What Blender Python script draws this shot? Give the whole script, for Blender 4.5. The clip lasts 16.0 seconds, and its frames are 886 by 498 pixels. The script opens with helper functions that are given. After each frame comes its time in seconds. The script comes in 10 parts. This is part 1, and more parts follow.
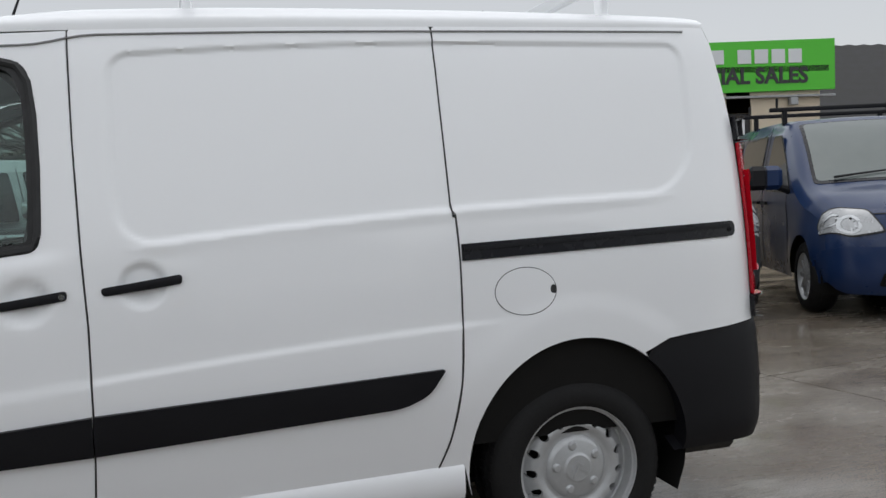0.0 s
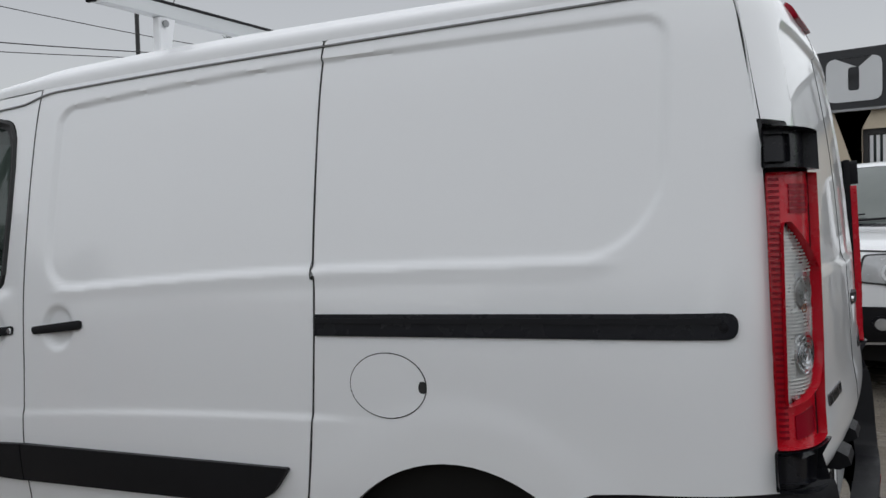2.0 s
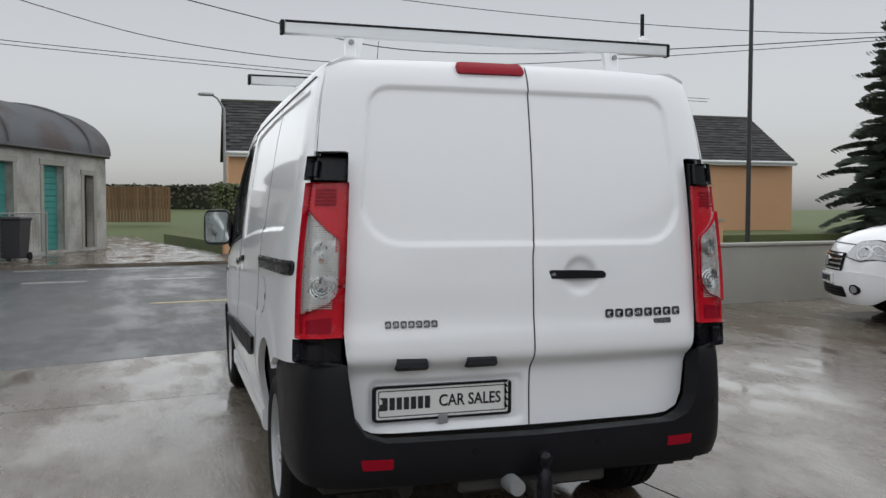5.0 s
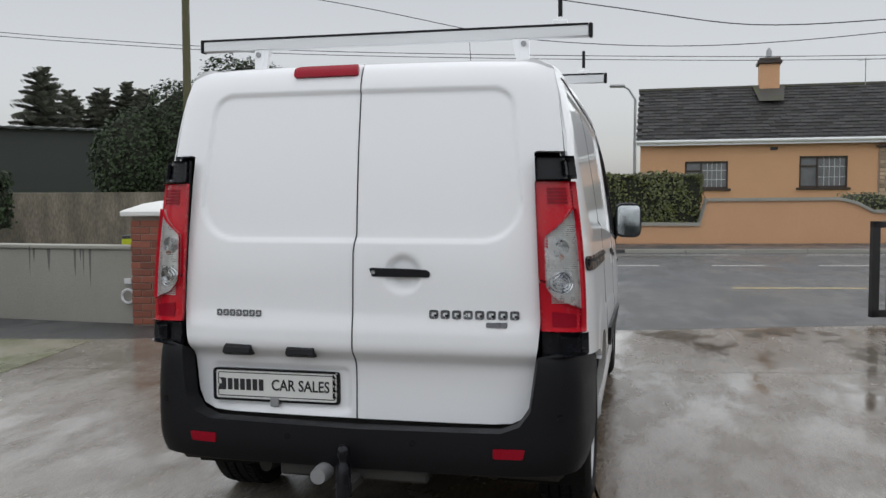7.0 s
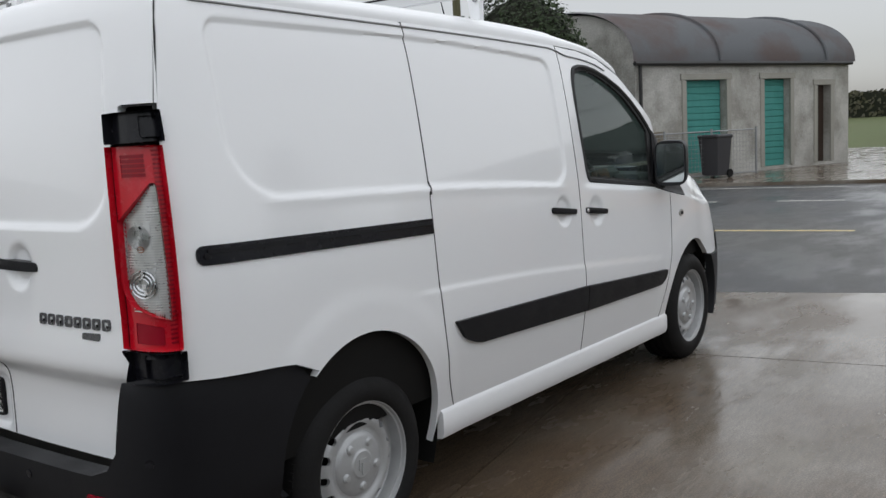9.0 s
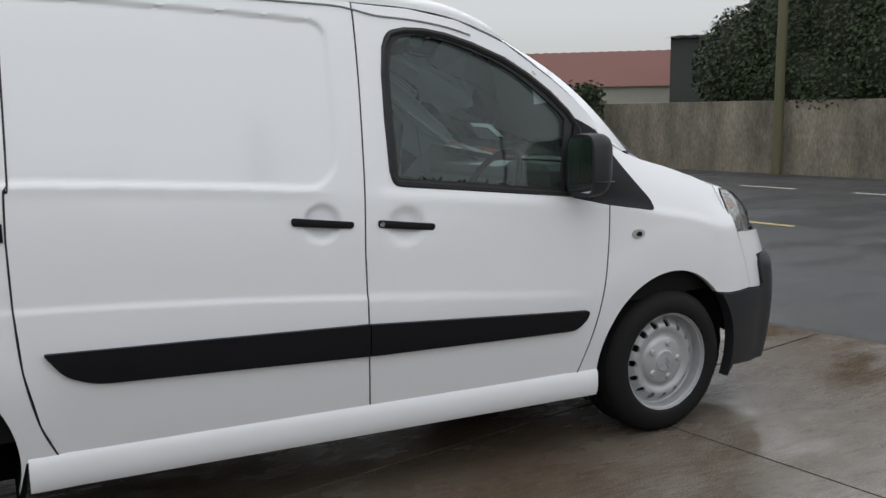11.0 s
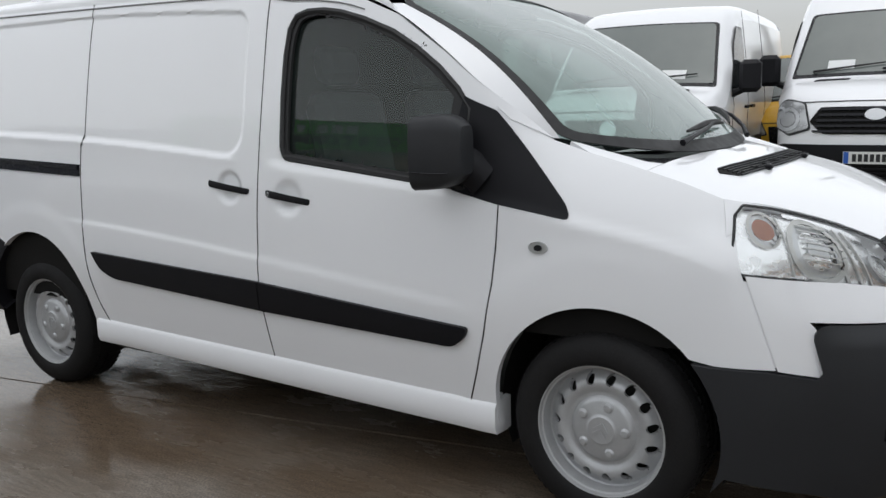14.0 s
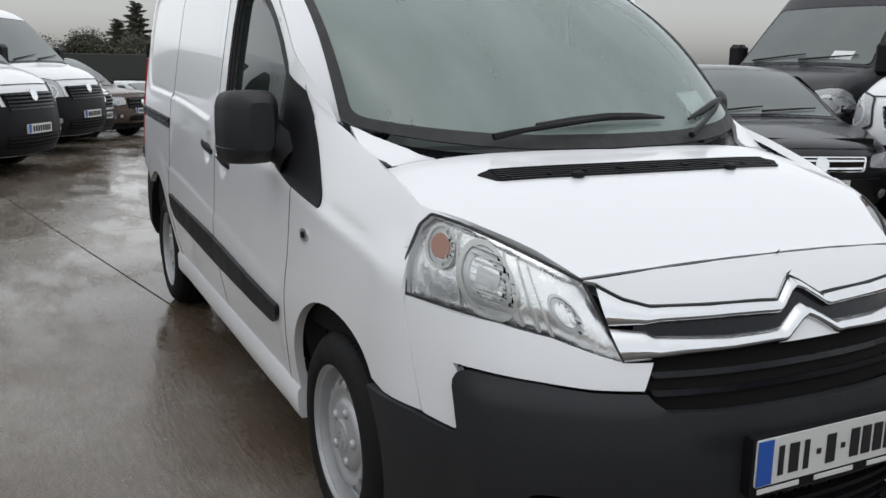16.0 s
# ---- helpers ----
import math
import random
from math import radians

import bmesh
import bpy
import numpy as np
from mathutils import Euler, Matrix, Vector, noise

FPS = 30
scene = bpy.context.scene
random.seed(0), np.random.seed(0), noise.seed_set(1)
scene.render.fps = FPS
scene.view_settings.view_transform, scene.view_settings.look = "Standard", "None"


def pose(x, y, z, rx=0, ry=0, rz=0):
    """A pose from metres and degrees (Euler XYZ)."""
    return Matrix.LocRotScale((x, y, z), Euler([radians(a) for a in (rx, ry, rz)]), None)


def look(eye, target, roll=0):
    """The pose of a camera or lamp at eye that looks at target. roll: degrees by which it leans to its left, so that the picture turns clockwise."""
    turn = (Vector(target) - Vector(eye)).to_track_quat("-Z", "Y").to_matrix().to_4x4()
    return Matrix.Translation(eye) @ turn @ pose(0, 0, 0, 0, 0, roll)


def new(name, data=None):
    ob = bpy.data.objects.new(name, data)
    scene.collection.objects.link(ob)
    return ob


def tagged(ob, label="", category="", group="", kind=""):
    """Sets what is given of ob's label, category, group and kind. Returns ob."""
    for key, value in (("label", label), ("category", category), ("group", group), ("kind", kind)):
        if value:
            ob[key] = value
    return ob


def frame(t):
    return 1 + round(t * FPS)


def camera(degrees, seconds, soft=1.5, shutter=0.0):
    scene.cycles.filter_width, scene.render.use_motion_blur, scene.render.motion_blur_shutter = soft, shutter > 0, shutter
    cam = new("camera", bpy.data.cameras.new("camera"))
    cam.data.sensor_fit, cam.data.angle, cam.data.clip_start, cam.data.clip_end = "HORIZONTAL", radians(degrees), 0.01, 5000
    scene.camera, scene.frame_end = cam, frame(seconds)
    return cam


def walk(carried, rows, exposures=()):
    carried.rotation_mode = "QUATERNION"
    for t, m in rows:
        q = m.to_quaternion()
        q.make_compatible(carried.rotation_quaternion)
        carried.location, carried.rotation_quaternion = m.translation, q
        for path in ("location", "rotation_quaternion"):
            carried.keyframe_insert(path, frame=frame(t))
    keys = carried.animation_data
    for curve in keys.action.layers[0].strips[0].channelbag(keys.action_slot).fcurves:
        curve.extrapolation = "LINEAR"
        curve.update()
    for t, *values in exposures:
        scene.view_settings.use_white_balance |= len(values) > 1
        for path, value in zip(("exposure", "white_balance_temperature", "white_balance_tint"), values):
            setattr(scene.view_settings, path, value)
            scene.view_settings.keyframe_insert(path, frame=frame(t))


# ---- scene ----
cam = camera(53.46, 16.0)
# seconds, eye, target, roll
PATH = [
    (0, (1.274, 3.608, 1.301), (0.713, 1.693, 1.174), -2.17),
    (0.5, (0.751, 3.37, 1.341), (0.405, 1.405, 1.209), -2.63),
    (1, (0.173, 3.085, 1.351), (0.195, 1.087, 1.253), -2.48),
    (1.5, (-0.37, 2.867, 1.386), (0.044, 0.912, 1.299), -1.9),
    (2, (-0.949, 2.704, 1.373), (0.0, 0.945, 1.301), -1.5),
    (2.5, (-1.457, 2.545, 1.37), (-0.267, 0.939, 1.299), -1.31),
    (3, (-2.069, 2.45, 1.354), (-0.666, 1.027, 1.285), -1.3),
    (3.5, (-2.533, 2.276, 1.347), (-1.02, 0.97, 1.276), -0.8),
    (4, (-3.119, 2.055, 1.367), (-1.402, 1.033, 1.275), -0.61),
    (4.2, (-3.289, 1.934, 1.354), (-1.531, 0.986, 1.263), -0.41),
    (6.3, (-4.261, -0.244, 1.361), (-2.27, -0.089, 1.247), -0.3),
    (6.5, (-4.172, -0.521, 1.379), (-2.192, -0.266, 1.262), -0.4),
    (7, (-3.987, -1.102, 1.387), (-2.039, -0.662, 1.271), -0.2),
    (7.5, (-3.66, -1.65, 1.381), (-1.804, -0.915, 1.259), -0.9),
    (8, (-3.229, -2.148, 1.393), (-1.425, -1.295, 1.261), -1.42),
    (8.5, (-2.693, -2.516, 1.412), (-1.019, -1.434, 1.243), -2.96),
    (9, (-2.137, -2.886, 1.425), (-0.553, -1.691, 1.174), -3.06),
    (9.5, (-1.494, -3.139, 1.434), (-0.09, -1.742, 1.158), -3.53),
    (10, (-0.841, -3.389, 1.455), (0.45, -1.889, 1.161), -2.91),
    (10.2, (-0.596, -3.473, 1.471), (0.655, -1.943, 1.164), -2.21),
    (12.3, (2.102, -4.055, 1.383), (2.032, -2.076, 1.101), -1.41),
    (12.5, (2.393, -4.013, 1.395), (2.171, -2.048, 1.098), -1.61),
    (13, (2.984, -3.954, 1.41), (2.442, -2.056, 1.089), -1.63),
    (13.5, (3.547, -3.691, 1.394), (2.69, -1.913, 1.069), -1.35),
    (14, (4.083, -3.406, 1.403), (2.993, -1.765, 1.062), -1.39),
    (14.5, (4.524, -3.065, 1.425), (3.238, -1.581, 1.046), -0.84),
    (15, (4.938, -2.694, 1.439), (3.438, -1.43, 1.05), -0.29),
    (15.5, (5.204, -2.231, 1.423), (3.54, -1.198, 1.023), 0.15),
    (16, (5.377, -1.722, 1.44), (3.625, -0.851, 1.027), 0.76),
]
EXPOSURES = [(0.0, 0.24), (1.0, 0.14), (1.5, 0.0), (2.5, -0.02), (3.5, 0.10), (4.0, 0.13), (6.5, 0.32), (8.0, 0.28), (9.0, 0.26), (10.0, 0.33), (12.5, 0.30), (14.5, 0.27), (16.0, 0.20)]
walk(cam, [(t, look(eye, target, roll)) for t, eye, target, roll in PATH], EXPOSURES)
# ---------------------------------------------------------------- sky and light: an overcast, wet day
SUN_HEIGHT, SUN_TURN = 86.0, 200.0
world = bpy.data.worlds.new("sky")
scene.world = world
world.use_nodes = True
wn, wl = world.node_tree.nodes, world.node_tree.links
sky = wn.new("ShaderNodeTexSky")
sky.sky_type = "NISHITA"
sky.sun_disc = False
sky.sun_elevation, sky.sun_rotation = radians(SUN_HEIGHT), radians(SUN_TURN)
sky.air_density, sky.dust_density, sky.ozone_density = 1.0, 1.5, 1.0
grey = wn.new("ShaderNodeHueSaturation")
grey.inputs["Value"].default_value = 1.0
grey.inputs["Saturation"].default_value = 0.20
wl.new(sky.outputs["Color"], grey.inputs["Color"])
wl.new(grey.outputs["Color"], wn["Background"].inputs["Color"])
wn["Background"].inputs["Strength"].default_value = 0.108
sun_data = bpy.data.lights.new("sun", "SUN")
sun_data.energy, sun_data.angle, sun_data.color = 1.50, radians(178), (0.93, 0.97, 1.0)
sun = new("sun", sun_data)
sun.matrix_basis = look((0, 0, 30), (-math.cos(radians(SUN_HEIGHT)) * math.sin(radians(SUN_TURN)) * 10,
                                     -math.cos(radians(SUN_HEIGHT)) * math.cos(radians(SUN_TURN)) * 10, 30 - math.sin(radians(SUN_HEIGHT)) * 10))

# ---------------------------------------------------------------- geometry kit
def smooth01(a, b, x):
    t = min(1.0, max(0.0, (x - a) / (b - a)))
    return t * t * (3 - 2 * t)


def curve_table(points, blur=0.0):
    """A smooth function through the points (x, value), Catmull-Rom."""
    px = [float(p[0]) for p in points]
    py = [float(p[1]) for p in points]
    n = len(px)
    slope = []
    for i in range(n):
        a, b = max(0, i - 1), min(n - 1, i + 1)
        slope.append((py[b] - py[a]) / (px[b] - px[a]))

    def f(x):
        if x <= px[0]:
            return py[0] + slope[0] * (x - px[0])
        if x >= px[-1]:
            return py[-1] + slope[-1] * (x - px[-1])
        i = 0
        while x > px[i + 1]:
            i += 1
        h = px[i + 1] - px[i]
        t = (x - px[i]) / h
        return ((2 * t ** 3 - 3 * t ** 2 + 1) * py[i] + (t ** 3 - 2 * t ** 2 + t) * h * slope[i]
                + (-2 * t ** 3 + 3 * t ** 2) * py[i + 1] + (t ** 3 - t ** 2) * h * slope[i + 1])
    return f


def rounded(points, radii, steps=5):
    """A closed 2D outline with its corners rounded; radii: one number, or one a corner."""
    out = []
    n = len(points)
    for i, p in enumerate(points):
        r = radii if isinstance(radii, (int, float)) else radii[i]
        p = Vector(p)
        if r <= 0:
            out.append((p.x, p.y))
            continue
        a, b = Vector(points[i - 1]) - p, Vector(points[(i + 1) % n]) - p
        k = min(r, a.length * 0.48, b.length * 0.48)
        p0, p1 = p + a.normalized() * k, p + b.normalized() * k
        for s in range(steps + 1):
            t = s / steps
            q = p0 * (1 - t) ** 2 + p * 2 * t * (1 - t) + p1 * t * t
            out.append((q.x, q.y))
    return out


def spline_loop(points, steps=6):
    """A closed smooth 2D loop through the points."""
    out, n = [], len(points)
    for i in range(n):
        p0, p1, p2, p3 = (Vector(points[(i + k) % n]) for k in (-1, 0, 1, 2))
        for s in range(steps):
            t = s / steps
            q = 0.5 * (2 * p1 + (p2 - p0) * t + (2 * p0 - 5 * p1 + 4 * p2 - p3) * t * t + (3 * p1 - p0 - 3 * p2 + p3) * t ** 3)
            out.append((q.x, q.y))
    return out


def spline_line(points, steps=6):
    out, n = [], len(points)
    for i in range(n - 1):
        p0, p1, p2, p3 = (Vector(points[min(n - 1, max(0, i + k))]) for k in (-1, 0, 1, 2))
        for s in range(steps):
            t = s / steps
            out.append(tuple(0.5 * (2 * p1 + (p2 - p0) * t + (2 * p0 - 5 * p1 + 4 * p2 - p3) * t * t + (3 * p1 - p0 - 3 * p2 + p3) * t ** 3)))
    out.append(tuple(points[-1]))
    return out


def circle(cx, cy, rx, ry=None, n=28):
    ry = rx if ry is None else ry
    return [(cx + rx * math.cos(2 * math.pi * i / n), cy + ry * math.sin(2 * math.pi * i / n)) for i in range(n)]


def area2(loop):
    return sum(loop[i - 1][0] * loop[i][1] - loop[i][0] * loop[i - 1][1] for i in range(len(loop))) / 2


def ccw(loop):
    return list(loop) if area2(loop) > 0 else list(loop)[::-1]


def keyhole(outline, holes):
    """One loop that runs round the outline and, by a bridge, round each hole."""
    loop = ccw(outline)
    for h in holes:
        h = ccw(h)[::-1]
        best = min(((a[0] - b[0]) ** 2 + (a[1] - b[1]) ** 2, i, j) for i, a in enumerate(loop) for j, b in enumerate(h))
        _, i, j = best
        loop = loop[:i + 1] + h[j:] + h[:j + 1] + loop[i:]
    return loop


def clip_loop(loop, x0, x1, y0, y1):
    for axis, lim, sign in ((0, x0, 1), (0, x1, -1), (1, y0, 1), (1, y1, -1)):
        out = []
        n = len(loop)
        for i in range(n):
            a, b = loop[i - 1], loop[i]
            da, db = (a[axis] - lim) * sign, (b[axis] - lim) * sign
            if da >= 0 and db >= 0:
                out.append(b)
            elif da >= 0 > db or db >= 0 > da:
                t = da / (da - db)
                c = (a[0] + (b[0] - a[0]) * t, a[1] + (b[1] - a[1]) * t)
                out.append(c)
                if db >= 0:
                    out.append(b)
        loop = out
        if len(loop) < 3:
            return []
    return loop


def densify(loop, step):
    out = []
    for i in range(len(loop)):
        a, b = loop[i], loop[(i + 1) % len(loop)]
        n = max(1, int(math.hypot(b[0] - a[0], b[1] - a[1]) / step))
        out += [(a[0] + (b[0] - a[0]) * k / n, a[1] + (b[1] - a[1]) * k / n) for k in range(n)]
    return out


class Geo:
    """Collects vertices and faces of one mesh."""

    def __init__(self):
        self.v, self.f = [], []

    def add(self, verts, faces):
        k = len(self.v)
        self.v += [tuple(p) for p in verts]
        self.f += [tuple(i + k for i in f) for f in faces]
        return self

    def move(self, m):
        self.v = [tuple(m @ Vector(p)) for p in self.v]
        return self

    def join(self, other, m=None):
        return self.add([m @ Vector(p) for p in other.v] if m else other.v, other.f)

    def patch(self, outline, fn, step, holes=(), thick=0.0, flip=False, back=False, sy=None):
        """The part of the surface fn(u, v) inside an outline, as a fine grid cut along it, with a rim of that depth.
        flip: the other way round. back: closes the underside too. sy: cell size in v, where it is not step."""
        sy = sy or step
        loops = [densify(ccw(outline), step * 0.7)] + [densify(ccw(h)[::-1], step * 0.7) for h in holes]
        loop = keyhole(loops[0], loops[1:])
        arr = np.array(loop)
        (u0, v0), (u1, v1) = arr.min(0) - 1e-6, arr.max(0) + 1e-6
        nu, nv = max(1, math.ceil((u1 - u0) / step)), max(1, math.ceil((v1 - v0) / sy))
        du, dv = (u1 - u0) / nu, (v1 - v0) / nv
        edge = set()
        for i in range(len(loop)):
            a, b = loop[i - 1], loop[i]
            n = 1 + int(6 * max(abs(b[0] - a[0]) / du, abs(b[1] - a[1]) / dv))
            for k in range(n + 1):
                t = k / n
                edge.add((min(nu - 1, int((a[0] + (b[0] - a[0]) * t - u0) / du)), min(nv - 1, int((a[1] + (b[1] - a[1]) * t - v0) / dv))))
        cu = u0 + (np.arange(nu) + 0.5) * du
        cv = v0 + (np.arange(nv) + 0.5) * dv
        inside = np.zeros((nu, nv), bool)
        xa, ya, xb, yb = arr[:, 0], arr[:, 1], np.roll(arr[:, 0], -1), np.roll(arr[:, 1], -1)
        for j, y in enumerate(cv):
            hit = (ya > y) != (yb > y)
            xs = xa[hit] + (y - ya[hit]) * (xb[hit] - xa[hit]) / (yb[hit] - ya[hit])
            inside[:, j] = (xs[None, :] > cu[:, None]).sum(1) % 2 == 1
        index, verts, faces, places = {}, [], [], {}

        def vert(p):
            key = (round(p[0], 5), round(p[1], 5))
            if key not in index:
                index[key] = len(verts)
                verts.append(fn(p[0], p[1]))
            return index[key]
        for i in range(nu):
            for j in range(nv):
                x0, y0 = u0 + i * du, v0 + j * dv
                if (i, j) in edge:
                    ids = []
                    for p in clip_loop(loop, x0, x0 + du, y0, y0 + dv):
                        k = vert(p)
                        if not ids or ids[-1] != k:
                            ids.append(k)
                    if ids and ids[0] == ids[-1]:
                        ids.pop()
                    if len(ids) > 2 and len(set(ids)) == len(ids):
                        faces.append(ids)
                    elif len(set(ids)) > 2:
                        seen, clean = set(), []
                        for k in ids:
                            if k not in seen:
                                seen.add(k)
                                clean.append(k)
                        faces.append(clean)
                elif inside[i, j]:
                    faces.append([vert(p) for p in ((x0, y0), (x0 + du, y0), (x0 + du, y0 + dv), (x0, y0 + dv))])
        if flip:
            faces = [f[::-1] for f in faces]
        self.add(verts, faces)
        if thick:
            h = 1e-3

            def under(p):
                a = Vector(fn(p[0] + h, p[1])) - Vector(fn(p[0] - h, p[1]))
                b = Vector(fn(p[0], p[1] + h)) - Vector(fn(p[0], p[1] - h))
                n = a.cross(b)
                n = n.normalized() if n.length > 1e-12 else Vector((0, 0, 1))
                return Vector(fn(p[0], p[1])) + n * (thick if flip else -thick)
            for lp in loops:
                top = [fn(*p) for p in lp]
                low = [under(p) for p in lp]
                n = len(lp)
                q = [(i, (i + 1) % n, n + (i + 1) % n, n + i) for i in range(n)]
                self.add(top + low, [f if flip else f[::-1] for f in q])
            if back:
                k = len(self.v)
                pts = list(index)
                low = {key: tuple(under(key)) for key in pts}
                self.add([low[key] for key in pts], [f[::-1] for f in faces])
        return self

    def box(self, x0, x1, y0, y1, z0, z1, c=0.0, m=None):
        """A box with its edges chamfered by c."""
        c = min(c, (x1 - x0) * 0.45, (y1 - y0) * 0.45, (z1 - z0) * 0.45)
        if c <= 0:
            v = [(x, y, z) for x in (x0, x1) for y in (y0, y1) for z in (z0, z1)]
            f = [(0, 1, 3, 2), (4, 6, 7, 5), (0, 4, 5, 1), (2, 3, 7, 6), (0, 2, 6, 4), (1, 5, 7, 3)]
        else:
            v, name = [], {}
            for ix, x in ((0, x0), (1, x1)):
                for iy, y in ((0, y0), (1, y1)):
                    for iz, z in ((0, z0), (1, z1)):
                        s = (1 if ix == 0 else -1, 1 if iy == 0 else -1, 1 if iz == 0 else -1)
                        for ax in range(3):
                            p = [x + c * s[0], y + c * s[1], z + c * s[2]]
                            p[ax] = (x, y, z)[ax]
                            name[ix, iy, iz, ax] = len(v)
                            v.append(tuple(p))
            g = lambda a, b, d, ax: name[a, b, d, ax]
            f = []
            for s in (0, 1):
                q = [g(s, 0, 0, 0), g(s, 1, 0, 0), g(s, 1, 1, 0), g(s, 0, 1, 0)]
                f.append(q if s else q[::-1])
                q = [g(0, s, 0, 1), g(1, s, 0, 1), g(1, s, 1, 1), g(0, s, 1, 1)]
                f.append(q[::-1] if s else q)
                q = [g(0, 0, s, 2), g(1, 0, s, 2), g(1, 1, s, 2), g(0, 1, s, 2)]
                f.append(q if s else q[::-1])
            for a in (0, 1):
                for b in (0, 1):
                    q = [g(a, b, 0, 0), g(a, b, 1, 0), g(a, b, 1, 1), g(a, b, 0, 1)]
                    f.append(q if a == b else q[::-1])
                    q = [g(a, 0, b, 0), g(a, 1, b, 0), g(a, 1, b, 2), g(a, 0, b, 2)]
                    f.append(q[::-1] if a == b else q)
                    q = [g(0, a, b, 1), g(1, a, b, 1), g(1, a, b, 2), g(0, a, b, 2)]
                    f.append(q if a == b else q[::-1])
                    for d in (0, 1):
                        q = [g(a, b, d, 0), g(a, b, d, 1), g(a, b, d, 2)]
                        f.append(q if (a + b + d) % 2 else q[::-1])
        if m:
            v = [tuple(m @ Vector(p)) for p in v]
        return self.add(v, f)

    def tube(self, path, radius, n=8, caps=True, squash=1.0):
        """A round bar along the path; radius: one number, or one a point."""
        pts = [Vector(p) for p in path]
        rings, prev = [], None
        for i, p in enumerate(pts):
            d = (pts[min(len(pts) - 1, i + 1)] - pts[max(0, i - 1)]).normalized()
            if prev is None:
                side = d.orthogonal().normalized()
                if abs(d.z) < 0.9:
                    side = d.cross(Vector((0, 0, 1))).normalized()
            else:
                side = (prev - d * prev.dot(d)).normalized()
            prev = side
            up = side.cross(d)
            r = radius if isinstance(radius, (int, float)) else radius[i]
            rings.append([p + side * math.cos(2 * math.pi * k / n) * r + up * math.sin(2 * math.pi * k / n) * r * squash for k in range(n)])
        verts = [q for ring in rings for q in ring]
        faces = [(i * n + k, (i + 1) * n + k, (i + 1) * n + (k + 1) % n, i * n + (k + 1) % n) for i in range(len(rings) - 1) for k in range(n)]
        if caps:
            faces += [tuple(range(n)), tuple((len(rings) - 1) * n + k for k in reversed(range(n)))]
        return self.add(verts, faces)

    def lathe(self, profile, n=48, axis="y", centre=(0, 0, 0)):
        """Turns the profile (radius, height) round an axis."""
        c = Vector(centre)
        verts = []
        for r, h in profile:
            for k in range(n):
                a = 2 * math.pi * k / n
                p = (r * math.cos(a), h, r * math.sin(a)) if axis == "y" else (r * math.cos(a), r * math.sin(a), h) if axis == "z" else (h, r * math.cos(a), r * math.sin(a))
                verts.append(c + Vector(p))
        m = len(profile)
        faces = [(i * n + k, i * n + (k + 1) % n, (i + 1) * n + (k + 1) % n, (i + 1) * n + k) for i in range(m - 1) for k in range(n)]
        if axis == "y":
            faces = [f[::-1] for f in faces]
        return self.add(verts, faces)

    def prism(self, loop, fn_low, fn_high):
        """A solid between two copies of a 2D loop; the functions give the places."""
        loop = ccw(loop)
        n = len(loop)
        lo, hi = [fn_low(*p) for p in loop], [fn_high(*p) for p in loop]
        return self.add(lo + hi, [tuple(range(n))[::-1], tuple(range(n, 2 * n))] + [(i, (i + 1) % n, n + (i + 1) % n, n + i) for i in range(n)])

    def mesh(self, name, material, sharp=38, weld=False):
        me = bpy.data.meshes.new(name)
        me.from_pydata(self.v, [], self.f)
        if weld:
            bm = bmesh.new()
            bm.from_mesh(me)
            bmesh.ops.remove_doubles(bm, verts=bm.verts, dist=2e-4)
            bm.to_mesh(me)
            bm.free()
        for m in material if isinstance(material, (list, tuple)) else (material,):
            me.materials.append(m)
        me.polygons.foreach_set("use_smooth", [True] * len(me.polygons))
        me.set_sharp_from_angle(angle=radians(sharp))
        me.validate()
        return me


def part(name, geo, material, parent=None, label="", sharp=38, weld=False):
    """One mesh object under a thing or under a part."""
    ob = new(name, geo.mesh(name, material, sharp, weld))
    if parent is not None:
        ob.parent = parent
    if label:
        ob["label"] = label
    return ob


def thing(name, place=None, label="", category="", group="", kind=""):
    ob = new(name)
    ob.empty_display_size = 0.2
    if place is not None:
        ob.matrix_basis = place
    return tagged(ob, label, category, group, kind)


def solid(name, geo, material, place=None, label="", category="", group="", kind="", sharp=38):
    ob = new(name, geo.mesh(name, material, sharp))
    if place is not None:
        ob.matrix_basis = place
    return tagged(ob, label, category, group, kind)


def lettering(text, size, material, place, parent, name="lettering", depth=0.003, width=None, bold=0.0):
    """Raised letters of the built-in font as a mesh; width: stretched to that width."""
    cu = bpy.data.curves.new(name, "FONT")
    cu.body, cu.size, cu.extrude, cu.align_x, cu.align_y, cu.offset = text, size, depth, "CENTER", "CENTER", bold
    cu.resolution_u = 3
    ob = bpy.data.objects.new(name, cu)
    scene.collection.objects.link(ob)
    bpy.context.view_layer.update()
    me = bpy.data.meshes.new_from_object(ob.evaluated_get(bpy.context.evaluated_depsgraph_get()))
    scene.collection.objects.unlink(ob)
    bpy.data.objects.remove(ob)
    xs = [v.co.x for v in me.vertices]
    k = width / (max(xs) - min(xs)) if width else 1
    mid = (max(xs) + min(xs)) / 2
    for v in me.vertices:
        v.co.x = (v.co.x - mid) * k
    me.materials.clear()
    me.materials.append(material)
    res = new(name, me)
    res.parent = parent
    res.matrix_basis = place
    return res

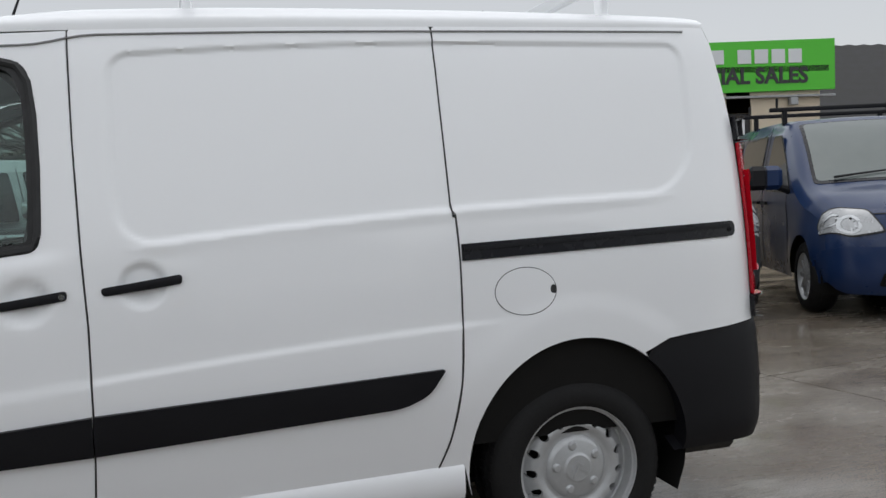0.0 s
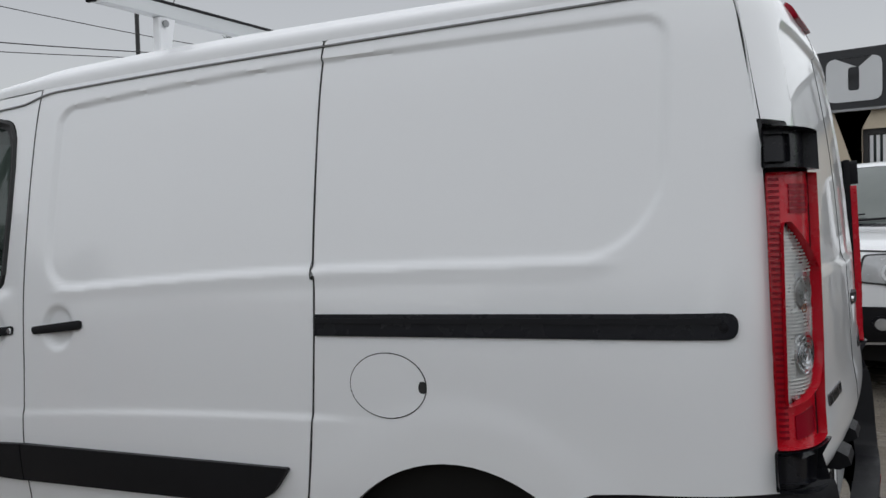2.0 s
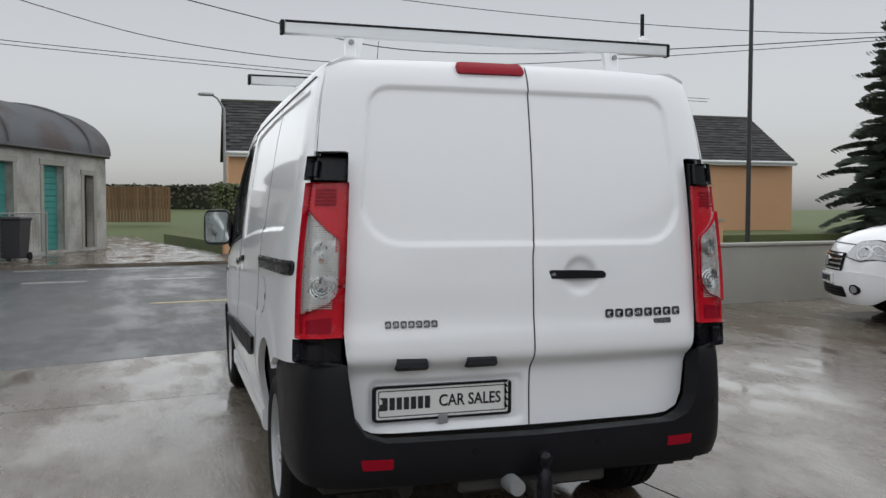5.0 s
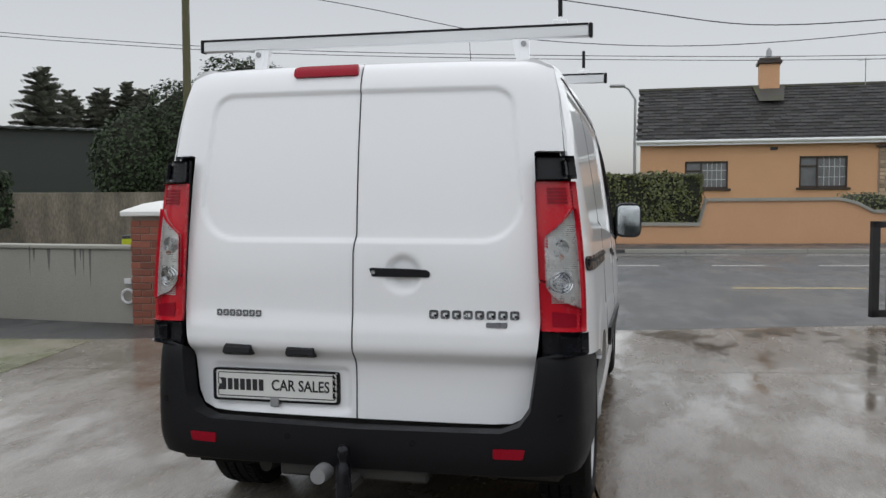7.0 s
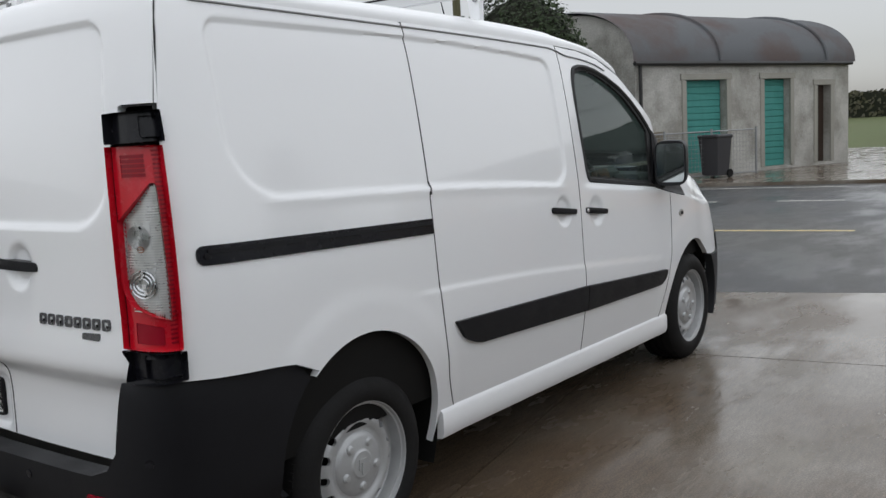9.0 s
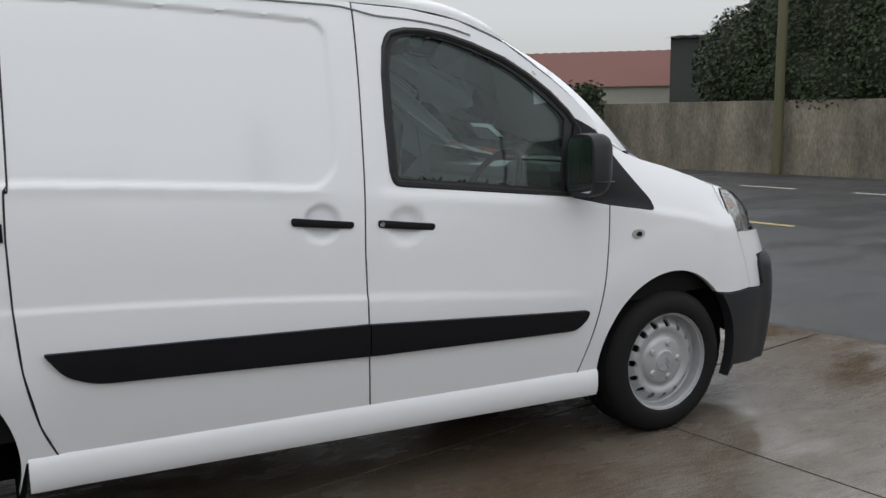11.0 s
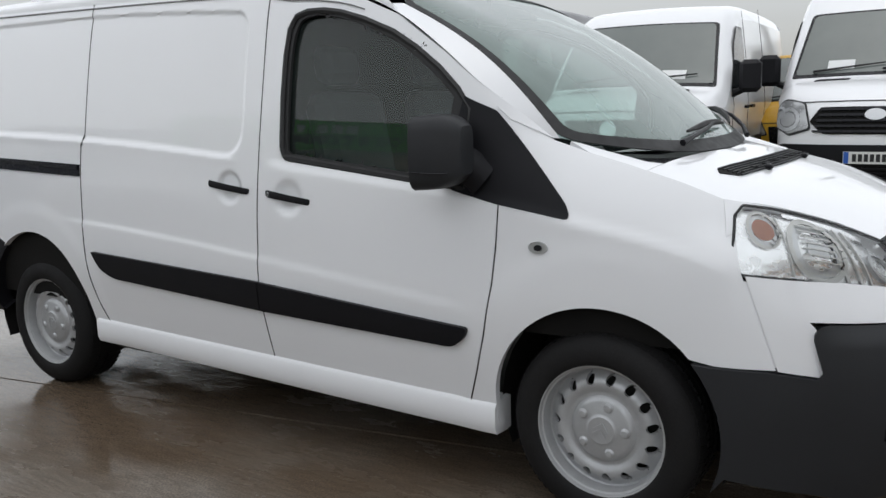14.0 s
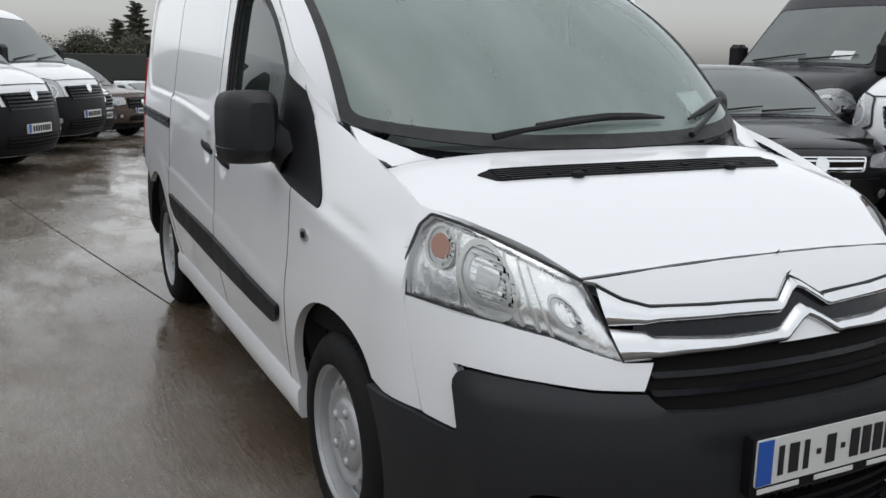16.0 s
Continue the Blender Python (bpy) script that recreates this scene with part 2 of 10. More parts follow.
# ---------------------------------------------------------------- materials
def material(name, colour, rough=0.5, metal=0.0, colour2=None, scale=6.0, mix=0.5, fine=0.0, rough2=None, bump=0.0, bump_scale=60.0,
             coat=0.0, coat_rough=0.05, spec=0.5, stretch=(1, 1, 1), island=0.0, per_object=0.0, detail=6.0, sharp=None):
    """A node material: two colours mingled by a coarse noise, a fine grain, roughness that varies with the coarse noise, fine relief."""
    m = bpy.data.materials.new(name)
    m.use_nodes = True
    n, l = m.node_tree.nodes, m.node_tree.links
    b = n["Principled BSDF"]
    b.inputs["Metallic"].default_value = metal
    b.inputs["Specular IOR Level"].default_value = spec
    b.inputs["Coat Weight"].default_value = coat
    b.inputs["Coat Roughness"].default_value = coat_rough
    tc = n.new("ShaderNodeTexCoord")
    mp = n.new("ShaderNodeMapping")
    mp.inputs["Scale"].default_value = stretch
    l.new(tc.outputs["Object"], mp.inputs["Vector"])
    co = n.new("ShaderNodeTexNoise")
    co.inputs["Scale"].default_value, co.inputs["Detail"].default_value, co.inputs["Roughness"].default_value = scale, detail, 0.6
    l.new(mp.outputs["Vector"], co.inputs["Vector"])
    fac = co.outputs["Fac"]
    if sharp:
        rp = n.new("ShaderNodeValToRGB")
        rp.color_ramp.elements[0].position, rp.color_ramp.elements[1].position = sharp
        l.new(fac, rp.inputs["Fac"])
        fac = rp.outputs["Color"]
    c2 = colour2 or tuple(min(1, c * 0.82) for c in colour)
    mx = n.new("ShaderNodeMix")
    mx.data_type = "RGBA"
    mx.inputs["A"].default_value, mx.inputs["B"].default_value = (*colour, 1), (*c2, 1)
    mm = n.new("ShaderNodeMath")
    mm.operation = "MULTIPLY"
    mm.inputs[1].default_value = mix * (1 if sharp else 1.6)
    mm.use_clamp = True
    l.new(fac, mm.inputs[0])
    l.new(mm.outputs[0], mx.inputs["Factor"])
    out = mx.outputs["Result"]
    if fine:
        fn = n.new("ShaderNodeTexNoise")
        fn.inputs["Scale"].default_value, fn.inputs["Detail"].default_value = bump_scale * 1.7, 3
        l.new(mp.outputs["Vector"], fn.inputs["Vector"])
        br = n.new("ShaderNodeMapRange")
        br.inputs["From Min"].default_value, br.inputs["From Max"].default_value = 0.3, 0.7
        br.inputs["To Min"].default_value, br.inputs["To Max"].default_value = 1 - fine, 1 + fine
        l.new(fn.outputs["Fac"], br.inputs["Value"])
        mu = n.new("ShaderNodeVectorMath")
        mu.operation = "SCALE"
        l.new(out, mu.inputs[0])
        l.new(br.outputs["Result"], mu.inputs["Scale"])
        out = mu.outputs["Vector"]
    for amount, node, socket in ((island, "ShaderNodeNewGeometry", "Random Per Island"), (per_object, "ShaderNodeObjectInfo", "Random")):
        if amount:
            gi = n.new(node)
            br = n.new("ShaderNodeMapRange")
            br.inputs["To Min"].default_value, br.inputs["To Max"].default_value = 1 - amount, 1 + amount
            l.new(gi.outputs[socket], br.inputs["Value"])
            mu = n.new("ShaderNodeVectorMath")
            mu.operation = "SCALE"
            l.new(out, mu.inputs[0])
            l.new(br.outputs["Result"], mu.inputs["Scale"])
            out = mu.outputs["Vector"]
    l.new(out, b.inputs["Base Color"])
    rr = n.new("ShaderNodeMapRange")
    rr.inputs["From Min"].default_value, rr.inputs["From Max"].default_value = (0.35, 0.65) if not sharp else (0, 1)
    rr.inputs["To Min"].default_value, rr.inputs["To Max"].default_value = rough, rough if rough2 is None else rough2
    l.new(fac, rr.inputs["Value"])
    l.new(rr.outputs["Result"], b.inputs["Roughness"])
    if bump:
        bn = n.new("ShaderNodeTexNoise")
        bn.inputs["Scale"].default_value, bn.inputs["Detail"].default_value = bump_scale, 5
        l.new(mp.outputs["Vector"], bn.inputs["Vector"])
        bp = n.new("ShaderNodeBump")
        bp.inputs["Strength"].default_value, bp.inputs["Distance"].default_value = 1.0, bump
        l.new(bn.outputs["Fac"], bp.inputs["Height"])
        l.new(bp.outputs["Normal"], b.inputs["Normal"])
    return m


def glass(name, tint, mist_sheen=0.0, rough=0.0, mist_sheen_colour=(0.55, 0.62, 0.59)):
    """Clear tinted glass: mostly see-through, with a mirror gloss; a pale diffuse share stands for a film of drizzle
    and painted sky reflection.
    """
    m = bpy.data.materials.new(name)
    m.use_nodes = True
    n, l = m.node_tree.nodes, m.node_tree.links
    n.remove(n["Principled BSDF"])
    tr, gl, mx = n.new("ShaderNodeBsdfTransparent"), n.new("ShaderNodeBsdfGlossy"), n.new("ShaderNodeMixShader")
    fr = n.new("ShaderNodeFresnel")
    fr.inputs["IOR"].default_value = 1.5
    tr.inputs["Color"].default_value = (*tint, 1)
    gl.inputs["Roughness"].default_value = rough
    l.new(fr.outputs["Fac"], mx.inputs["Fac"])
    see = tr.outputs["BSDF"]
    if mist_sheen:
        di, mm, no, ra = n.new("ShaderNodeBsdfDiffuse"), n.new("ShaderNodeMixShader"), n.new("ShaderNodeTexNoise"), n.new("ShaderNodeMapRange")
        co, mp = n.new("ShaderNodeTexCoord"), n.new("ShaderNodeMapping")
        mp.inputs["Scale"].default_value = (1.0, 2.2, 1.0)
        l.new(co.outputs["Object"], mp.inputs["Vector"])
        l.new(mp.outputs["Vector"], no.inputs["Vector"])
        no.inputs["Scale"].default_value, no.inputs["Detail"].default_value = 2.2, 9
        ra.inputs["From Min"].default_value, ra.inputs["From Max"].default_value = 0.3, 0.7
        ra.inputs["To Min"].default_value, ra.inputs["To Max"].default_value = mist_sheen * 0.85, mist_sheen * 1.12
        l.new(no.outputs["Fac"], ra.inputs["Value"])
        di.inputs["Color"].default_value = (*mist_sheen_colour, 1)
        l.new(ra.outputs["Result"], mm.inputs["Fac"])
        l.new(see, mm.inputs[1])
        l.new(di.outputs["BSDF"], mm.inputs[2])
        see = mm.outputs["Shader"]
    l.new(see, mx.inputs[1])
    l.new(gl.outputs["BSDF"], mx.inputs[2])
    l.new(mx.outputs["Shader"], n["Material Output"].inputs["Surface"])
    return m


WHITE_PAINT = material("white_car_paint", (0.83, 0.835, 0.85), 0.28, colour2=(0.80, 0.805, 0.815), scale=1.3, mix=0.35, rough2=0.34, coat=0.75, coat_rough=0.03)
BLACK_TRIM = material("black_textured_plastic", (0.006, 0.006, 0.008), 0.42, colour2=(0.010, 0.010, 0.012), scale=5, rough2=0.54, spec=0.20, bump=0.0006, bump_scale=420, fine=0.15)
GLOSS_BLACK = material("black_gloss_plastic", (0.006, 0.006, 0.009), 0.20, colour2=(0.010, 0.010, 0.013), scale=9, rough2=0.32, spec=0.26, bump=0.0003, bump_scale=200)
RUBBER = material("tyre_rubber", (0.009, 0.009, 0.010), 0.60, colour2=(0.020, 0.019, 0.018), scale=14, rough2=0.78, spec=0.16, bump=0.0008, bump_scale=130, fine=0.2)
SEAL = material("rubber_seal", (0.012, 0.012, 0.013), 0.55, colour2=(0.02, 0.02, 0.02), scale=20, rough2=0.7)
GREY_PLASTIC = material("dark_grey_bumper_plastic", (0.030, 0.031, 0.033), 0.5, colour2=(0.042, 0.043, 0.045), scale=6, rough2=0.6, spec=0.25, bump=0.0005, bump_scale=300)
MIRROR = material("mirror_glass", (0.62, 0.66, 0.66), 0.03, metal=1.0, colour2=(0.55, 0.59, 0.59), scale=14, rough2=0.08)
# paler copy of the black plastic; stronger light is put into its colour
LIT_TRIM = material("lit_black_plastic", (0.016, 0.017, 0.019), 0.46, colour2=(0.024, 0.025, 0.028), scale=4, rough2=0.58, spec=0.34, bump=0.0007, bump_scale=380, fine=0.15)
GUTTER = material("grey_seam_sealer", (0.20, 0.20, 0.20), 0.6, colour2=(0.13, 0.13, 0.13), scale=9)
STEEL_SILVER = material("silver_painted_steel", (0.50, 0.51, 0.52), 0.36, metal=0.45, colour2=(0.40, 0.40, 0.40), scale=22, rough2=0.55, bump=0.0003, bump_scale=260, fine=0.06)
ALLOY = material("alloy_wheel", (0.55, 0.56, 0.57), 0.30, metal=0.7, colour2=(0.42, 0.42, 0.43), scale=15, rough2=0.45)
DARK_ALLOY = material("dark_alloy_wheel", (0.05, 0.05, 0.055), 0.3, metal=0.6, colour2=(0.12, 0.12, 0.12), scale=15, rough2=0.45)
ALUMINIUM = material("brushed_aluminium", (0.66, 0.67, 0.68), 0.34, metal=0.75, colour2=(0.55, 0.56, 0.57), scale=12, stretch=(1, 0.1, 1), rough2=0.48)
CHROME = material("chrome", (0.78, 0.79, 0.80), 0.10, metal=1.0, colour2=(0.66, 0.67, 0.68), scale=10, rough2=0.18)
# near-black: the shade inside cavities and openings is put into this colour
DARK_INSIDE = material("cavity_shade", (0.006, 0.006, 0.006), 0.85, colour2=(0.012, 0.011, 0.010), scale=8, spec=0.2)
UNDERBODY = material("dirty_underbody", (0.02, 0.02, 0.019), 0.8, colour2=(0.045, 0.04, 0.035), scale=9, bump=0.002, bump_scale=40)
RED_LENS = material("red_lamp_lens", (0.56, 0.006, 0.02), 0.20, colour2=(0.40, 0.004, 0.014), scale=24, rough2=0.3, coat=0.25, coat_rough=0.03, spec=0.3)
DEEP_RED = material("deep_red_lens", (0.30, 0.004, 0.018), 0.25, colour2=(0.22, 0.003, 0.013), scale=24, spec=0.18)
CLEAR_LENS = material("silvered_lamp_reflector", (0.62, 0.63, 0.62), 0.22, metal=0.65, colour2=(0.42, 0.42, 0.42), scale=26, rough2=0.4, coat=1.0, coat_rough=0.03)
LENS_RIB = material("pale_lens_rib", (0.74, 0.74, 0.72), 0.2, colour2=(0.6, 0.6, 0.58), scale=30, coat=1.0)
AMBER = material("amber_bulb", (0.42, 0.17, 0.10), 0.25, colour2=(0.30, 0.12, 0.07), scale=30, coat=1.0)
PLATE_WHITE = material("plate_white", (0.76, 0.76, 0.74), 0.35, colour2=(0.68, 0.68, 0.65), scale=12, rough2=0.45, coat=0.4)
PLATE_BLUE = material("plate_blue", (0.02, 0.11, 0.48), 0.35, colour2=(0.02, 0.09, 0.4), scale=12, coat=0.4)
INK = material("black_ink", (0.012, 0.012, 0.014), 0.4, colour2=(0.02, 0.02, 0.022), scale=30)
FABRIC = material("dark_grey_fabric", (0.05, 0.052, 0.056), 0.9, colour2=(0.08, 0.082, 0.086), scale=30, bump=0.001, bump_scale=300)
DASH = material("grey_dashboard_plastic", (0.10, 0.105, 0.105), 0.6, colour2=(0.14, 0.145, 0.14), scale=9, bump=0.0005, bump_scale=300)
PAPER = material("white_paper", (0.78, 0.79, 0.78), 0.7, colour2=(0.7, 0.71, 0.7), scale=15)
WINDSCREEN = glass("windscreen_glass", (0.72, 0.83, 0.79), 0.40, 0.0, (0.46, 0.57, 0.53))
DOOR_GLASS = glass("door_window_glass", (0.46, 0.58, 0.55), 0.06, 0.0, (0.34, 0.43, 0.40))
PRIVACY = material("dark_vehicle_glass", (0.014, 0.017, 0.018), 0.04, colour2=(0.03, 0.034, 0.036), scale=1.5, rough2=0.07, spec=0.6)
SCREEN_BG = material("vehicle_windscreen", (0.09, 0.105, 0.10), 0.05, colour2=(0.17, 0.19, 0.18), scale=1.2, rough2=0.09, spec=0.6)
LAMP_CLEAR_BG = material("headlamp_glass", (0.50, 0.51, 0.51), 0.14, metal=0.4, colour2=(0.25, 0.25, 0.26), scale=14, rough2=0.3, coat=1.0)
HEAD_GLASS = glass("headlamp_cover", (0.97, 0.975, 0.97))


def paint(name, c):
    return material(name, c, 0.26, colour2=tuple(k * 0.85 for k in c), scale=1.5, mix=0.4, rough2=0.34, coat=0.35, coat_rough=0.03, spec=0.3)


BLACK_PAINT, BLUE_PAINT, SILVER_PAINT, BROWN_PAINT = paint("black_car_paint", (0.007, 0.007, 0.010)), paint("navy_car_paint", (0.009, 0.026, 0.085)), paint("silver_car_paint", (0.56, 0.575, 0.585)), paint("brown_car_paint", (0.10, 0.07, 0.055))
YELLOW_PAINT = material("yellow_machine_paint", (0.70, 0.40, 0.02), 0.4, colour2=(0.6, 0.33, 0.02), scale=5, rough2=0.6)


def wet_ground(name, dry, damp, stain, coarse=0.5, rough_dry=0.42, rough_wet=0.07, grain=90, bump=0.002, brush=None):
    """Wet paving: matt and damp patches, brown stains, standing water in the hollows, fine grain."""
    m = bpy.data.materials.new(name)
    m.use_nodes = True
    n, l = m.node_tree.nodes, m.node_tree.links
    b = n["Principled BSDF"]
    ge = n.new("ShaderNodeNewGeometry")

    def noise_at(scale, detail=5, rough=0.6, stretch=None):
        t = n.new("ShaderNodeTexNoise")
        t.inputs["Scale"].default_value, t.inputs["Detail"].default_value, t.inputs["Roughness"].default_value = scale, detail, rough
        src = ge.outputs["Position"]
        if stretch:
            mp = n.new("ShaderNodeMapping")
            mp.inputs["Scale"].default_value = stretch
            mp.inputs["Rotation"].default_value = (0, 0, radians(-10))
            l.new(src, mp.inputs["Vector"])
            src = mp.outputs["Vector"]
        l.new(src, t.inputs["Vector"])
        return t.outputs["Fac"]

    def ramp(src, a, c, va=0.0, vb=1.0):
        r = n.new("ShaderNodeMapRange")
        r.interpolation_type = "SMOOTHSTEP"
        for k, v in (("From Min", a), ("From Max", c), ("To Min", va), ("To Max", vb)):
            r.inputs[k].default_value = v
        l.new(src, r.inputs["Value"])
        return r.outputs["Result"]

    def mixc(f, a, c):
        x = n.new("ShaderNodeMix")
        x.data_type = "RGBA"
        l.new(f, x.inputs["Factor"])
        for k, s in (("A", a), ("B", c)):
            if isinstance(s, tuple):
                x.inputs[k].default_value = (*s, 1)
            else:
                l.new(s, x.inputs[k])
        return x.outputs["Result"]
    wet = ramp(noise_at(coarse, 6, 0.62), 0.40, 0.60)
    brown = ramp(noise_at(coarse * 0.55, 5, 0.6, (1, 1.4, 1)), 0.44, 0.62)
    col = mixc(wet, dry, damp)
    col = mixc(brown, col, stain)
    spot = ramp(noise_at(grain, 3), 0.32, 0.70, 0.72, 1.25)
    sc = n.new("ShaderNodeVectorMath")
    sc.operation = "SCALE"
    l.new(col, sc.inputs[0])
    l.new(spot, sc.inputs["Scale"])
    l.new(sc.outputs["Vector"], b.inputs["Base Color"])
    rg = ramp(noise_at(coarse * 1.7, 6, 0.65, (1, 2.2, 1)), 0.36, 0.62, rough_wet, rough_dry)
    l.new(rg, b.inputs["Roughness"])
    b.inputs["Specular IOR Level"].default_value = 0.28
    bp = n.new("ShaderNodeBump")
    bp.inputs["Strength"].default_value, bp.inputs["Distance"].default_value = 1.0, bump
    height = noise_at(40, 4, 0.65, brush) if brush else noise_at(grain, 4)
    l.new(height, bp.inputs["Height"])
    l.new(ramp(rg, rough_wet, rough_dry, 0.12, 1.0), bp.inputs["Strength"])
    if brush:
        streak = n.new("ShaderNodeVectorMath")
        streak.operation = "SCALE"
        l.new(sc.outputs["Vector"], streak.inputs[0])
        l.new(ramp(height, 0.32, 0.68, 0.84, 1.12), streak.inputs["Scale"])
        l.new(streak.outputs["Vector"], b.inputs["Base Color"])
    l.new(bp.outputs["Normal"], b.inputs["Normal"])
    return m


CONCRETE = wet_ground("wet_brushed_concrete", (0.215, 0.190, 0.160), (0.140, 0.118, 0.094), (0.105, 0.076, 0.052), 0.6, 0.30, 0.07, 110, 0.0030, (0.22, 1, 1))
ASPHALT = wet_ground("wet_asphalt", (0.070, 0.071, 0.075), (0.055, 0.056, 0.059), (0.065, 0.063, 0.060), 0.3, 0.48, 0.30, 140, 0.004)
MOSSY = wet_ground("mossy_concrete_edge", (0.22, 0.20, 0.15), (0.15, 0.14, 0.08), (0.10, 0.11, 0.04), 0.8, 0.6, 0.2, 60, 0.003)
GRASS_GROUND = material("grass_ground", (0.075, 0.12, 0.03), 0.9, colour2=(0.11, 0.10, 0.05), scale=0.4, bump=0.02, bump_scale=18, fine=0.3)
ROAD_PAINT = material("worn_white_road_paint", (0.62, 0.61, 0.57), 0.5, colour2=(0.22, 0.22, 0.21), scale=14, sharp=(0.45, 0.62), mix=0.7, rough2=0.4)
YELLOW_ROAD = material("worn_yellow_road_paint", (0.60, 0.47, 0.20), 0.5, colour2=(0.25, 0.22, 0.16), scale=14, sharp=(0.45, 0.62), mix=0.7, rough2=0.4)
JOINT = material("dark_joint_filler", (0.02, 0.02, 0.018), 0.6, colour2=(0.05, 0.045, 0.04), scale=10)
RENDER_WALL = material("damp_cement_render", (0.36, 0.35, 0.315), 0.75, colour2=(0.25, 0.24, 0.20), scale=1.3, bump=0.003, bump_scale=60, fine=0.12)
CREAM_WALL = material("cream_painted_render", (0.60, 0.51, 0.39), 0.75, colour2=(0.52, 0.44, 0.33), scale=0.8, bump=0.002, bump_scale=50, fine=0.06)
PEACH_WALL = material("peach_painted_render", (0.62, 0.36, 0.20), 0.78, colour2=(0.54, 0.30, 0.165), scale=0.7, bump=0.004, bump_scale=40, fine=0.08)
OLD_WALL = material("stained_whitewashed_render", (0.47, 0.46, 0.43), 0.85, colour2=(0.20, 0.19, 0.16), scale=0.8, sharp=(0.42, 0.66), mix=0.85, bump=0.006, bump_scale=20, fine=0.2)
ROADSIDE_WALL = material("weathered_dark_wall", (0.25, 0.215, 0.165), 0.9, colour2=(0.085, 0.080, 0.058), scale=1.1, stretch=(1, 1, 0.35), sharp=(0.38, 0.62), mix=0.9, bump=0.01, bump_scale=16, fine=0.25)
SLATE = material("wet_slate", (0.022, 0.022, 0.026), 0.6, colour2=(0.045, 0.043, 0.036), scale=3, rough2=0.7, spec=0.16, bump=0.002, bump_scale=40, per_object=0.35, island=0.4)
MOSS_SLATE = material("mossy_slate", (0.045, 0.043, 0.04), 0.7, colour2=(0.075, 0.08, 0.03), scale=1.2, sharp=(0.45, 0.62), rough2=0.8, bump=0.003, bump_scale=40, island=0.35)
BRICK = material("red_clay_brick", (0.27, 0.085, 0.05), 0.7, colour2=(0.19, 0.065, 0.045), scale=9, bump=0.003, bump_scale=80, fine=0.2, per_object=0.3)
MORTAR = material("grey_mortar", (0.32, 0.27, 0.23), 0.9, colour2=(0.24, 0.2, 0.17), scale=12, bump=0.002, bump_scale=120)
CAP_WHITE = material("white_painted_capping", (0.78, 0.78, 0.765), 0.55, colour2=(0.62, 0.61, 0.57), scale=5, mix=0.5, bump=0.001, bump_scale=60)
TIN_ROOF = material("rusty_corrugated_iron", (0.095, 0.10, 0.108), 0.5, metal=0.25, colour2=(0.12, 0.055, 0.035), scale=0.55, sharp=(0.45, 0.62), mix=0.40, rough2=0.75, bump=0.004, bump_scale=25)
TEAL_DOOR = material("teal_painted_timber", (0.06, 0.30, 0.27), 0.6, colour2=(0.045, 0.22, 0.19), scale=4, stretch=(1, 1, 0.3), rough2=0.75, bump=0.002, bump_scale=60)
IRON = material("black_painted_iron", (0.014, 0.014, 0.016), 0.4, colour2=(0.03, 0.028, 0.026), scale=14, rough2=0.55)
GALV = material("galvanised_steel", (0.36, 0.37, 0.38), 0.5, metal=0.6, colour2=(0.26, 0.26, 0.26), scale=12, rough2=0.65)
WOOD_POLE = material("weathered_timber_pole", (0.12, 0.105, 0.06), 0.85, colour2=(0.075, 0.08, 0.035), scale=2.5, stretch=(1, 1, 0.12), bump=0.006, bump_scale=22)
BARK = material("grey_brown_bark", (0.085, 0.07, 0.055), 0.9, colour2=(0.05, 0.045, 0.035), scale=7, stretch=(1, 1, 0.3), bump=0.01, bump_scale=20)
LEAF_DARK = material("dark_ivy_leaf", (0.026, 0.042, 0.018), 0.6, colour2=(0.040, 0.058, 0.024), scale=2.0, island=0.35, spec=0.25)
LEAF_HEDGE = material("glossy_hedge_leaf", (0.045, 0.075, 0.018), 0.42, colour2=(0.12, 0.115, 0.03), scale=5.0, mix=0.6, island=0.5)
LEAF_CONIFER = material("conifer_needles", (0.055, 0.075, 0.055), 0.8, colour2=(0.075, 0.092, 0.062), scale=1.2, island=0.45)
LEAF_DULL = material("dull_winter_foliage", (0.055, 0.06, 0.03), 0.7, colour2=(0.09, 0.075, 0.045), scale=1.2, island=0.4)
HILL = material("distant_hedgerow", (0.05, 0.065, 0.045), 0.95, colour2=(0.075, 0.08, 0.065), scale=0.05)
DARK_CLAD = material("dark_green_cladding", (0.022, 0.028, 0.024), 0.6, colour2=(0.035, 0.04, 0.034), scale=0.6, rough2=0.75)
GREY_CLAD = material("blue_grey_cladding", (0.055, 0.068, 0.08), 0.55, colour2=(0.04, 0.05, 0.06), scale=0.5, rough2=0.7)
RED_ROOF = material("red_brown_tin_roof", (0.16, 0.055, 0.04), 0.7, colour2=(0.12, 0.05, 0.04), scale=0.6)
SIGN_GREEN = material("bright_green_sign", (0.075, 0.50, 0.02), 0.4, colour2=(0.06, 0.44, 0.02), scale=1.0, rough2=0.5)
SIGN_BLACK = material("black_sign_board", (0.014, 0.015, 0.018), 0.4, colour2=(0.022, 0.022, 0.025), scale=1.5, rough2=0.5)
SIGN_WHITE = material("white_sign_face", (0.66, 0.67, 0.68), 0.45, colour2=(0.58, 0.59, 0.6), scale=1.2)
WOOD_FENCE = material("brown_timber_fence", (0.19, 0.11, 0.05), 0.8, colour2=(0.13, 0.08, 0.04), scale=4, stretch=(1, 1, 0.2), per_object=0.25)
STONE_TRIM = material("pale_stone_quoin", (0.48, 0.36, 0.25), 0.8, colour2=(0.30, 0.21, 0.14), scale=3, bump=0.004, bump_scale=40, per_object=0.35)
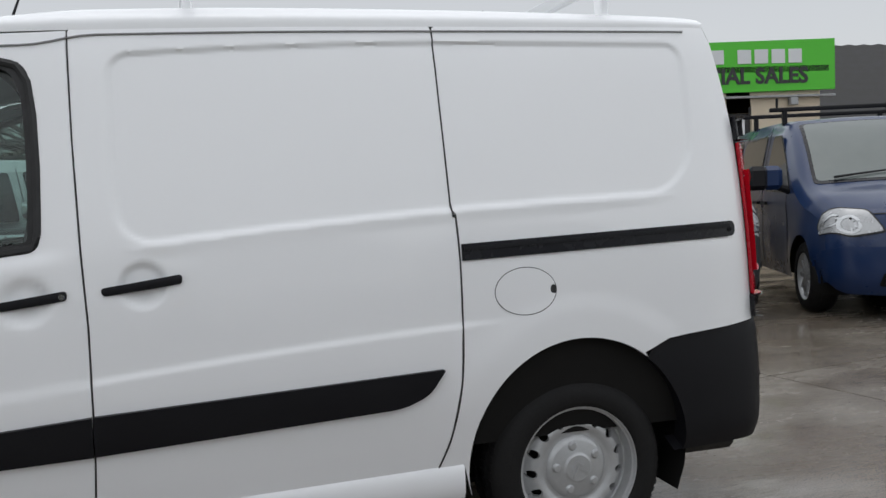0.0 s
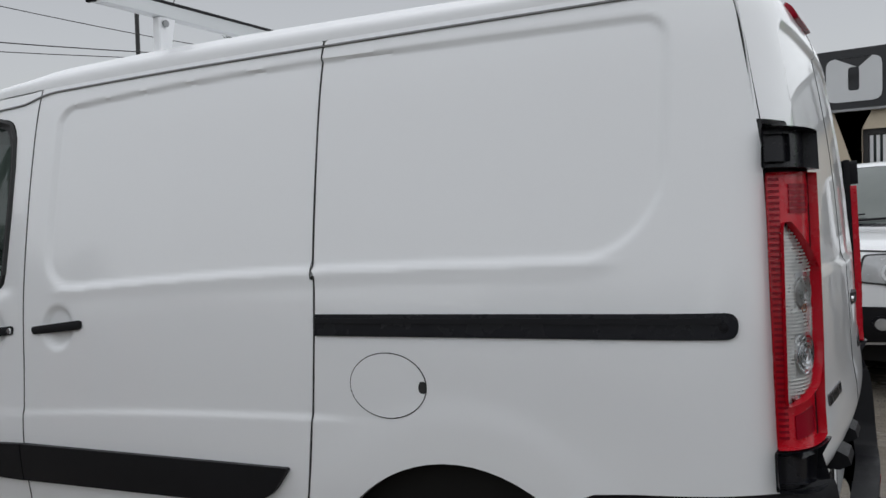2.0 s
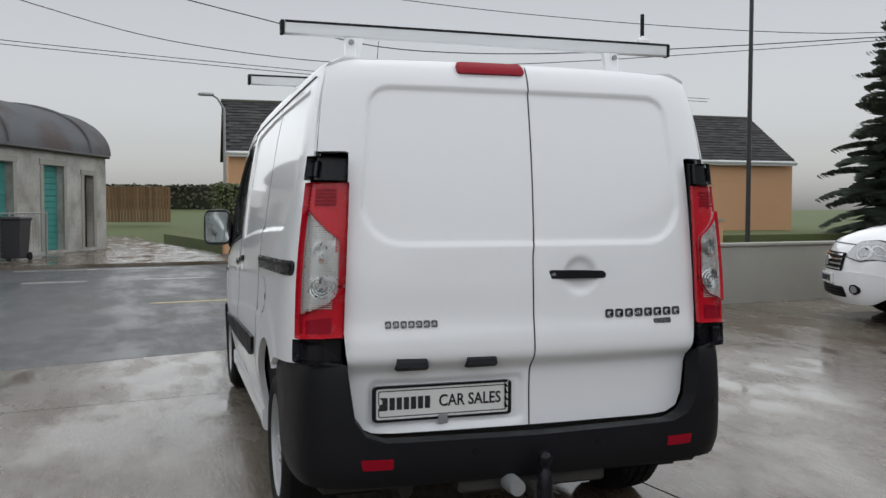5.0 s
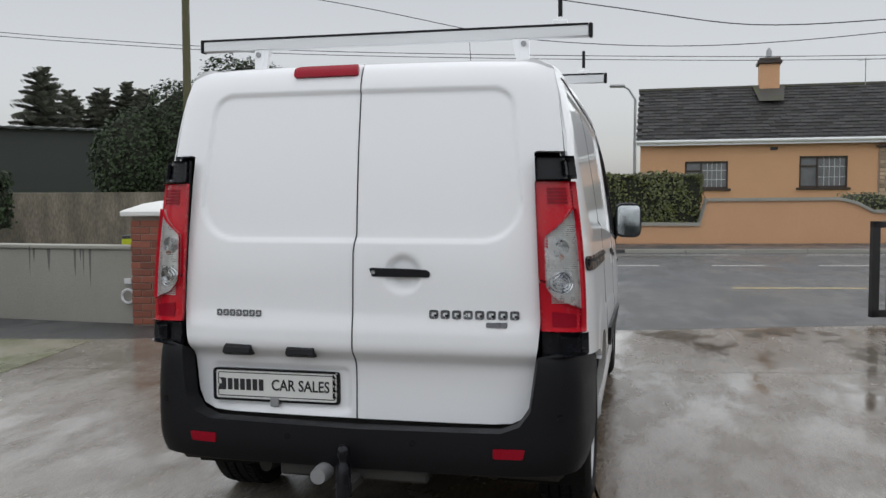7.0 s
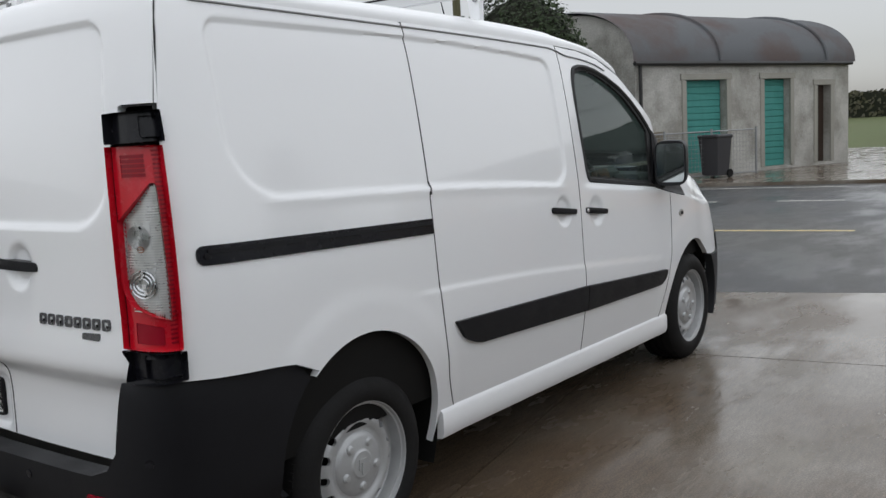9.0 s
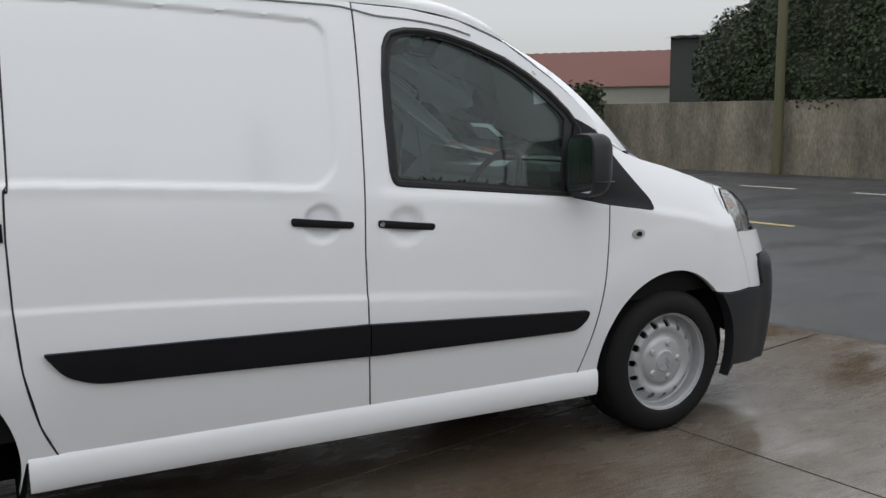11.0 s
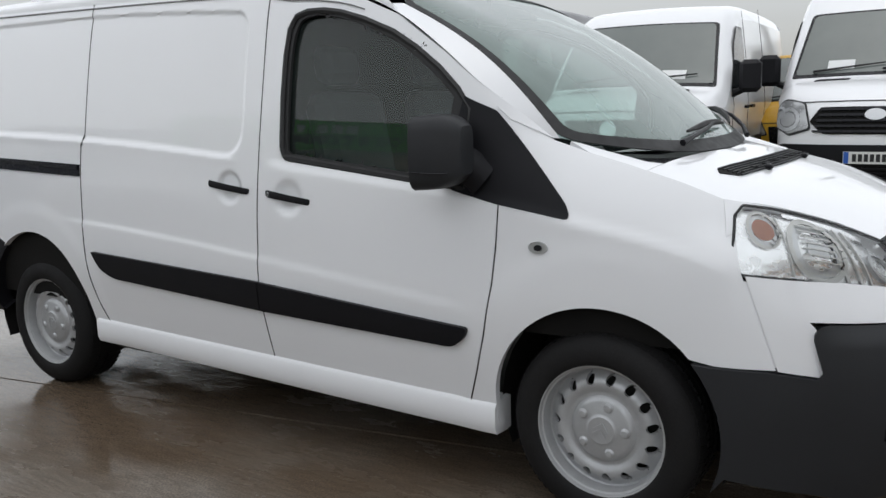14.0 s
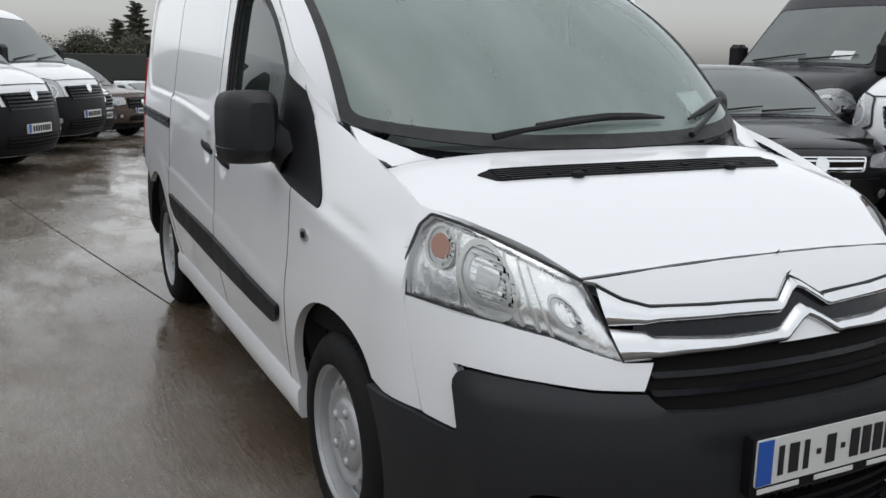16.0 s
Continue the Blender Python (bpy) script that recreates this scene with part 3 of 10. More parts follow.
FRAME_BROWN = material("dark_brown_window_frame", (0.035, 0.022, 0.016), 0.45, colour2=(0.05, 0.03, 0.02), scale=8)
WHITE_PVC = material("white_plastic", (0.74, 0.745, 0.75), 0.4, colour2=(0.66, 0.67, 0.68), scale=5)
ROOM_DARK = material("dim_room_with_net_curtain", (0.20, 0.205, 0.21), 0.25, colour2=(0.07, 0.075, 0.08), scale=3.5, rough2=0.1)
LIME = material("lime_marker", (0.55, 0.62, 0.02), 0.5, colour2=(0.48, 0.55, 0.02), scale=8)
BIN_GREY = material("dark_wheelie_bin_plastic", (0.035, 0.035, 0.04), 0.5, colour2=(0.05, 0.05, 0.055), scale=6)
CREAM_BROWN = material("brown_stained_wall", (0.27, 0.22, 0.16), 0.85, colour2=(0.17, 0.14, 0.10), scale=0.9, stretch=(1, 1, 0.4), mix=0.8, bump=0.004, bump_scale=30)
BADGE = material("dark_chrome_badge", (0.13, 0.13, 0.14), 0.22, metal=0.8, colour2=(0.07, 0.07, 0.075), scale=18, rough2=0.3)
REFLECTOR = material("bright_lamp_reflector", (0.95, 0.955, 0.96), 0.16, metal=0.9, colour2=(0.72, 0.73, 0.74), scale=16, rough2=0.34, coat=0.6, bump=0.004, bump_scale=22)

# ---------------------------------------------------------------- the white panel van: shape functions
# x runs forward from the rear axle, y to the van's left, z up; metres
VAN = pose(0, -0.02, 0)
side_base = curve_table([(0.22, 0.840), (0.35, 0.866), (0.5, 0.896), (0.62, 0.911), (0.72, 0.917), (0.85, 0.913), (1.05, 0.903), (1.2, 0.889), (1.4, 0.862), (1.6, 0.830), (1.75, 0.801), (1.85, 0.771), (1.92, 0.742)])
belt = curve_table([(-0.8, 1.275), (-0.3, 1.27), (0.45, 1.245), (1.04, 1.21), (1.57, 1.165), (2.1, 1.115), (2.65, 1.055), (2.89, 1.01), (3.16, 0.955), (3.44, 0.88), (3.6, 0.83)])
front_taper = curve_table([(2.2, 0.0), (2.5, 0.004), (2.8, 0.013), (3.0, 0.024), (3.2, 0.048), (3.4, 0.085), (3.5, 0.107), (3.65, 0.15)])
roof_edge = curve_table([(-0.75, 1.872), (-0.4, 1.868), (0.44, 1.856), (1.0, 1.845), (1.57, 1.826), (1.8, 1.815), (2.0, 1.780), (2.2, 1.700), (2.41, 1.560), (2.58, 1.425), (2.80, 1.262)])
recess_top = curve_table([(-0.5, 1.805), (0.45, 1.800), (1.0, 1.781), (1.47, 1.752)])
HUBS = {"rear": (0.0, 0.325), "front": (3.0, 0.325)}
HANDLES = ((1.40, 1.062), (1.72, 1.033))


def rounded_box_distance(px, pz, hx, hz, r):
    qx, qz = abs(px) - hx + r, abs(pz) - hz + r
    return math.hypot(max(qx, 0), max(qz, 0)) + min(max(qx, qz), 0) - r


def half_width(x, z):
    """The van's half width: stamped recess, belt line, flared arches, dished handle wells."""
    y = side_base(z)
    if x < -0.42:
        t = (-0.42 - x) / 0.30
        y -= 0.052 * t ** 3 + 0.004 * t
    if x > 2.2:
        y -= front_taper(x)
    zb = belt(x)
    if x > 2.4 and z > zb:
        d = z - zb
        y -= (0.20 * d + 0.9 * d * d) * smooth01(2.5, 2.95, x)
    if x < 1.6:
        zt = recess_top(x)
        cz, hz = (zb + zt) / 2, (zt - zb) / 2
        cx, hx = 0.497, 0.973
        px, pz = x - cx, z - cz
        r = 0.20 if pz < 0 and px < 0 else 0.12 if pz < 0 else 0.065
        d = rounded_box_distance(px, pz, hx, hz, r)
        lo = 0.012 if pz < -hz * 0.5 else 0.006
        y -= 0.010 * smooth01(0.005, -lo, d)
        if d > 0 and z < zb:
            y += 0.003 * smooth01(0.05, 0.0, d)
    else:
        y -= 0.010 * smooth01(-0.012, 0.022, z - zb) * smooth01(3.5, 3.2, x) * smooth01(1.56, 1.7, x)
    y += 0.005 * smooth01(0.006, -0.012, z - (zb - 0.375)) * smooth01(2.62, 2.4, x) * smooth01(0.2, 0.45, x) * smooth01(0.5, 0.62, z)
    for hx, hz in HUBS.values():
        d = math.hypot(x - hx, (z - hz - 0.055) * 0.96)
        if 0.3 < d < 0.56:
            y += 0.005 * smooth01(0.56, 0.475, d)
    for hx, hz in HANDLES:
        d = math.hypot(x - hx, z - hz)
        if d < 0.09:
            y -= 0.013 * smooth01(0.072, 0.050, d)
    return y


def side_point(s, out=0.0):
    return lambda x, z: (x, s * (half_width(x, z) + out), z)


rear_lean = curve_table([(0.3, -0.745), (0.5, -0.745), (0.60, -0.742), (0.70, -0.742), (0.755, -0.752), (0.80, -0.793), (0.86, -0.797), (0.95, -0.785), (1.1, -0.778), (1.25, -0.768), (1.5, -0.745), (1.7, -0.715), (1.82, -0.690), (1.875, -0.668), (1.905, -0.645), (1.925, -0.61), (1.945, -0.55)])


rear_edge = curve_table([(0.3, 0.84), (1.4, 0.84), (1.5, 0.825), (1.56, 0.812), (1.65, 0.796), (1.80, 0.770), (1.872, 0.753), (1.95, 0.738)])


def rear_x(y, z):
    a = min(1.0, abs(y) / 0.84)
    x = rear_lean(z) + 0.035 * a ** 2 + 0.050 * min(1.03, abs(y) / rear_edge(z)) ** 9
    cz, hz = (1.225 + 1.80) / 2, (1.80 - 1.225) / 2
    pz, py = z - cz, abs(y)
    d = rounded_box_distance(py, pz, 0.635 - 0.03 * (pz / hz), hz, 0.17 if pz < 0 else 0.07)
    x += 0.012 * smooth01(0.004, -0.007, d)
    if math.hypot(y + 0.20, z - 1.10) < 0.09:
        x += 0.018 * smooth01(0.078, 0.045, math.hypot(y + 0.20, z - 1.10))
    dp = rounded_box_distance(y - 0.323, z - 0.632, 0.30, 0.090, 0.03)
    x += 0.012 * smooth01(0.006, -0.010, dp)
    return x


roof_mid = curve_table([(-0.72, 1.895), (-0.62, 1.917), (-0.4, 1.93), (0.2, 1.94), (1.0, 1.937), (1.5, 1.92), (1.8, 1.895), (2.0, 1.862), (2.2, 1.775)])


def roof_point(x, q):
    """q from -1 (right gutter) over 0 (ridge) to 1 (left gutter)."""
    s, a = (1 if q >= 0 else -1), abs(q)
    ze = roof_edge(x)
    ye = half_width(x, ze)
    zm = roof_mid(x)
    t = a * math.pi / 2
    k = 0.62
    y = ye * (math.sin(t) ** k if t > 0 else 0)
    z = ze + (zm - ze) * max(0.0, math.cos(t)) ** 0.55
    z += 0.010 * smooth01(0.80, 0.66, a) * smooth01(0.50, 0.62, a) * smooth01(1.9, 1.5, x)
    return (x, s * y, z)


screen_foot = curve_table([(0.0, 3.135), (0.3, 3.115), (0.5, 3.06), (0.65, 2.97), (0.74, 2.88), (0.80, 2.80)])
screen_foot_z = curve_table([(0.0, 1.185), (0.3, 1.19), (0.5, 1.205), (0.65, 1.225), (0.74, 1.245), (0.80, 1.262)])
screen_top = curve_table([(0.0, 2.03), (0.3, 2.04), (0.5, 2.08), (0.65, 2.13), (0.735, 2.18)])
screen_top_z = curve_table([(0.0, 1.852), (0.3, 1.846), (0.5, 1.828), (0.65, 1.79), (0.735, 1.733)])


def screen_point(q, t):
    """The windscreen: q from -1 to 1 across, t from 0 at the foot to 1 at the roof."""
    s, a = (1 if q >= 0 else -1), abs(q)
    yf, yt = a * 0.785, a * 0.735
    x = screen_foot(yf) * (1 - t) + screen_top(yt) * t
    z = screen_foot_z(yf) * (1 - t) + screen_top_z(yt) * t
    bow = math.sin(math.pi * t)
    return (x + 0.030 * bow, s * (yf * (1 - t) + yt * t), z + 0.038 * bow)


bonnet_mid = curve_table([(2.75, 1.30), (3.05, 1.205), (3.15, 1.185), (3.3, 1.152), (3.5, 1.098), (3.7, 1.022), (3.82, 0.955), (3.90, 0.885)])


def bonnet_z(x, y):
    a = abs(y) / 0.8
    z = bonnet_mid(x) - 0.030 * a ** 2 - 0.045 * a ** 6
    z -= 0.10 * smooth01(3.4, 3.95, x) * a ** 2.2
    return z


# the nose, in plan: from the middle round to the front wheel
nose_x = curve_table([(0.0, 4.0), (0.25, 3.985), (0.45, 3.93), (0.6, 3.85), (0.72, 3.74), (0.80, 3.62), (0.845, 3.52), (0.872, 3.42), (0.885, 3.36)])
nose_lean = curve_table([(0.2, -0.045), (0.3, -0.015), (0.45, 0.01), (0.58, 0.012), (0.66, 0.0), (0.74, -0.02), (0.82, -0.055), (0.9, -0.10), (0.98, -0.17), (1.06, -0.26)])
nose_plan = [(0.0, 4.0), (0.12, 3.997), (0.25, 3.985), (0.38, 3.958), (0.48, 3.925), (0.57, 3.88), (0.65, 3.82), (0.72, 3.745), (0.77, 3.67), (0.81, 3.59), (0.84, 3.51), (0.862, 3.43), (0.875, 3.35), (0.882, 3.27)]
nose_len = [0.0]
for _a, _b in zip(nose_plan, nose_plan[1:]):
    nose_len.append(nose_len[-1] + math.hypot(_b[0] - _a[0], _b[1] - _a[1]))
nose_y_at = curve_table([(d, p[0]) for d, p in zip(nose_len, nose_plan)])
nose_x_at = curve_table([(d, p[1]) for d, p in zip(nose_len, nose_plan)])


def nose_point(d, z, out=0.0):
    """A point of the nose: d metres round from the middle (left positive), at height z."""
    s, a = (1 if d >= 0 else -1), abs(d)
    h = 0.01
    y, x = nose_y_at(a), nose_x_at(a)
    ty, tx = nose_y_at(a + h) - y, nose_x_at(a + h) - x
    k = math.hypot(ty, tx)
    ny, nx = -tx / k, ty / k
    o = nose_lean(z) * (0.04 + 0.96 * max(0.0, nx)) + out
    return (x + nx * o, s * (y + ny * o), z)


def lamp_point(s, q, z, out=0.0):
    """The tail lamp's face: q from 0 at the rear door to 1 on the flank."""
    z = 0.797 + (z - 0.772) * 0.944
    yi = 0.696 + (1.555 - z) * 0.048
    xi, xo = rear_lean(1.3) * 0.55 + rear_lean(z if z > 0.88 else 0.95) * 0.45 + 0.022, -0.670 - (1.555 - z) * 0.045
    yo = half_width(xo, z) - 0.004
    a = min(1.0, max(0.0, q)) * math.pi / 2
    over, under_q = max(0.0, q - 1), max(0.0, -q)
    y = yi + (yo - yi) * math.sin(a) ** 0.85 + out * math.sin(a) - under_q * 0.15
    x = xi + (xo - xi) * (1 - max(0.0, math.cos(a)) ** 0.85) - out * math.cos(a) + over * 0.15
    return (x, s * y, z)


bumper_plan = [(0.0, -0.840), (0.2, -0.839), (0.4, -0.836), (0.55, -0.830), (0.68, -0.815), (0.77, -0.792), (0.83, -0.756), (0.866, -0.706), (0.886, -0.63), (0.897, -0.53), (0.902, -0.42), (0.903, -0.33), (0.904, -0.20)]
bumper_len = [0.0]
for _a, _b in zip(bumper_plan, bumper_plan[1:]):
    bumper_len.append(bumper_len[-1] + math.hypot(_b[0] - _a[0], _b[1] - _a[1]))
bumper_y_at = curve_table([(d, p[0]) for d, p in zip(bumper_len, bumper_plan)])
bumper_x_at = curve_table([(d, p[1]) for d, p in zip(bumper_len, bumper_plan)])
bumper_lean = curve_table([(0.33, -0.035), (0.36, -0.018), (0.42, 0.0), (0.55, 0.004), (0.68, 0.0), (0.78, -0.010), (0.81, -0.022), (0.83, -0.04)])
bumper_d_of_x = curve_table(sorted((p[1], d) for d, p in zip(bumper_len, bumper_plan) if p[0] > 0.6))
bumper_d_of_y = curve_table([(p[0], d) for d, p in zip(bumper_len, bumper_plan)][:7])


def bumper_point(d, z, out=0.0):
    s, a = (1 if d >= 0 else -1), abs(d)
    h = 0.01
    y, x = bumper_y_at(a), bumper_x_at(a)
    ty, tx = bumper_y_at(a + h) - y, bumper_x_at(a + h) - x
    k = math.hypot(ty, tx)
    o = bumper_lean(z) + out
    return (x - ty / k * o, s * (y + tx / k * o), z)


def nose_d_of_y(y):
    lo, hi = 0.0, nose_len[-1]
    for _ in range(30):
        m = (lo + hi) / 2
        lo, hi = (m, hi) if nose_y_at(m) < y else (lo, m)
    return lo


def nose_d_of_x(x):
    lo, hi = 0.0, nose_len[-1]
    for _ in range(30):
        m = (lo + hi) / 2
        lo, hi = (m, hi) if nose_x_at(m) > x else (lo, m)
    return lo


def wing_point(s, out=0.0):
    """The front wing: the flank, easing into the nose's surface towards the bumper."""
    def at(x, z):
        y = half_width(x, z)
        w = smooth01(3.05, 3.44, x) * smooth01(1.03, 0.87, z)
        if w > 0:
            lo, hi = 0.3, nose_len[-1] - 0.011
            for _ in range(26):
                m = (lo + hi) / 2
                lo, hi = (m, hi) if nose_point(m, max(z, 0.5))[0] > x else (lo, m)
            y += (nose_point(lo, max(z, 0.5))[1] - y) * w
        return (x, s * (y + out), z)
    return at


HEAD = [Vector(p) for p in ((3.420, 0.836, 0.870), (3.876, 0.488, 0.776), (3.748, 0.530, 0.950), (3.370, 0.760, 1.079))]


def head_point(s, u, v, out=0.0):
    """The headlamp's face: u from the wing inwards, v upwards."""
    a, b, c, d = HEAD
    p = a * (1 - u) * (1 - v) + b * u * (1 - v) + c * u * v + d * (1 - u) * v
    n = Vector((0.66, 0.62, 0.42)).normalized()
    p = p + n * (0.045 * math.sin(math.pi * u) * (0.7 + 0.3 * math.sin(math.pi * v)) + 0.012 * math.sin(math.pi * v) + out)
    return (p.x, s * p.y, p.z)

# ---------------------------------------------------------------- the white panel van: parts
van = thing("panel_van", VAN, "white panel van with black bumpers parked on wet concrete", "van")


def arch_loop(hub, r, flat=0.0, n=26, a0=-20, a1=200):
    return [(hub[0] + r * math.cos(radians(a0 + (a1 - a0) * i / n)), hub[1] + 0.055 + r * 1.02 * math.sin(radians(a0 + (a1 - a0) * i / n))) for i in range(n + 1)]


GAP = 0.0030
# outlines in the plane of the side (x, z)
seam_back = [(0.515, 0.385), (0.468, 0.50), (0.432, 0.68), (0.420, 0.87), (0.418, 1.08), (0.424, 1.225), (0.436, 1.245), (0.447, 1.6), (0.452, 1.85)]
seam_mid = [(1.572, 0.365), (1.560, 0.55), (1.556, 0.70), (1.556, 0.95), (1.566, 1.17), (1.575, 1.5), (1.578, 1.822)]
seam_fore = [(2.512, 0.345), (2.555, 0.47), (2.592, 0.60), (2.628, 0.78), (2.643, 0.92), (2.650, 1.06), (2.655, 1.17), (2.62, 1.33)]


def shifted(line, d):
    return [(x + d, z) for x, z in line]


def top_line(x0, x1, n=14, drop=0.0):
    return [(x0 + (x1 - x0) * i / n, roof_edge(x0 + (x1 - x0) * i / n) - drop) for i in range(n + 1)]


quarter_rear = [(-0.703, 0.80), (-0.696, 1.0), (-0.686, 1.25), (-0.668, 1.5), (-0.642, 1.65), (-0.613, 1.80), (-0.590, 1.872)]
r_arch = [p for p in arch_loop(HUBS["rear"], 0.40) if p[0] > -0.24 or p[1] > 0.74]
quarter = (shifted(seam_back, -GAP) + top_line(0.44, -0.575) + quarter_rear[::-1]
           + [(-0.60, 0.790), (-0.42, 0.775), (-0.33, 0.765), (-0.235, 0.722)] + [p for p in arch_loop(HUBS["rear"], 0.405, a0=128, a1=-14)] + [(0.42, 0.385)])
slide_outline = shifted(seam_mid, -GAP) + top_line(1.572, 0.46)[0:] + shifted(seam_back, GAP)[::-1]
apillar = [(2.612, 1.368), (2.50, 1.462), (2.41, 1.532), (2.2, 1.672), (2.0, 1.752), (1.8, 1.787), (1.582, 1.800)]
fdoor_outline = shifted(seam_fore, -GAP) + apillar + shifted(seam_mid, GAP)[::-1][1:]
win_outer = spline_line([(1.672, 1.26), (1.668, 1.42), (1.675, 1.62), (1.70, 1.715), (1.77, 1.742), (1.88, 1.738), (2.01, 1.708), (2.19, 1.640), (2.33, 1.555), (2.455, 1.455), (2.53, 1.36)], 4)
window_hole = rounded(win_outer[0:1] + [(1.675, 1.175), (2.535, 1.085)], [0, 0.05, 0.02])[1:] + win_outer[::-1]
fender_outline = (shifted(seam_fore, GAP)[:7] + [(2.66, 1.17), (2.70, 1.262), (2.80, 1.250), (2.90, 1.222), (3.05, 1.182), (3.22, 1.13), (3.365, 1.075), (3.395, 0.98), (3.424, 0.875), (3.466, 0.77), (3.529, 0.603), (3.36, 0.600)]
                  + [p for p in arch_loop((3.0, 0.292), 0.385, a0=42, a1=192)] + [(2.60, 0.345)])

for s, side in ((1, "left"), (-1, "right")):
    fl = s > 0
    fn = side_point(s)
    part("rear_quarter_panel", Geo().patch(quarter, fn, 0.0095, thick=0.03, flip=fl), WHITE_PAINT, van, sharp=50)
    sd = part("sliding_door", Geo().patch(slide_outline, fn, 0.0095, thick=0.03, flip=fl), WHITE_PAINT, van, sharp=50)
    fd = part("front_door", Geo().patch(fdoor_outline, fn, 0.016, holes=[window_hole], thick=0.035, flip=fl), WHITE_PAINT, van, sharp=50)
    part("front_wing", Geo().patch(fender_outline, wing_point(s), 0.016, thick=0.03, flip=fl), WHITE_PAINT, van, sharp=50)
    # A-pillar and roof rail, from the wing to the roof
    rail_loop = apillar[::-1] + [(2.66, 1.325)] + [(2.80, 1.262), (2.58, 1.425), (2.41, 1.555), (2.2, 1.695), (2.0, 1.776), (1.8, 1.812), (1.578, 1.823)]
    part("a_pillar", Geo().patch(rail_loop, side_point(s), 0.02, thick=0.03, flip=fl), WHITE_PAINT, van, sharp=50)
    # handles
    for (hx, hz), dp in zip(HANDLES, (sd, fd)):
        y = half_width(hx, hz + 0.12)
        g = Geo()
        loop = rounded([(-0.112, -0.013), (0.112, -0.013), (0.118, 0.012), (-0.112, 0.016)], 0.012, 4)
        tilt = -0.11
        g.patch(loop, lambda u, v, hx=hx, hz=hz, y=y: (hx + u, s * (y + 0.024 - 0.5 * u * u - 10 * v * v), hz + v + u * tilt), 0.008, thick=0.03, flip=fl)
        part("door_handle", g, BLACK_TRIM, dp, "black plastic pull handle")
        if dp is fd:
            part("lock_cylinder", Geo().lathe([(0.0, 0.0), (0.009, 0.0), (0.010, -0.004)], 14, "y", (hx - 0.098, 0, hz + 0.011)).move(Matrix.Translation((0, s * (y + 0.023), 0)) @ Matrix.Diagonal((1, s, 1, 1))), CHROME, fd)
    # side rubbing strips
    strip_r = rounded([(0.488, 0.733), (1.5555, 0.691), (1.5555, 0.572), (0.63, 0.618), (0.545, 0.655)], [0.012, 0, 0, 0.06, 0.03], 4)
    strip_f = rounded([(1.5605, 0.690), (2.535, 0.622), (2.525, 0.590), (2.475, 0.545), (1.5605, 0.571)], [0, 0.015, 0.03, 0.04, 0], 4)
    for lp, dp in ((strip_r, sd), (strip_f, fd)):
        part("rubbing_strip", Geo().patch(lp, side_point(s, 0.016), 0.014, thick=0.02, flip=fl), BLACK_TRIM, dp, "black plastic rubbing strip")
    # door slide rail
    rail = rounded([(0.412, 1.133), (-0.63, 1.164), (-0.63, 1.109), (0.412, 1.078)], [0, 0.027, 0.027, 0], 6)
    rl = part("door_slide_rail", Geo().patch(rail, side_point(s, 0.006), 0.012, thick=0.012, flip=fl), GLOSS_BLACK, van, "black door slide rail with a rounded end")
    groove = rounded([(0.405, 1.124), (-0.60, 1.154), (-0.60, 1.141), (0.405, 1.111)], [0, 0.006, 0.006, 0], 3)
    part("rail_lip", Geo().patch(groove, side_point(s, 0.012), 0.02, thick=0.008, flip=fl), BLACK_TRIM, rl)
    part("rail_screw", Geo().lathe([(0, 0.004), (0.009, 0.003), (0.010, 0.0)], 12, "y").move(Matrix.Translation((-0.602, s * (half_width(-0.60, 1.13) + 0.006), 1.134)) @ Matrix.Diagonal((1, s, 1, 1))), BLACK_TRIM, rl)
    # sill
    g = Geo()
    xs = [0.425 + (2.615 - 0.425) * i / 30 for i in range(31)]
    prof = [(-0.06, 0.02), (0.0, 0.016), (0.012, 0.0), (0.012, -0.075), (0.0, -0.098), (-0.10, -0.105), (-0.10, 0.02)]
    verts, m = [], len(prof)
    for x in xs:
        zt = 0.395 - (x - 0.41) * 0.022
        y = half_width(x, zt)
        verts += [(x, s * (y + a), zt + b - 0.012) for a, b in prof]
    faces = [(i * m + k, i * m + (k + 1) % m, (i + 1) * m + (k + 1) % m, (i + 1) * m + k) for i in range(30) for k in range(m)]
    faces += [tuple(range(m))[::-1], tuple(30 * m + k for k in range(m))]
    g.add(verts, faces if s < 0 else [f[::-1] for f in faces])
    part("sill", g, WHITE_PAINT, van)
    # repeater lamp
    y = half_width(2.798, 0.918)
    g = Geo().patch(circle(2.798, 0.918, 0.034, 0.020, 20), side_point(s, 0.006), 0.01, thick=0.008, flip=fl)
    rep = part("side_repeater", g, CLEAR_LENS, van, "small clear oval indicator lamp")
    part("repeater_eye", Geo().patch(circle(2.800, 0.918, 0.014, 0.010, 12), side_point(s, 0.011), 0.01, thick=0.004, flip=fl), BLACK_TRIM, rep)
    # window glass and its black surround
    glass_ob = part("door_window", Geo().patch(window_hole, side_point(s, -0.024), 0.04, flip=fl), DOOR_GLASS, fd, "wet tinted side window")
    glass_ob.visible_shadow = False
    inner = [(1.705, 1.26), (1.702, 1.42), (1.708, 1.60), (1.735, 1.69), (1.79, 1.714), (1.88, 1.711), (2.00, 1.681), (2.17, 1.615), (2.30, 1.535), (2.42, 1.437), (2.455, 1.40)]
    inner_hole = rounded([(1.705, 1.24), (1.708, 1.203), (2.43, 1.128)], [0, 0.045, 0.015], 4)[1:] + spline_line(inner, 4)[::-1]
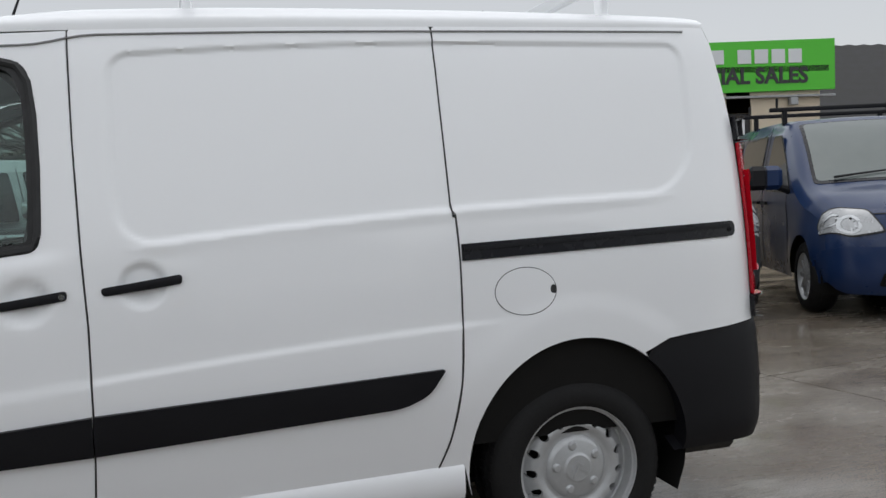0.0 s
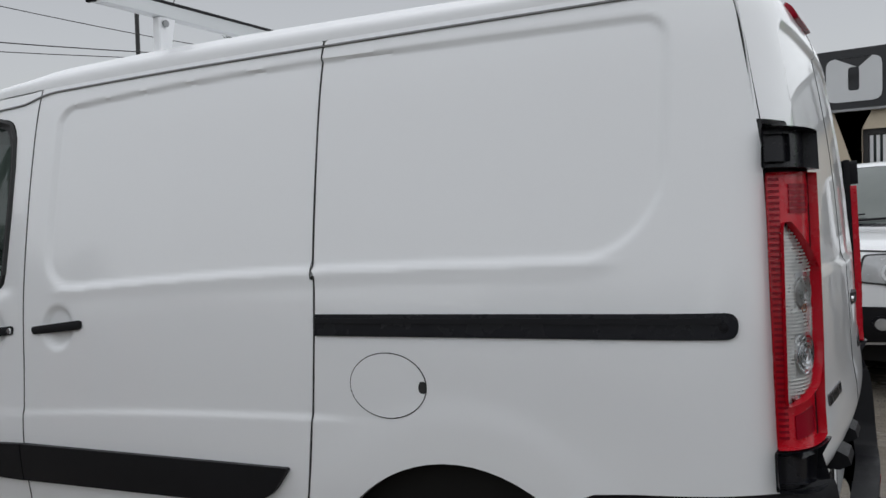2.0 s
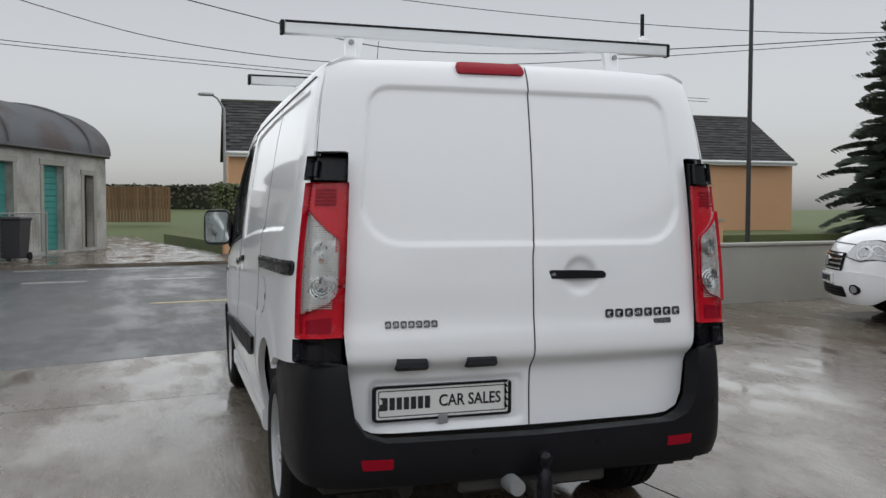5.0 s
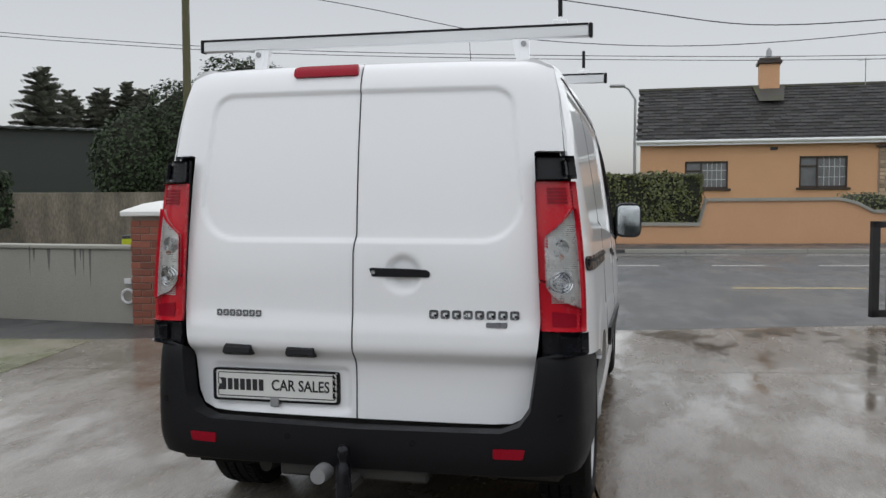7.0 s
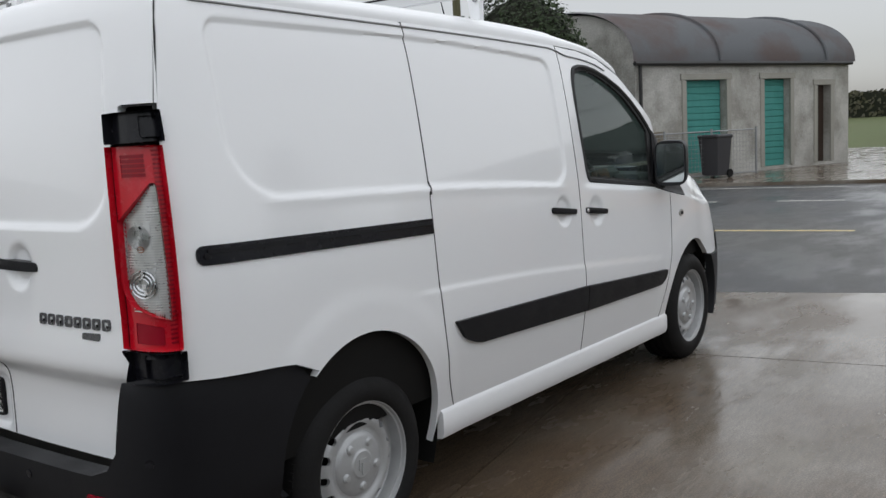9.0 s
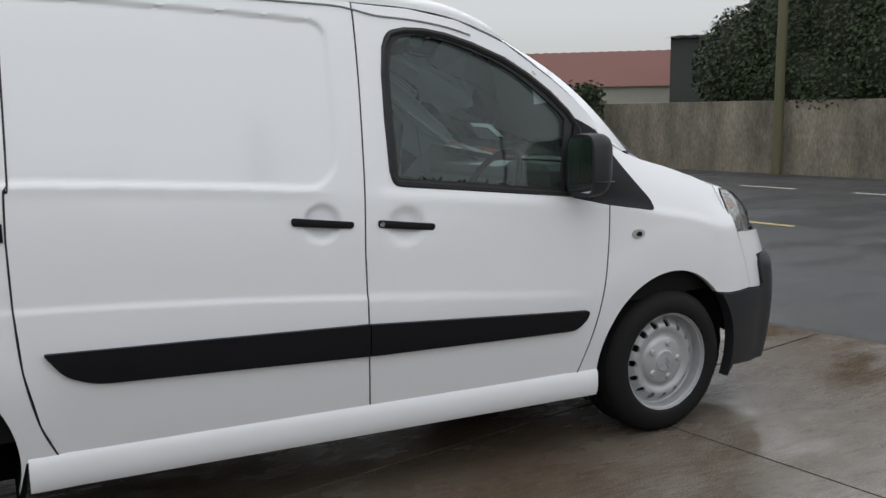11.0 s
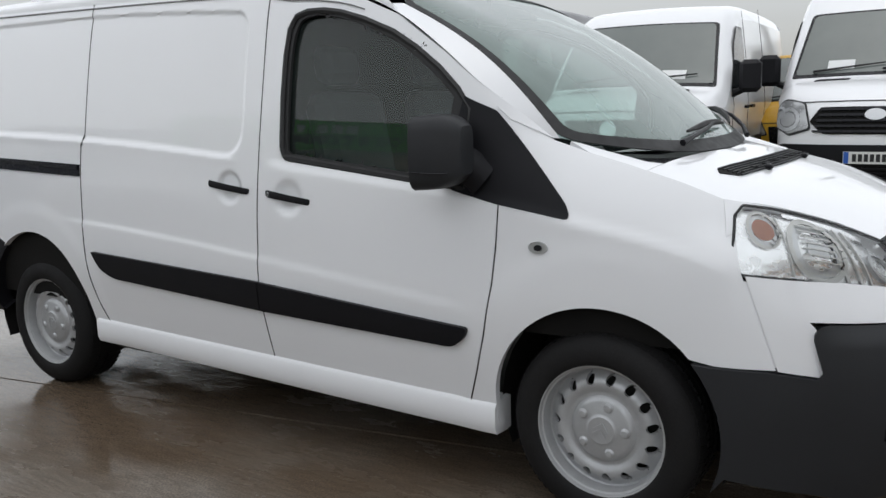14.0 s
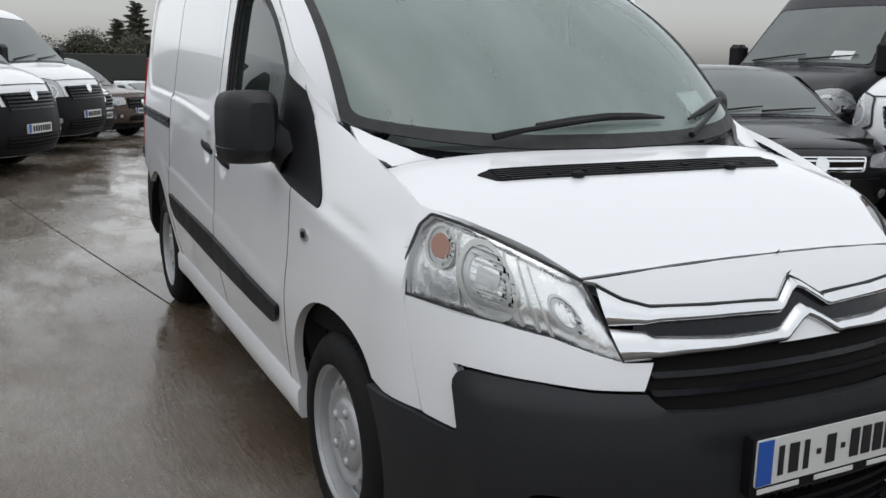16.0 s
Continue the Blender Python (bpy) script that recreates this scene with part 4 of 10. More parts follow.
    part("window_surround", Geo().patch(window_hole, side_point(s, -0.004), 0.02, holes=[inner_hole], thick=0.012, flip=fl), SEAL, fd, "black rubber window surround")
    tri = rounded([(2.50, 1.405), (2.615, 1.355), (2.665, 1.300), (2.885, 1.055), (2.90, 1.012), (2.655, 1.050), (2.47, 1.090), (2.43, 1.125)], [0, 0.01, 0.02, 0.05, 0.02, 0, 0, 0], 4)
    part("mirror_corner_panel", Geo().patch(tri, side_point(s, 0.006), 0.016, thick=0.012, flip=fl), BLACK_TRIM, van, "black triangular plastic panel at the mirror")

# sheet metal behind the shut lines, and the dark roof gutter
for s in (1, -1):
    fl = s > 0
    part("inner_panel", Geo().patch([(1.42, 1.45), (1.60, 1.45), (1.60, 1.818), (1.42, 1.828)], side_point(s, -0.007), 0.03, flip=fl), WHITE_PAINT, van)
    part("inner_panel", Geo().patch([(3.33, 0.61), (3.57, 0.61), (3.48, 0.855), (3.36, 0.86), (3.40, 0.705)], wing_point(s, -0.004), 0.02, flip=fl), WHITE_PAINT, van)
    part("inner_panel", Geo().patch([(2.58, 1.08), (2.93, 1.06), (2.95, 1.205), (2.80, 1.256), (2.70, 1.33), (2.60, 1.40)], side_point(s, -0.005), 0.03, flip=fl), WHITE_PAINT, van)
    part("roof_corner", Geo().box(-0.575, -0.48, min(s * 0.64, s * 0.735), max(s * 0.64, s * 0.735), 1.78, 1.862, 0.02), WHITE_PAINT, van)
    gut = [(x, roof_edge(x) - 0.016 - 0.026 * smooth01(1.5, 1.7, x)) for x in [-0.50 + 2.55 * i / 60 for i in range(61)]]
    gut = [(x, z + 0.0022) for x, z in gut] + [(x, z - 0.0022) for x, z in gut[::-1]]
    part("roof_gutter", Geo().patch(gut, side_point(s, 0.0055), 0.03, sy=0.01, thick=0.006, flip=fl), GUTTER, van, "grey gutter seam along the roof")

# dark shut lines
for s in (1, -1):
    for line, w in ((seam_back, 0.0024), (seam_mid, 0.0016), (seam_fore, 0.0016)):
        ln = [(p[0], p[1]) for p in spline_line([(x, z, 0.0) for x, z in line], 5)]
        part("shut_line", Geo().patch([(x - w, z) for x, z in ln] + [(x + w, z) for x, z in ln[::-1]], side_point(s, 0.0010), 0.03, sy=0.02, thick=0.003, flip=s > 0), SEAL, van, "dark door shut line")
    ring = window_hole[::3] + [window_hole[0]]
    cx, cz = 2.05, 1.40
    part("window_seal", Geo().tube([side_point(s, -0.004)(cx + (x - cx) * 0.982, cz + (z - cz) * 0.972) for x, z in ring], 0.0125, 6, caps=False), SEAL, van)

# roof skin
def roof_end(q):
    return -0.612 + 0.024 * abs(q) ** 4


roof_loop = [(roof_end(-1 + 2 * i / 40), -1 + 2 * i / 40) for i in range(41)][::-1] + [(2.19 - 0.15 * (1 - abs(-1 + 2 * i / 30) ** 3.0), -1 + 2 * i / 30) for i in range(31)]
part("roof", Geo().patch(roof_loop, roof_point, 0.03, sy=0.025, thick=0.02), WHITE_PAINT, van, sharp=60)
# windscreen
ws = part("windscreen", Geo().patch(rounded([(-1, 0), (1, 0), (1, 1), (-1, 1)], 0.05, 4), screen_point, 0.05, flip=False), WINDSCREEN, van, "wet tinted windscreen")
ws.visible_shadow = False
frame_hole = rounded([(-0.962, 0.05), (0.962, 0.05), (0.962, 0.972), (-0.962, 0.972)], 0.05, 5)
part("windscreen_border", Geo().patch(rounded([(-1.0, 0), (1.0, 0), (1.0, 1), (-1.0, 1)], 0.05, 4), lambda q, t: tuple(Vector(screen_point(q, t)) + Vector((0.003, 0, 0.003))), 0.03, holes=[frame_hole], thick=0.004), SEAL, van, "black glazed border")
# bonnet
bonnet_front = [(3.366, -0.757), (3.513, -0.672), (3.633, -0.590), (3.742, -0.533), (3.757, -0.44), (3.768, -0.347), (3.779, -0.16), (3.783, 0.0)]
bonnet_loop = [(3.15, 0.0), (3.10, -0.60), (3.065, -0.78)] + bonnet_front + [(x, -y) for x, y in bonnet_front[::-1][1:]] + [(3.065, 0.78), (3.10, 0.60)]
bonnet = part("bonnet", Geo().patch(bonnet_loop, lambda x, y: (x, y, bonnet_z(x, y)), 0.025, thick=0.03), WHITE_PAINT, van, sharp=50)

# the painted strip between bonnet and grille, above the emblem
# rear doors
def rear_top(s, n=16):
    """The doors' upper edge, just under the roof's end."""
    out = []
    for i in range(n + 1):
        q = s * (0.97 - 0.97 * i / n)
        p = roof_point(roof_end(q), q)
        out.append((p[1], p[2] - 0.006))
    return out


rear_doors = {}
for s in (1, -1):
    e = 0.0 - 0.003 * -s
    mid_low, mid_high = -0.002 + 0.003 * s, -0.012 + 0.003 * s
    loop = [(mid_low, 0.527), (s * 0.54, 0.527), (s * 0.61, 0.532), (s * 0.662, 0.556), (s * 0.686, 0.61), (s * 0.696, 0.70), (s * 0.700, 0.77), (s * 0.712, 0.83), (s * 0.722, 0.95), (s * 0.708, 1.25), (s * 0.690, 1.556), (s * 0.700, 1.5605)] + [(s * (rear_edge(z) - 0.004), z) for z in (1.5605, 1.60, 1.65, 1.70, 1.75, 1.80, 1.84)]
    top = [p for p in rear_top(s) if abs(p[0]) < 0.752 and p[0] * s > 0.01]
    loop += top + [(mid_high, top[-1][1]), (mid_high, 1.25), (mid_low, 1.18)]
    rear_doors[s] = part("rear_door", Geo().patch(loop, lambda y, z: (rear_x(y, z), y, z), 0.0105, thick=0.03, flip=True), WHITE_PAINT, van, sharp=50)
# dark seam between flank and rear door
quarter_x = curve_table([(z, x) for x, z in quarter_rear])
for s in (1, -1):
    g, rows = Geo(), []
    for i in range(25):
        z = 1.50 + 0.380 * i / 24
        x = quarter_x(z)
        rows += [(x + 0.006, s * (half_width(x, z) - 0.007), z), (x - 0.006, s * (half_width(x, z) - 0.009), z), (x + 0.002, s * (rear_edge(z) - 0.030), z)]
    g.add(rows, [f if s < 0 else f[::-1] for i in range(24) for f in ((3 * i, 3 * i + 1, 3 * i + 4, 3 * i + 3), (3 * i + 1, 3 * i + 2, 3 * i + 5, 3 * i + 4))])
    part("corner_seam", g, SEAL, van, "dark seam between flank and rear door")
shut = [(-0.002, 0.53), (-0.002, 1.18), (-0.012, 1.25), (-0.012, 1.90)]
part("shut_line", Geo().patch([(y - 0.0022, z) for y, z in shut] + [(y + 0.0022, z) for y, z in shut[::-1]], lambda y, z: (rear_x(y, z) - 0.0012, y, z), 0.03, sy=0.012, thick=0.003, flip=True), SEAL, van, "dark shut line between the rear doors")
ldoor, rdoor = rear_doors[1], rear_doors[-1]
# pull handle of the rear door
loop = rounded([(-0.315, 1.088), (-0.075, 1.088), (-0.07, 1.108), (-0.08, 1.122), (-0.305, 1.116), (-0.318, 1.105)], 0.012, 4)
part("door_handle", Geo().patch([(y + 0.01, z) for y, z in loop], lambda y, z: (rear_x(0.35, 1.1) - 0.014 + 0.6 * (y + 0.19) ** 2, y, z), 0.01, thick=0.035, flip=True), BLACK_TRIM, rdoor, "black plastic pull handle")
part("lock_cylinder", Geo().lathe([(0, 0.0), (0.008, 0.0), (0.009, 0.006)], 12, "x", (rear_x(0.35, 1.1) - 0.014, -0.085, 1.105)), CHROME, rdoor)
# number-plate lamps
for y0 in (0.475, 0.21):
    g = Geo()
    sect = [(-0.02, 0.815), (-0.052, 0.80), (-0.058, 0.782), (-0.035, 0.768), (0.02, 0.768)]
    x0 = rear_lean(0.76) + 0.0
    g.add([(x0 + a, y0 + w, z) for w in (-0.056, 0.056) for a, z in sect], [tuple(range(5))[::-1], tuple(range(5, 10))] + [(i, (i + 1) % 5, 5 + (i + 1) % 5, 5 + i) for i in range(5)])
    part("plate_lamp", g, BLACK_TRIM, ldoor, "black plastic number-plate lamp")
# rear plate
px = rear_lean(0.63) + 0.012 + 0.010
plate_loop = rounded([(0.078, 0.578), (0.602, 0.578), (0.602, 0.700), (0.078, 0.700)], 0.012, 3)
plate = part("number_plate", Geo().patch(plate_loop, lambda y, z: (px - 0.018, y, z), 0.05, thick=0.014, flip=True), PLATE_WHITE, ldoor, "white plate with black border")
rim_loop = rounded([(0.070, 0.573), (0.610, 0.573), (0.610, 0.704), (0.070, 0.704)], 0.016, 3)
part("plate_frame", Geo().patch(rim_loop, lambda y, z: (px - 0.022, y, z), 0.03, holes=[rounded([(0.082, 0.582), (0.598, 0.582), (0.598, 0.696), (0.082, 0.696)], 0.01, 3)], thick=0.016, flip=True), BLACK_TRIM, plate)
part("plate_line", Geo().patch(rounded([(0.090, 0.590), (0.590, 0.590), (0.590, 0.688), (0.090, 0.688)], 0.008, 3), lambda y, z: (px - 0.0195, y, z), 0.03, holes=[rounded([(0.0935, 0.5935), (0.5865, 0.5935), (0.5865, 0.6845), (0.0935, 0.6845)], 0.006, 3)], thick=0.001, flip=True), INK, plate)
FACE_BACK = pose(0, 0, 0, 90, 0, -90)
lettering("CAR SALES", 0.062, INK, pose(px - 0.0195, 0.235, 0.639) @ FACE_BACK, plate, "lettering", 0.0008, 0.245, 0.0010)
for i in range(7):
    y = 0.565 - i * 0.0270
    part("letter_bar", Geo().box(px - 0.0205, px - 0.0185, y - 0.0105, y + 0.0095, 0.616, 0.662, 0.0006), INK, plate)
part("plate_clip", Geo().box(px - 0.026, px - 0.02, 0.325, 0.362, 0.555, 0.592, 0.003), GALV, plate)
# badges: plain dark chrome shapes
for y0, y1, n, z0, z1, dp in ((0.575, 0.375, 7, 0.922, 0.948, ldoor), (-0.300, -0.648, 8, 0.933, 0.966, rdoor)):
    w = (y1 - y0) / n
    for i in range(n):
        yc = y0 + w * (i + 0.5)
        h = abs(w) * 0.40
        zz = (z0 + z1) / 2
        big = 0.5 * (z1 - z0)
        t = 0.2 * h
        x = rear_x(yc, zz)
        g = Geo()
        ring = rounded([(yc - h, zz - big), (yc + h, zz - big), (yc + h, zz + big), (yc - h, zz + big)], h * 0.5, 3)
        hole = rounded([(yc - h * 0.5, zz - big * 0.45), (yc + h * 0.5, zz - big * 0.45), (yc + h * 0.5, zz + big * 0.45), (yc - h * 0.5, zz + big * 0.45)], h * 0.2, 2)
        g.patch(ring, lambda y, z: (rear_x(y, z) - 0.004, y, z), 0.02, holes=[hole], thick=0.004, flip=True)
        part("badge_letter", g, BADGE, dp, "dark chrome badge shape")
part("badge_letter", Geo().patch(rounded([(-0.52, 0.904), (-0.52, 0.922), (-0.60, 0.924), (-0.60, 0.902)], 0.006, 3), lambda y, z: (rear_x(y, z) - 0.003, y, z), 0.02, thick=0.003, flip=True), BADGE, rdoor)
# high brake lamp
part("brake_lamp", Geo().patch(rounded([(0.0, 1.868), (0.268, 1.866), (0.272, 1.905), (0.25, 1.912), (0.006, 1.914)], 0.012, 3), lambda y, z: (rear_x(y, z) - 0.016 + 3 * (z - 1.885) ** 2, y, z), 0.012, thick=0.02, flip=True), DEEP_RED, ldoor, "red high-level brake lamp")

# tail lamps
for s, side in ((1, "left"), (-1, "right")):
    fl = s > 0

    def lp(out):
        return lambda q, z: lamp_point(s, q, z, out)
    body = part("tail_lamp", Geo().patch([(0, 0.785), (1, 0.785), (1, 1.556), (0, 1.556)], lp(-0.012), 0.12, sy=0.06, thick=0.02, flip=not fl), BLACK_TRIM, van, "tall red and clear tail lamp with black end caps")
    part("lamp_cap", Geo().patch(rounded([(0.02, 1.466), (1.02, 1.466), (1.0, 1.556), (0.02, 1.552)], 0.012, 3), lp(0.002), 0.1, sy=0.03, thick=0.03, flip=not fl), GLOSS_BLACK, body)
    part("hinge_cover", Geo().patch(rounded([(0.62, 1.482), (1.0, 1.482), (1.0, 1.542), (0.62, 1.542)], 0.01, 3), lp(0.006), 0.1, sy=0.03, thick=0.012, flip=not fl), GLOSS_BLACK, body)
    part("lamp_cap", Geo().patch(rounded([(-0.02, 0.772), (1.02, 0.785), (1.02, 0.868), (0.0, 0.872)], 0.012, 3), lp(0.003), 0.1, sy=0.03, thick=0.03, flip=not fl), GLOSS_BLACK, body)
    part("hinge_cover", Geo().patch(rounded([(0.28, 0.792), (1.0, 0.800), (1.0, 0.858), (0.28, 0.860)], 0.01, 3), lp(0.007), 0.1, sy=0.03, thick=0.012, flip=not fl), GLOSS_BLACK, body)
    clear = rounded([(0.80, 1.350), (0.70, 1.352), (0.08, 1.245), (0.06, 1.045), (0.22, 1.0), (0.55, 0.975), (0.84, 0.962)], [0.03, 0.02, 0.03, 0.05, 0.03, 0.03, 0.02], 4)
    red_loop = rounded([(-0.02, 0.876), (0.99, 0.872), (0.985, 1.456), (-0.02, 1.460)], 0.015, 3)
    part("red_lens", Geo().patch(red_loop, lp(0.006), 0.05, holes=[clear], sy=0.012, thick=0.02, flip=not fl), RED_LENS, body, "glossy red lens")
    g = Geo()
    for k in range(44):
        z = 0.892 + k * 0.0128
        g.patch([(0.80, z), (0.965, z), (0.965, z + 0.005), (0.80, z + 0.005)], lp(0.0068), 0.1, sy=0.01, thick=0.002, flip=not fl)
    part("lens_ribs", g, DEEP_RED, body)
    for k in range(5):
        z = 1.372 + k * 0.0135
        part("inner_red", Geo().patch([(0.16, z), (0.62, z), (0.62, z + 0.009), (0.16, z + 0.009)], lp(0.0072), 0.1, sy=0.02, thick=0.002, flip=not fl), DEEP_RED, body)
    part("inner_red", Geo().patch(rounded([(0.14, 0.892), (0.66, 0.890), (0.66, 0.940), (0.14, 0.952)], 0.01, 2), lp(0.0068), 0.1, sy=0.02, thick=0.002, flip=not fl), DEEP_RED, body)
    part("clear_lens", Geo().patch(clear, lp(0.003), 0.05, sy=0.012, thick=0.01, flip=not fl), CLEAR_LENS, body, "clear silvered lens")
    g = Geo()
    for k in range(46):
        z = 0.985 + k * 0.0076
        q0 = 0.14 if z < 1.25 else 0.14 + (z - 1.25) * 5.6
        q0 = 0.62 if abs(z - 1.065) < 0.046 else 0.58 if abs(z - 1.20) < 0.036 else q0
        if 0.80 - q0 > 0.03:
            g.patch([(q0, z), (0.80, z), (0.80, z + 0.0036), (q0, z + 0.0036)], lp(0.0070), 0.12, sy=0.01, thick=0.003, flip=not fl)
    part("clear_ribs", g, LENS_RIB, body)
    for qc, zc, r, m in ((0.34, 1.065, 0.042, CHROME), (0.34, 1.20, 0.034, CLEAR_LENS)):
        g = Geo()
        for rr in (1.0, 0.74, 0.48):
            g.patch(circle(qc, zc, r * rr / 0.17, r * rr, 22), lp(0.006 + 0.002 * (1 - rr)), 0.08, holes=[circle(qc, zc, r * (rr - 0.12) / 0.17, r * (rr - 0.12), 22)], sy=0.02, thick=0.004, flip=not fl)
        part("bulb_ring", g, m, body)
    part("amber_bulb", Geo().patch(circle(0.36, 1.165, 0.06, 0.010, 12), lp(0.006), 0.05, sy=0.02, thick=0.003, flip=not fl), AMBER, body)

# rear bumper
dfront = bumper_d_of_x(-0.235)
arch = []
for i in range(13):
    a = radians(206 - i * (206 - 129) / 12)
    x, z = 0.405 * math.cos(a), 0.38 + 0.413 * math.sin(a)
    arch.append((bumper_d_of_x(max(-0.70, x)), max(0.352, z)))
inner_d = bumper_d_of_y(0.71)
half = [(0.0, 0.352), (bumper_d_of_x(-0.60), 0.356)] + arch + [(bumper_d_of_x(-0.30), 0.757), (bumper_d_of_x(-0.36), 0.772), (bumper_d_of_x(-0.42), 0.778), (bumper_d_of_x(-0.65), 0.800), (bumper_d_of_y(0.80), 0.812), (inner_d + 0.01, 0.800), (inner_d - 0.005, 0.70), (inner_d - 0.02, 0.60), (inner_d - 0.06, 0.545), (inner_d - 0.13, 0.520), (0.0, 0.512)]
loop = half + [(-d, z) for d, z in half[::-1][1:-1]]
rb = part("rear_bumper", Geo().patch(loop, bumper_point, 0.022, thick=0.075, flip=True), BLACK_TRIM, van, "scuffed black plastic rear bumper")
for s in (1, -1):
    part("reflector", Geo().patch(rounded([(s * 0.555, 0.424), (s * 0.665, 0.424), (s * 0.672, 0.462), (s * 0.555, 0.462)], 0.006, 2), lambda d, z: bumper_point(d, z, 0.004), 0.02, thick=0.01, flip=True), DEEP_RED, rb, "red reflector")
    for d, z in ((s * 0.25, 0.468), (s * bumper_d_of_y(0.795), 0.578)):
        part("parking_sensor", Geo().patch(circle(d, z, 0.013, None, 14), lambda d, z: bumper_point(d, z, 0.003), 0.01, thick=0.008, flip=True), GLOSS_BLACK, rb)
# towing hitch
hitch = part("tow_bar", Geo().box(-0.80, -0.70, -0.30, 0.30, 0.30, 0.37, 0.01).box(-0.90, -0.76, -0.035, 0.035, 0.275, 0.33, 0.012), UNDERBODY, van, "black tow bar under the bumper")
part("tow_ball", Geo().lathe([(0.0, 0.465), (0.016, 0.462), (0.025, 0.45), (0.026, 0.44), (0.024, 0.425), (0.016, 0.412), (0.017, 0.40), (0.026, 0.385), (0.030, 0.33), (0.030, 0.27), (0.0, 0.27)], 20, "z", (-0.905, 0.0, 0)), GLOSS_BLACK, hitch)
part("tow_socket", Geo().lathe([(0.0, -0.04), (0.03, -0.04), (0.034, 0.0), (0.034, 0.05), (0.0, 0.05)], 16, "x", (-0.86, 0.105, 0.335)), GALV, hitch)

# fuel flap
flap_loop = circle(0.195, 0.965, 0.108, 0.078, 36)
ff = part("fuel_flap", Geo().patch(flap_loop, side_point(1, 0.0016), 0.015, thick=0.004, flip=True), WHITE_PAINT, van)
part("flap_gap", Geo().patch(circle(0.195, 0.965, 0.1105, 0.0805, 40), side_point(1, 0.0010), 0.012, holes=[circle(0.195, 0.965, 0.108, 0.078, 40)], thick=0.002, flip=True), SEAL, ff)
part("flap_notch", Geo().patch(rounded([(0.085, 0.952), (0.103, 0.952), (0.108, 0.965), (0.103, 0.982), (0.085, 0.980)], 0.008, 3), side_point(1, 0.0025), 0.01, thick=0.003, flip=True), SEAL, ff)

# roof bars
def roof_bar(x):
    bar = part("roof_bar", Geo().box(x - 0.018, x + 0.018, -0.865, 0.865, 2.048, 2.103, 0.005), ALUMINIUM, van, "aluminium roof bar with black end caps")
    part("bar_slot", Geo().box(x - 0.007, x + 0.007, -0.862, 0.862, 2.1035, 2.1055, 0.0005), SEAL, bar)
    part("bar_strip", Geo().box(x - 0.0215, x - 0.0165, -0.86, 0.86, 2.094, 2.1035, 0.001), BLACK_TRIM, bar)
    for s in (1, -1):
        part("end_cap", Geo().box(x - 0.019, x + 0.019, s * 0.871 - 0.008, s * 0.871 + 0.008, 2.046, 2.105, 0.004), BLACK_TRIM, bar)
        zr = roof_mid(x) - 0.03
        ft = Geo().box(x - 0.016, x + 0.016, s * 0.595 - 0.022, s * 0.595 + 0.022, zr + 0.01, 2.050, 0.004)
        ft.box(x - 0.045, x + 0.045, s * 0.615 - 0.035, s * 0.615 + 0.035, zr - 0.02, zr + 0.022, 0.012)
        ft.add([(x - 0.014, s * 0.57, zr + 0.02), (x + 0.014, s * 0.57, zr + 0.02), (x + 0.014, s * 0.545, 2.05), (x - 0.014, s * 0.545, 2.05), (x - 0.014, s * 0.60, 2.05), (x + 0.014, s * 0.60, 2.05)], [(0, 1, 2, 3), (0, 3, 4), (1, 5, 2), (3, 2, 5, 4)])
        part("bar_foot", ft, WHITE_PAINT, bar, "white metal mounting foot")
        part("foot_bolt", Geo().lathe([(0, 0), (0.012, 0), (0.012, 0.008)], 8, "x", (x - 0.026, s * 0.595, 2.028)), GALV, bar)
    st = part("load_stop", Geo().box(x - 0.02, x + 0.02, -0.775, -0.715, 2.100, 2.122, 0.004).box(x - 0.012, x + 0.012, -0.755, -0.735, 2.115, 2.135, 0.003), WHITE_PAINT, bar)
    part("stop_post", Geo().box(x - 0.006, x + 0.006, -0.754, -0.736, 2.122, 2.235, 0.004), BLACK_TRIM, st)


roof_bar(-0.27)
roof_bar(1.228)
# aerial
part("roof_aerial", Geo().tube([(1.90, 0.02, 1.885), (1.87, 0.02, 1.93), (1.78, 0.02, 2.17), (1.69, 0.02, 2.42)], [0.012, 0.007, 0.0025, 0.0018], 6), BLACK_TRIM, van, "thin black whip aerial")

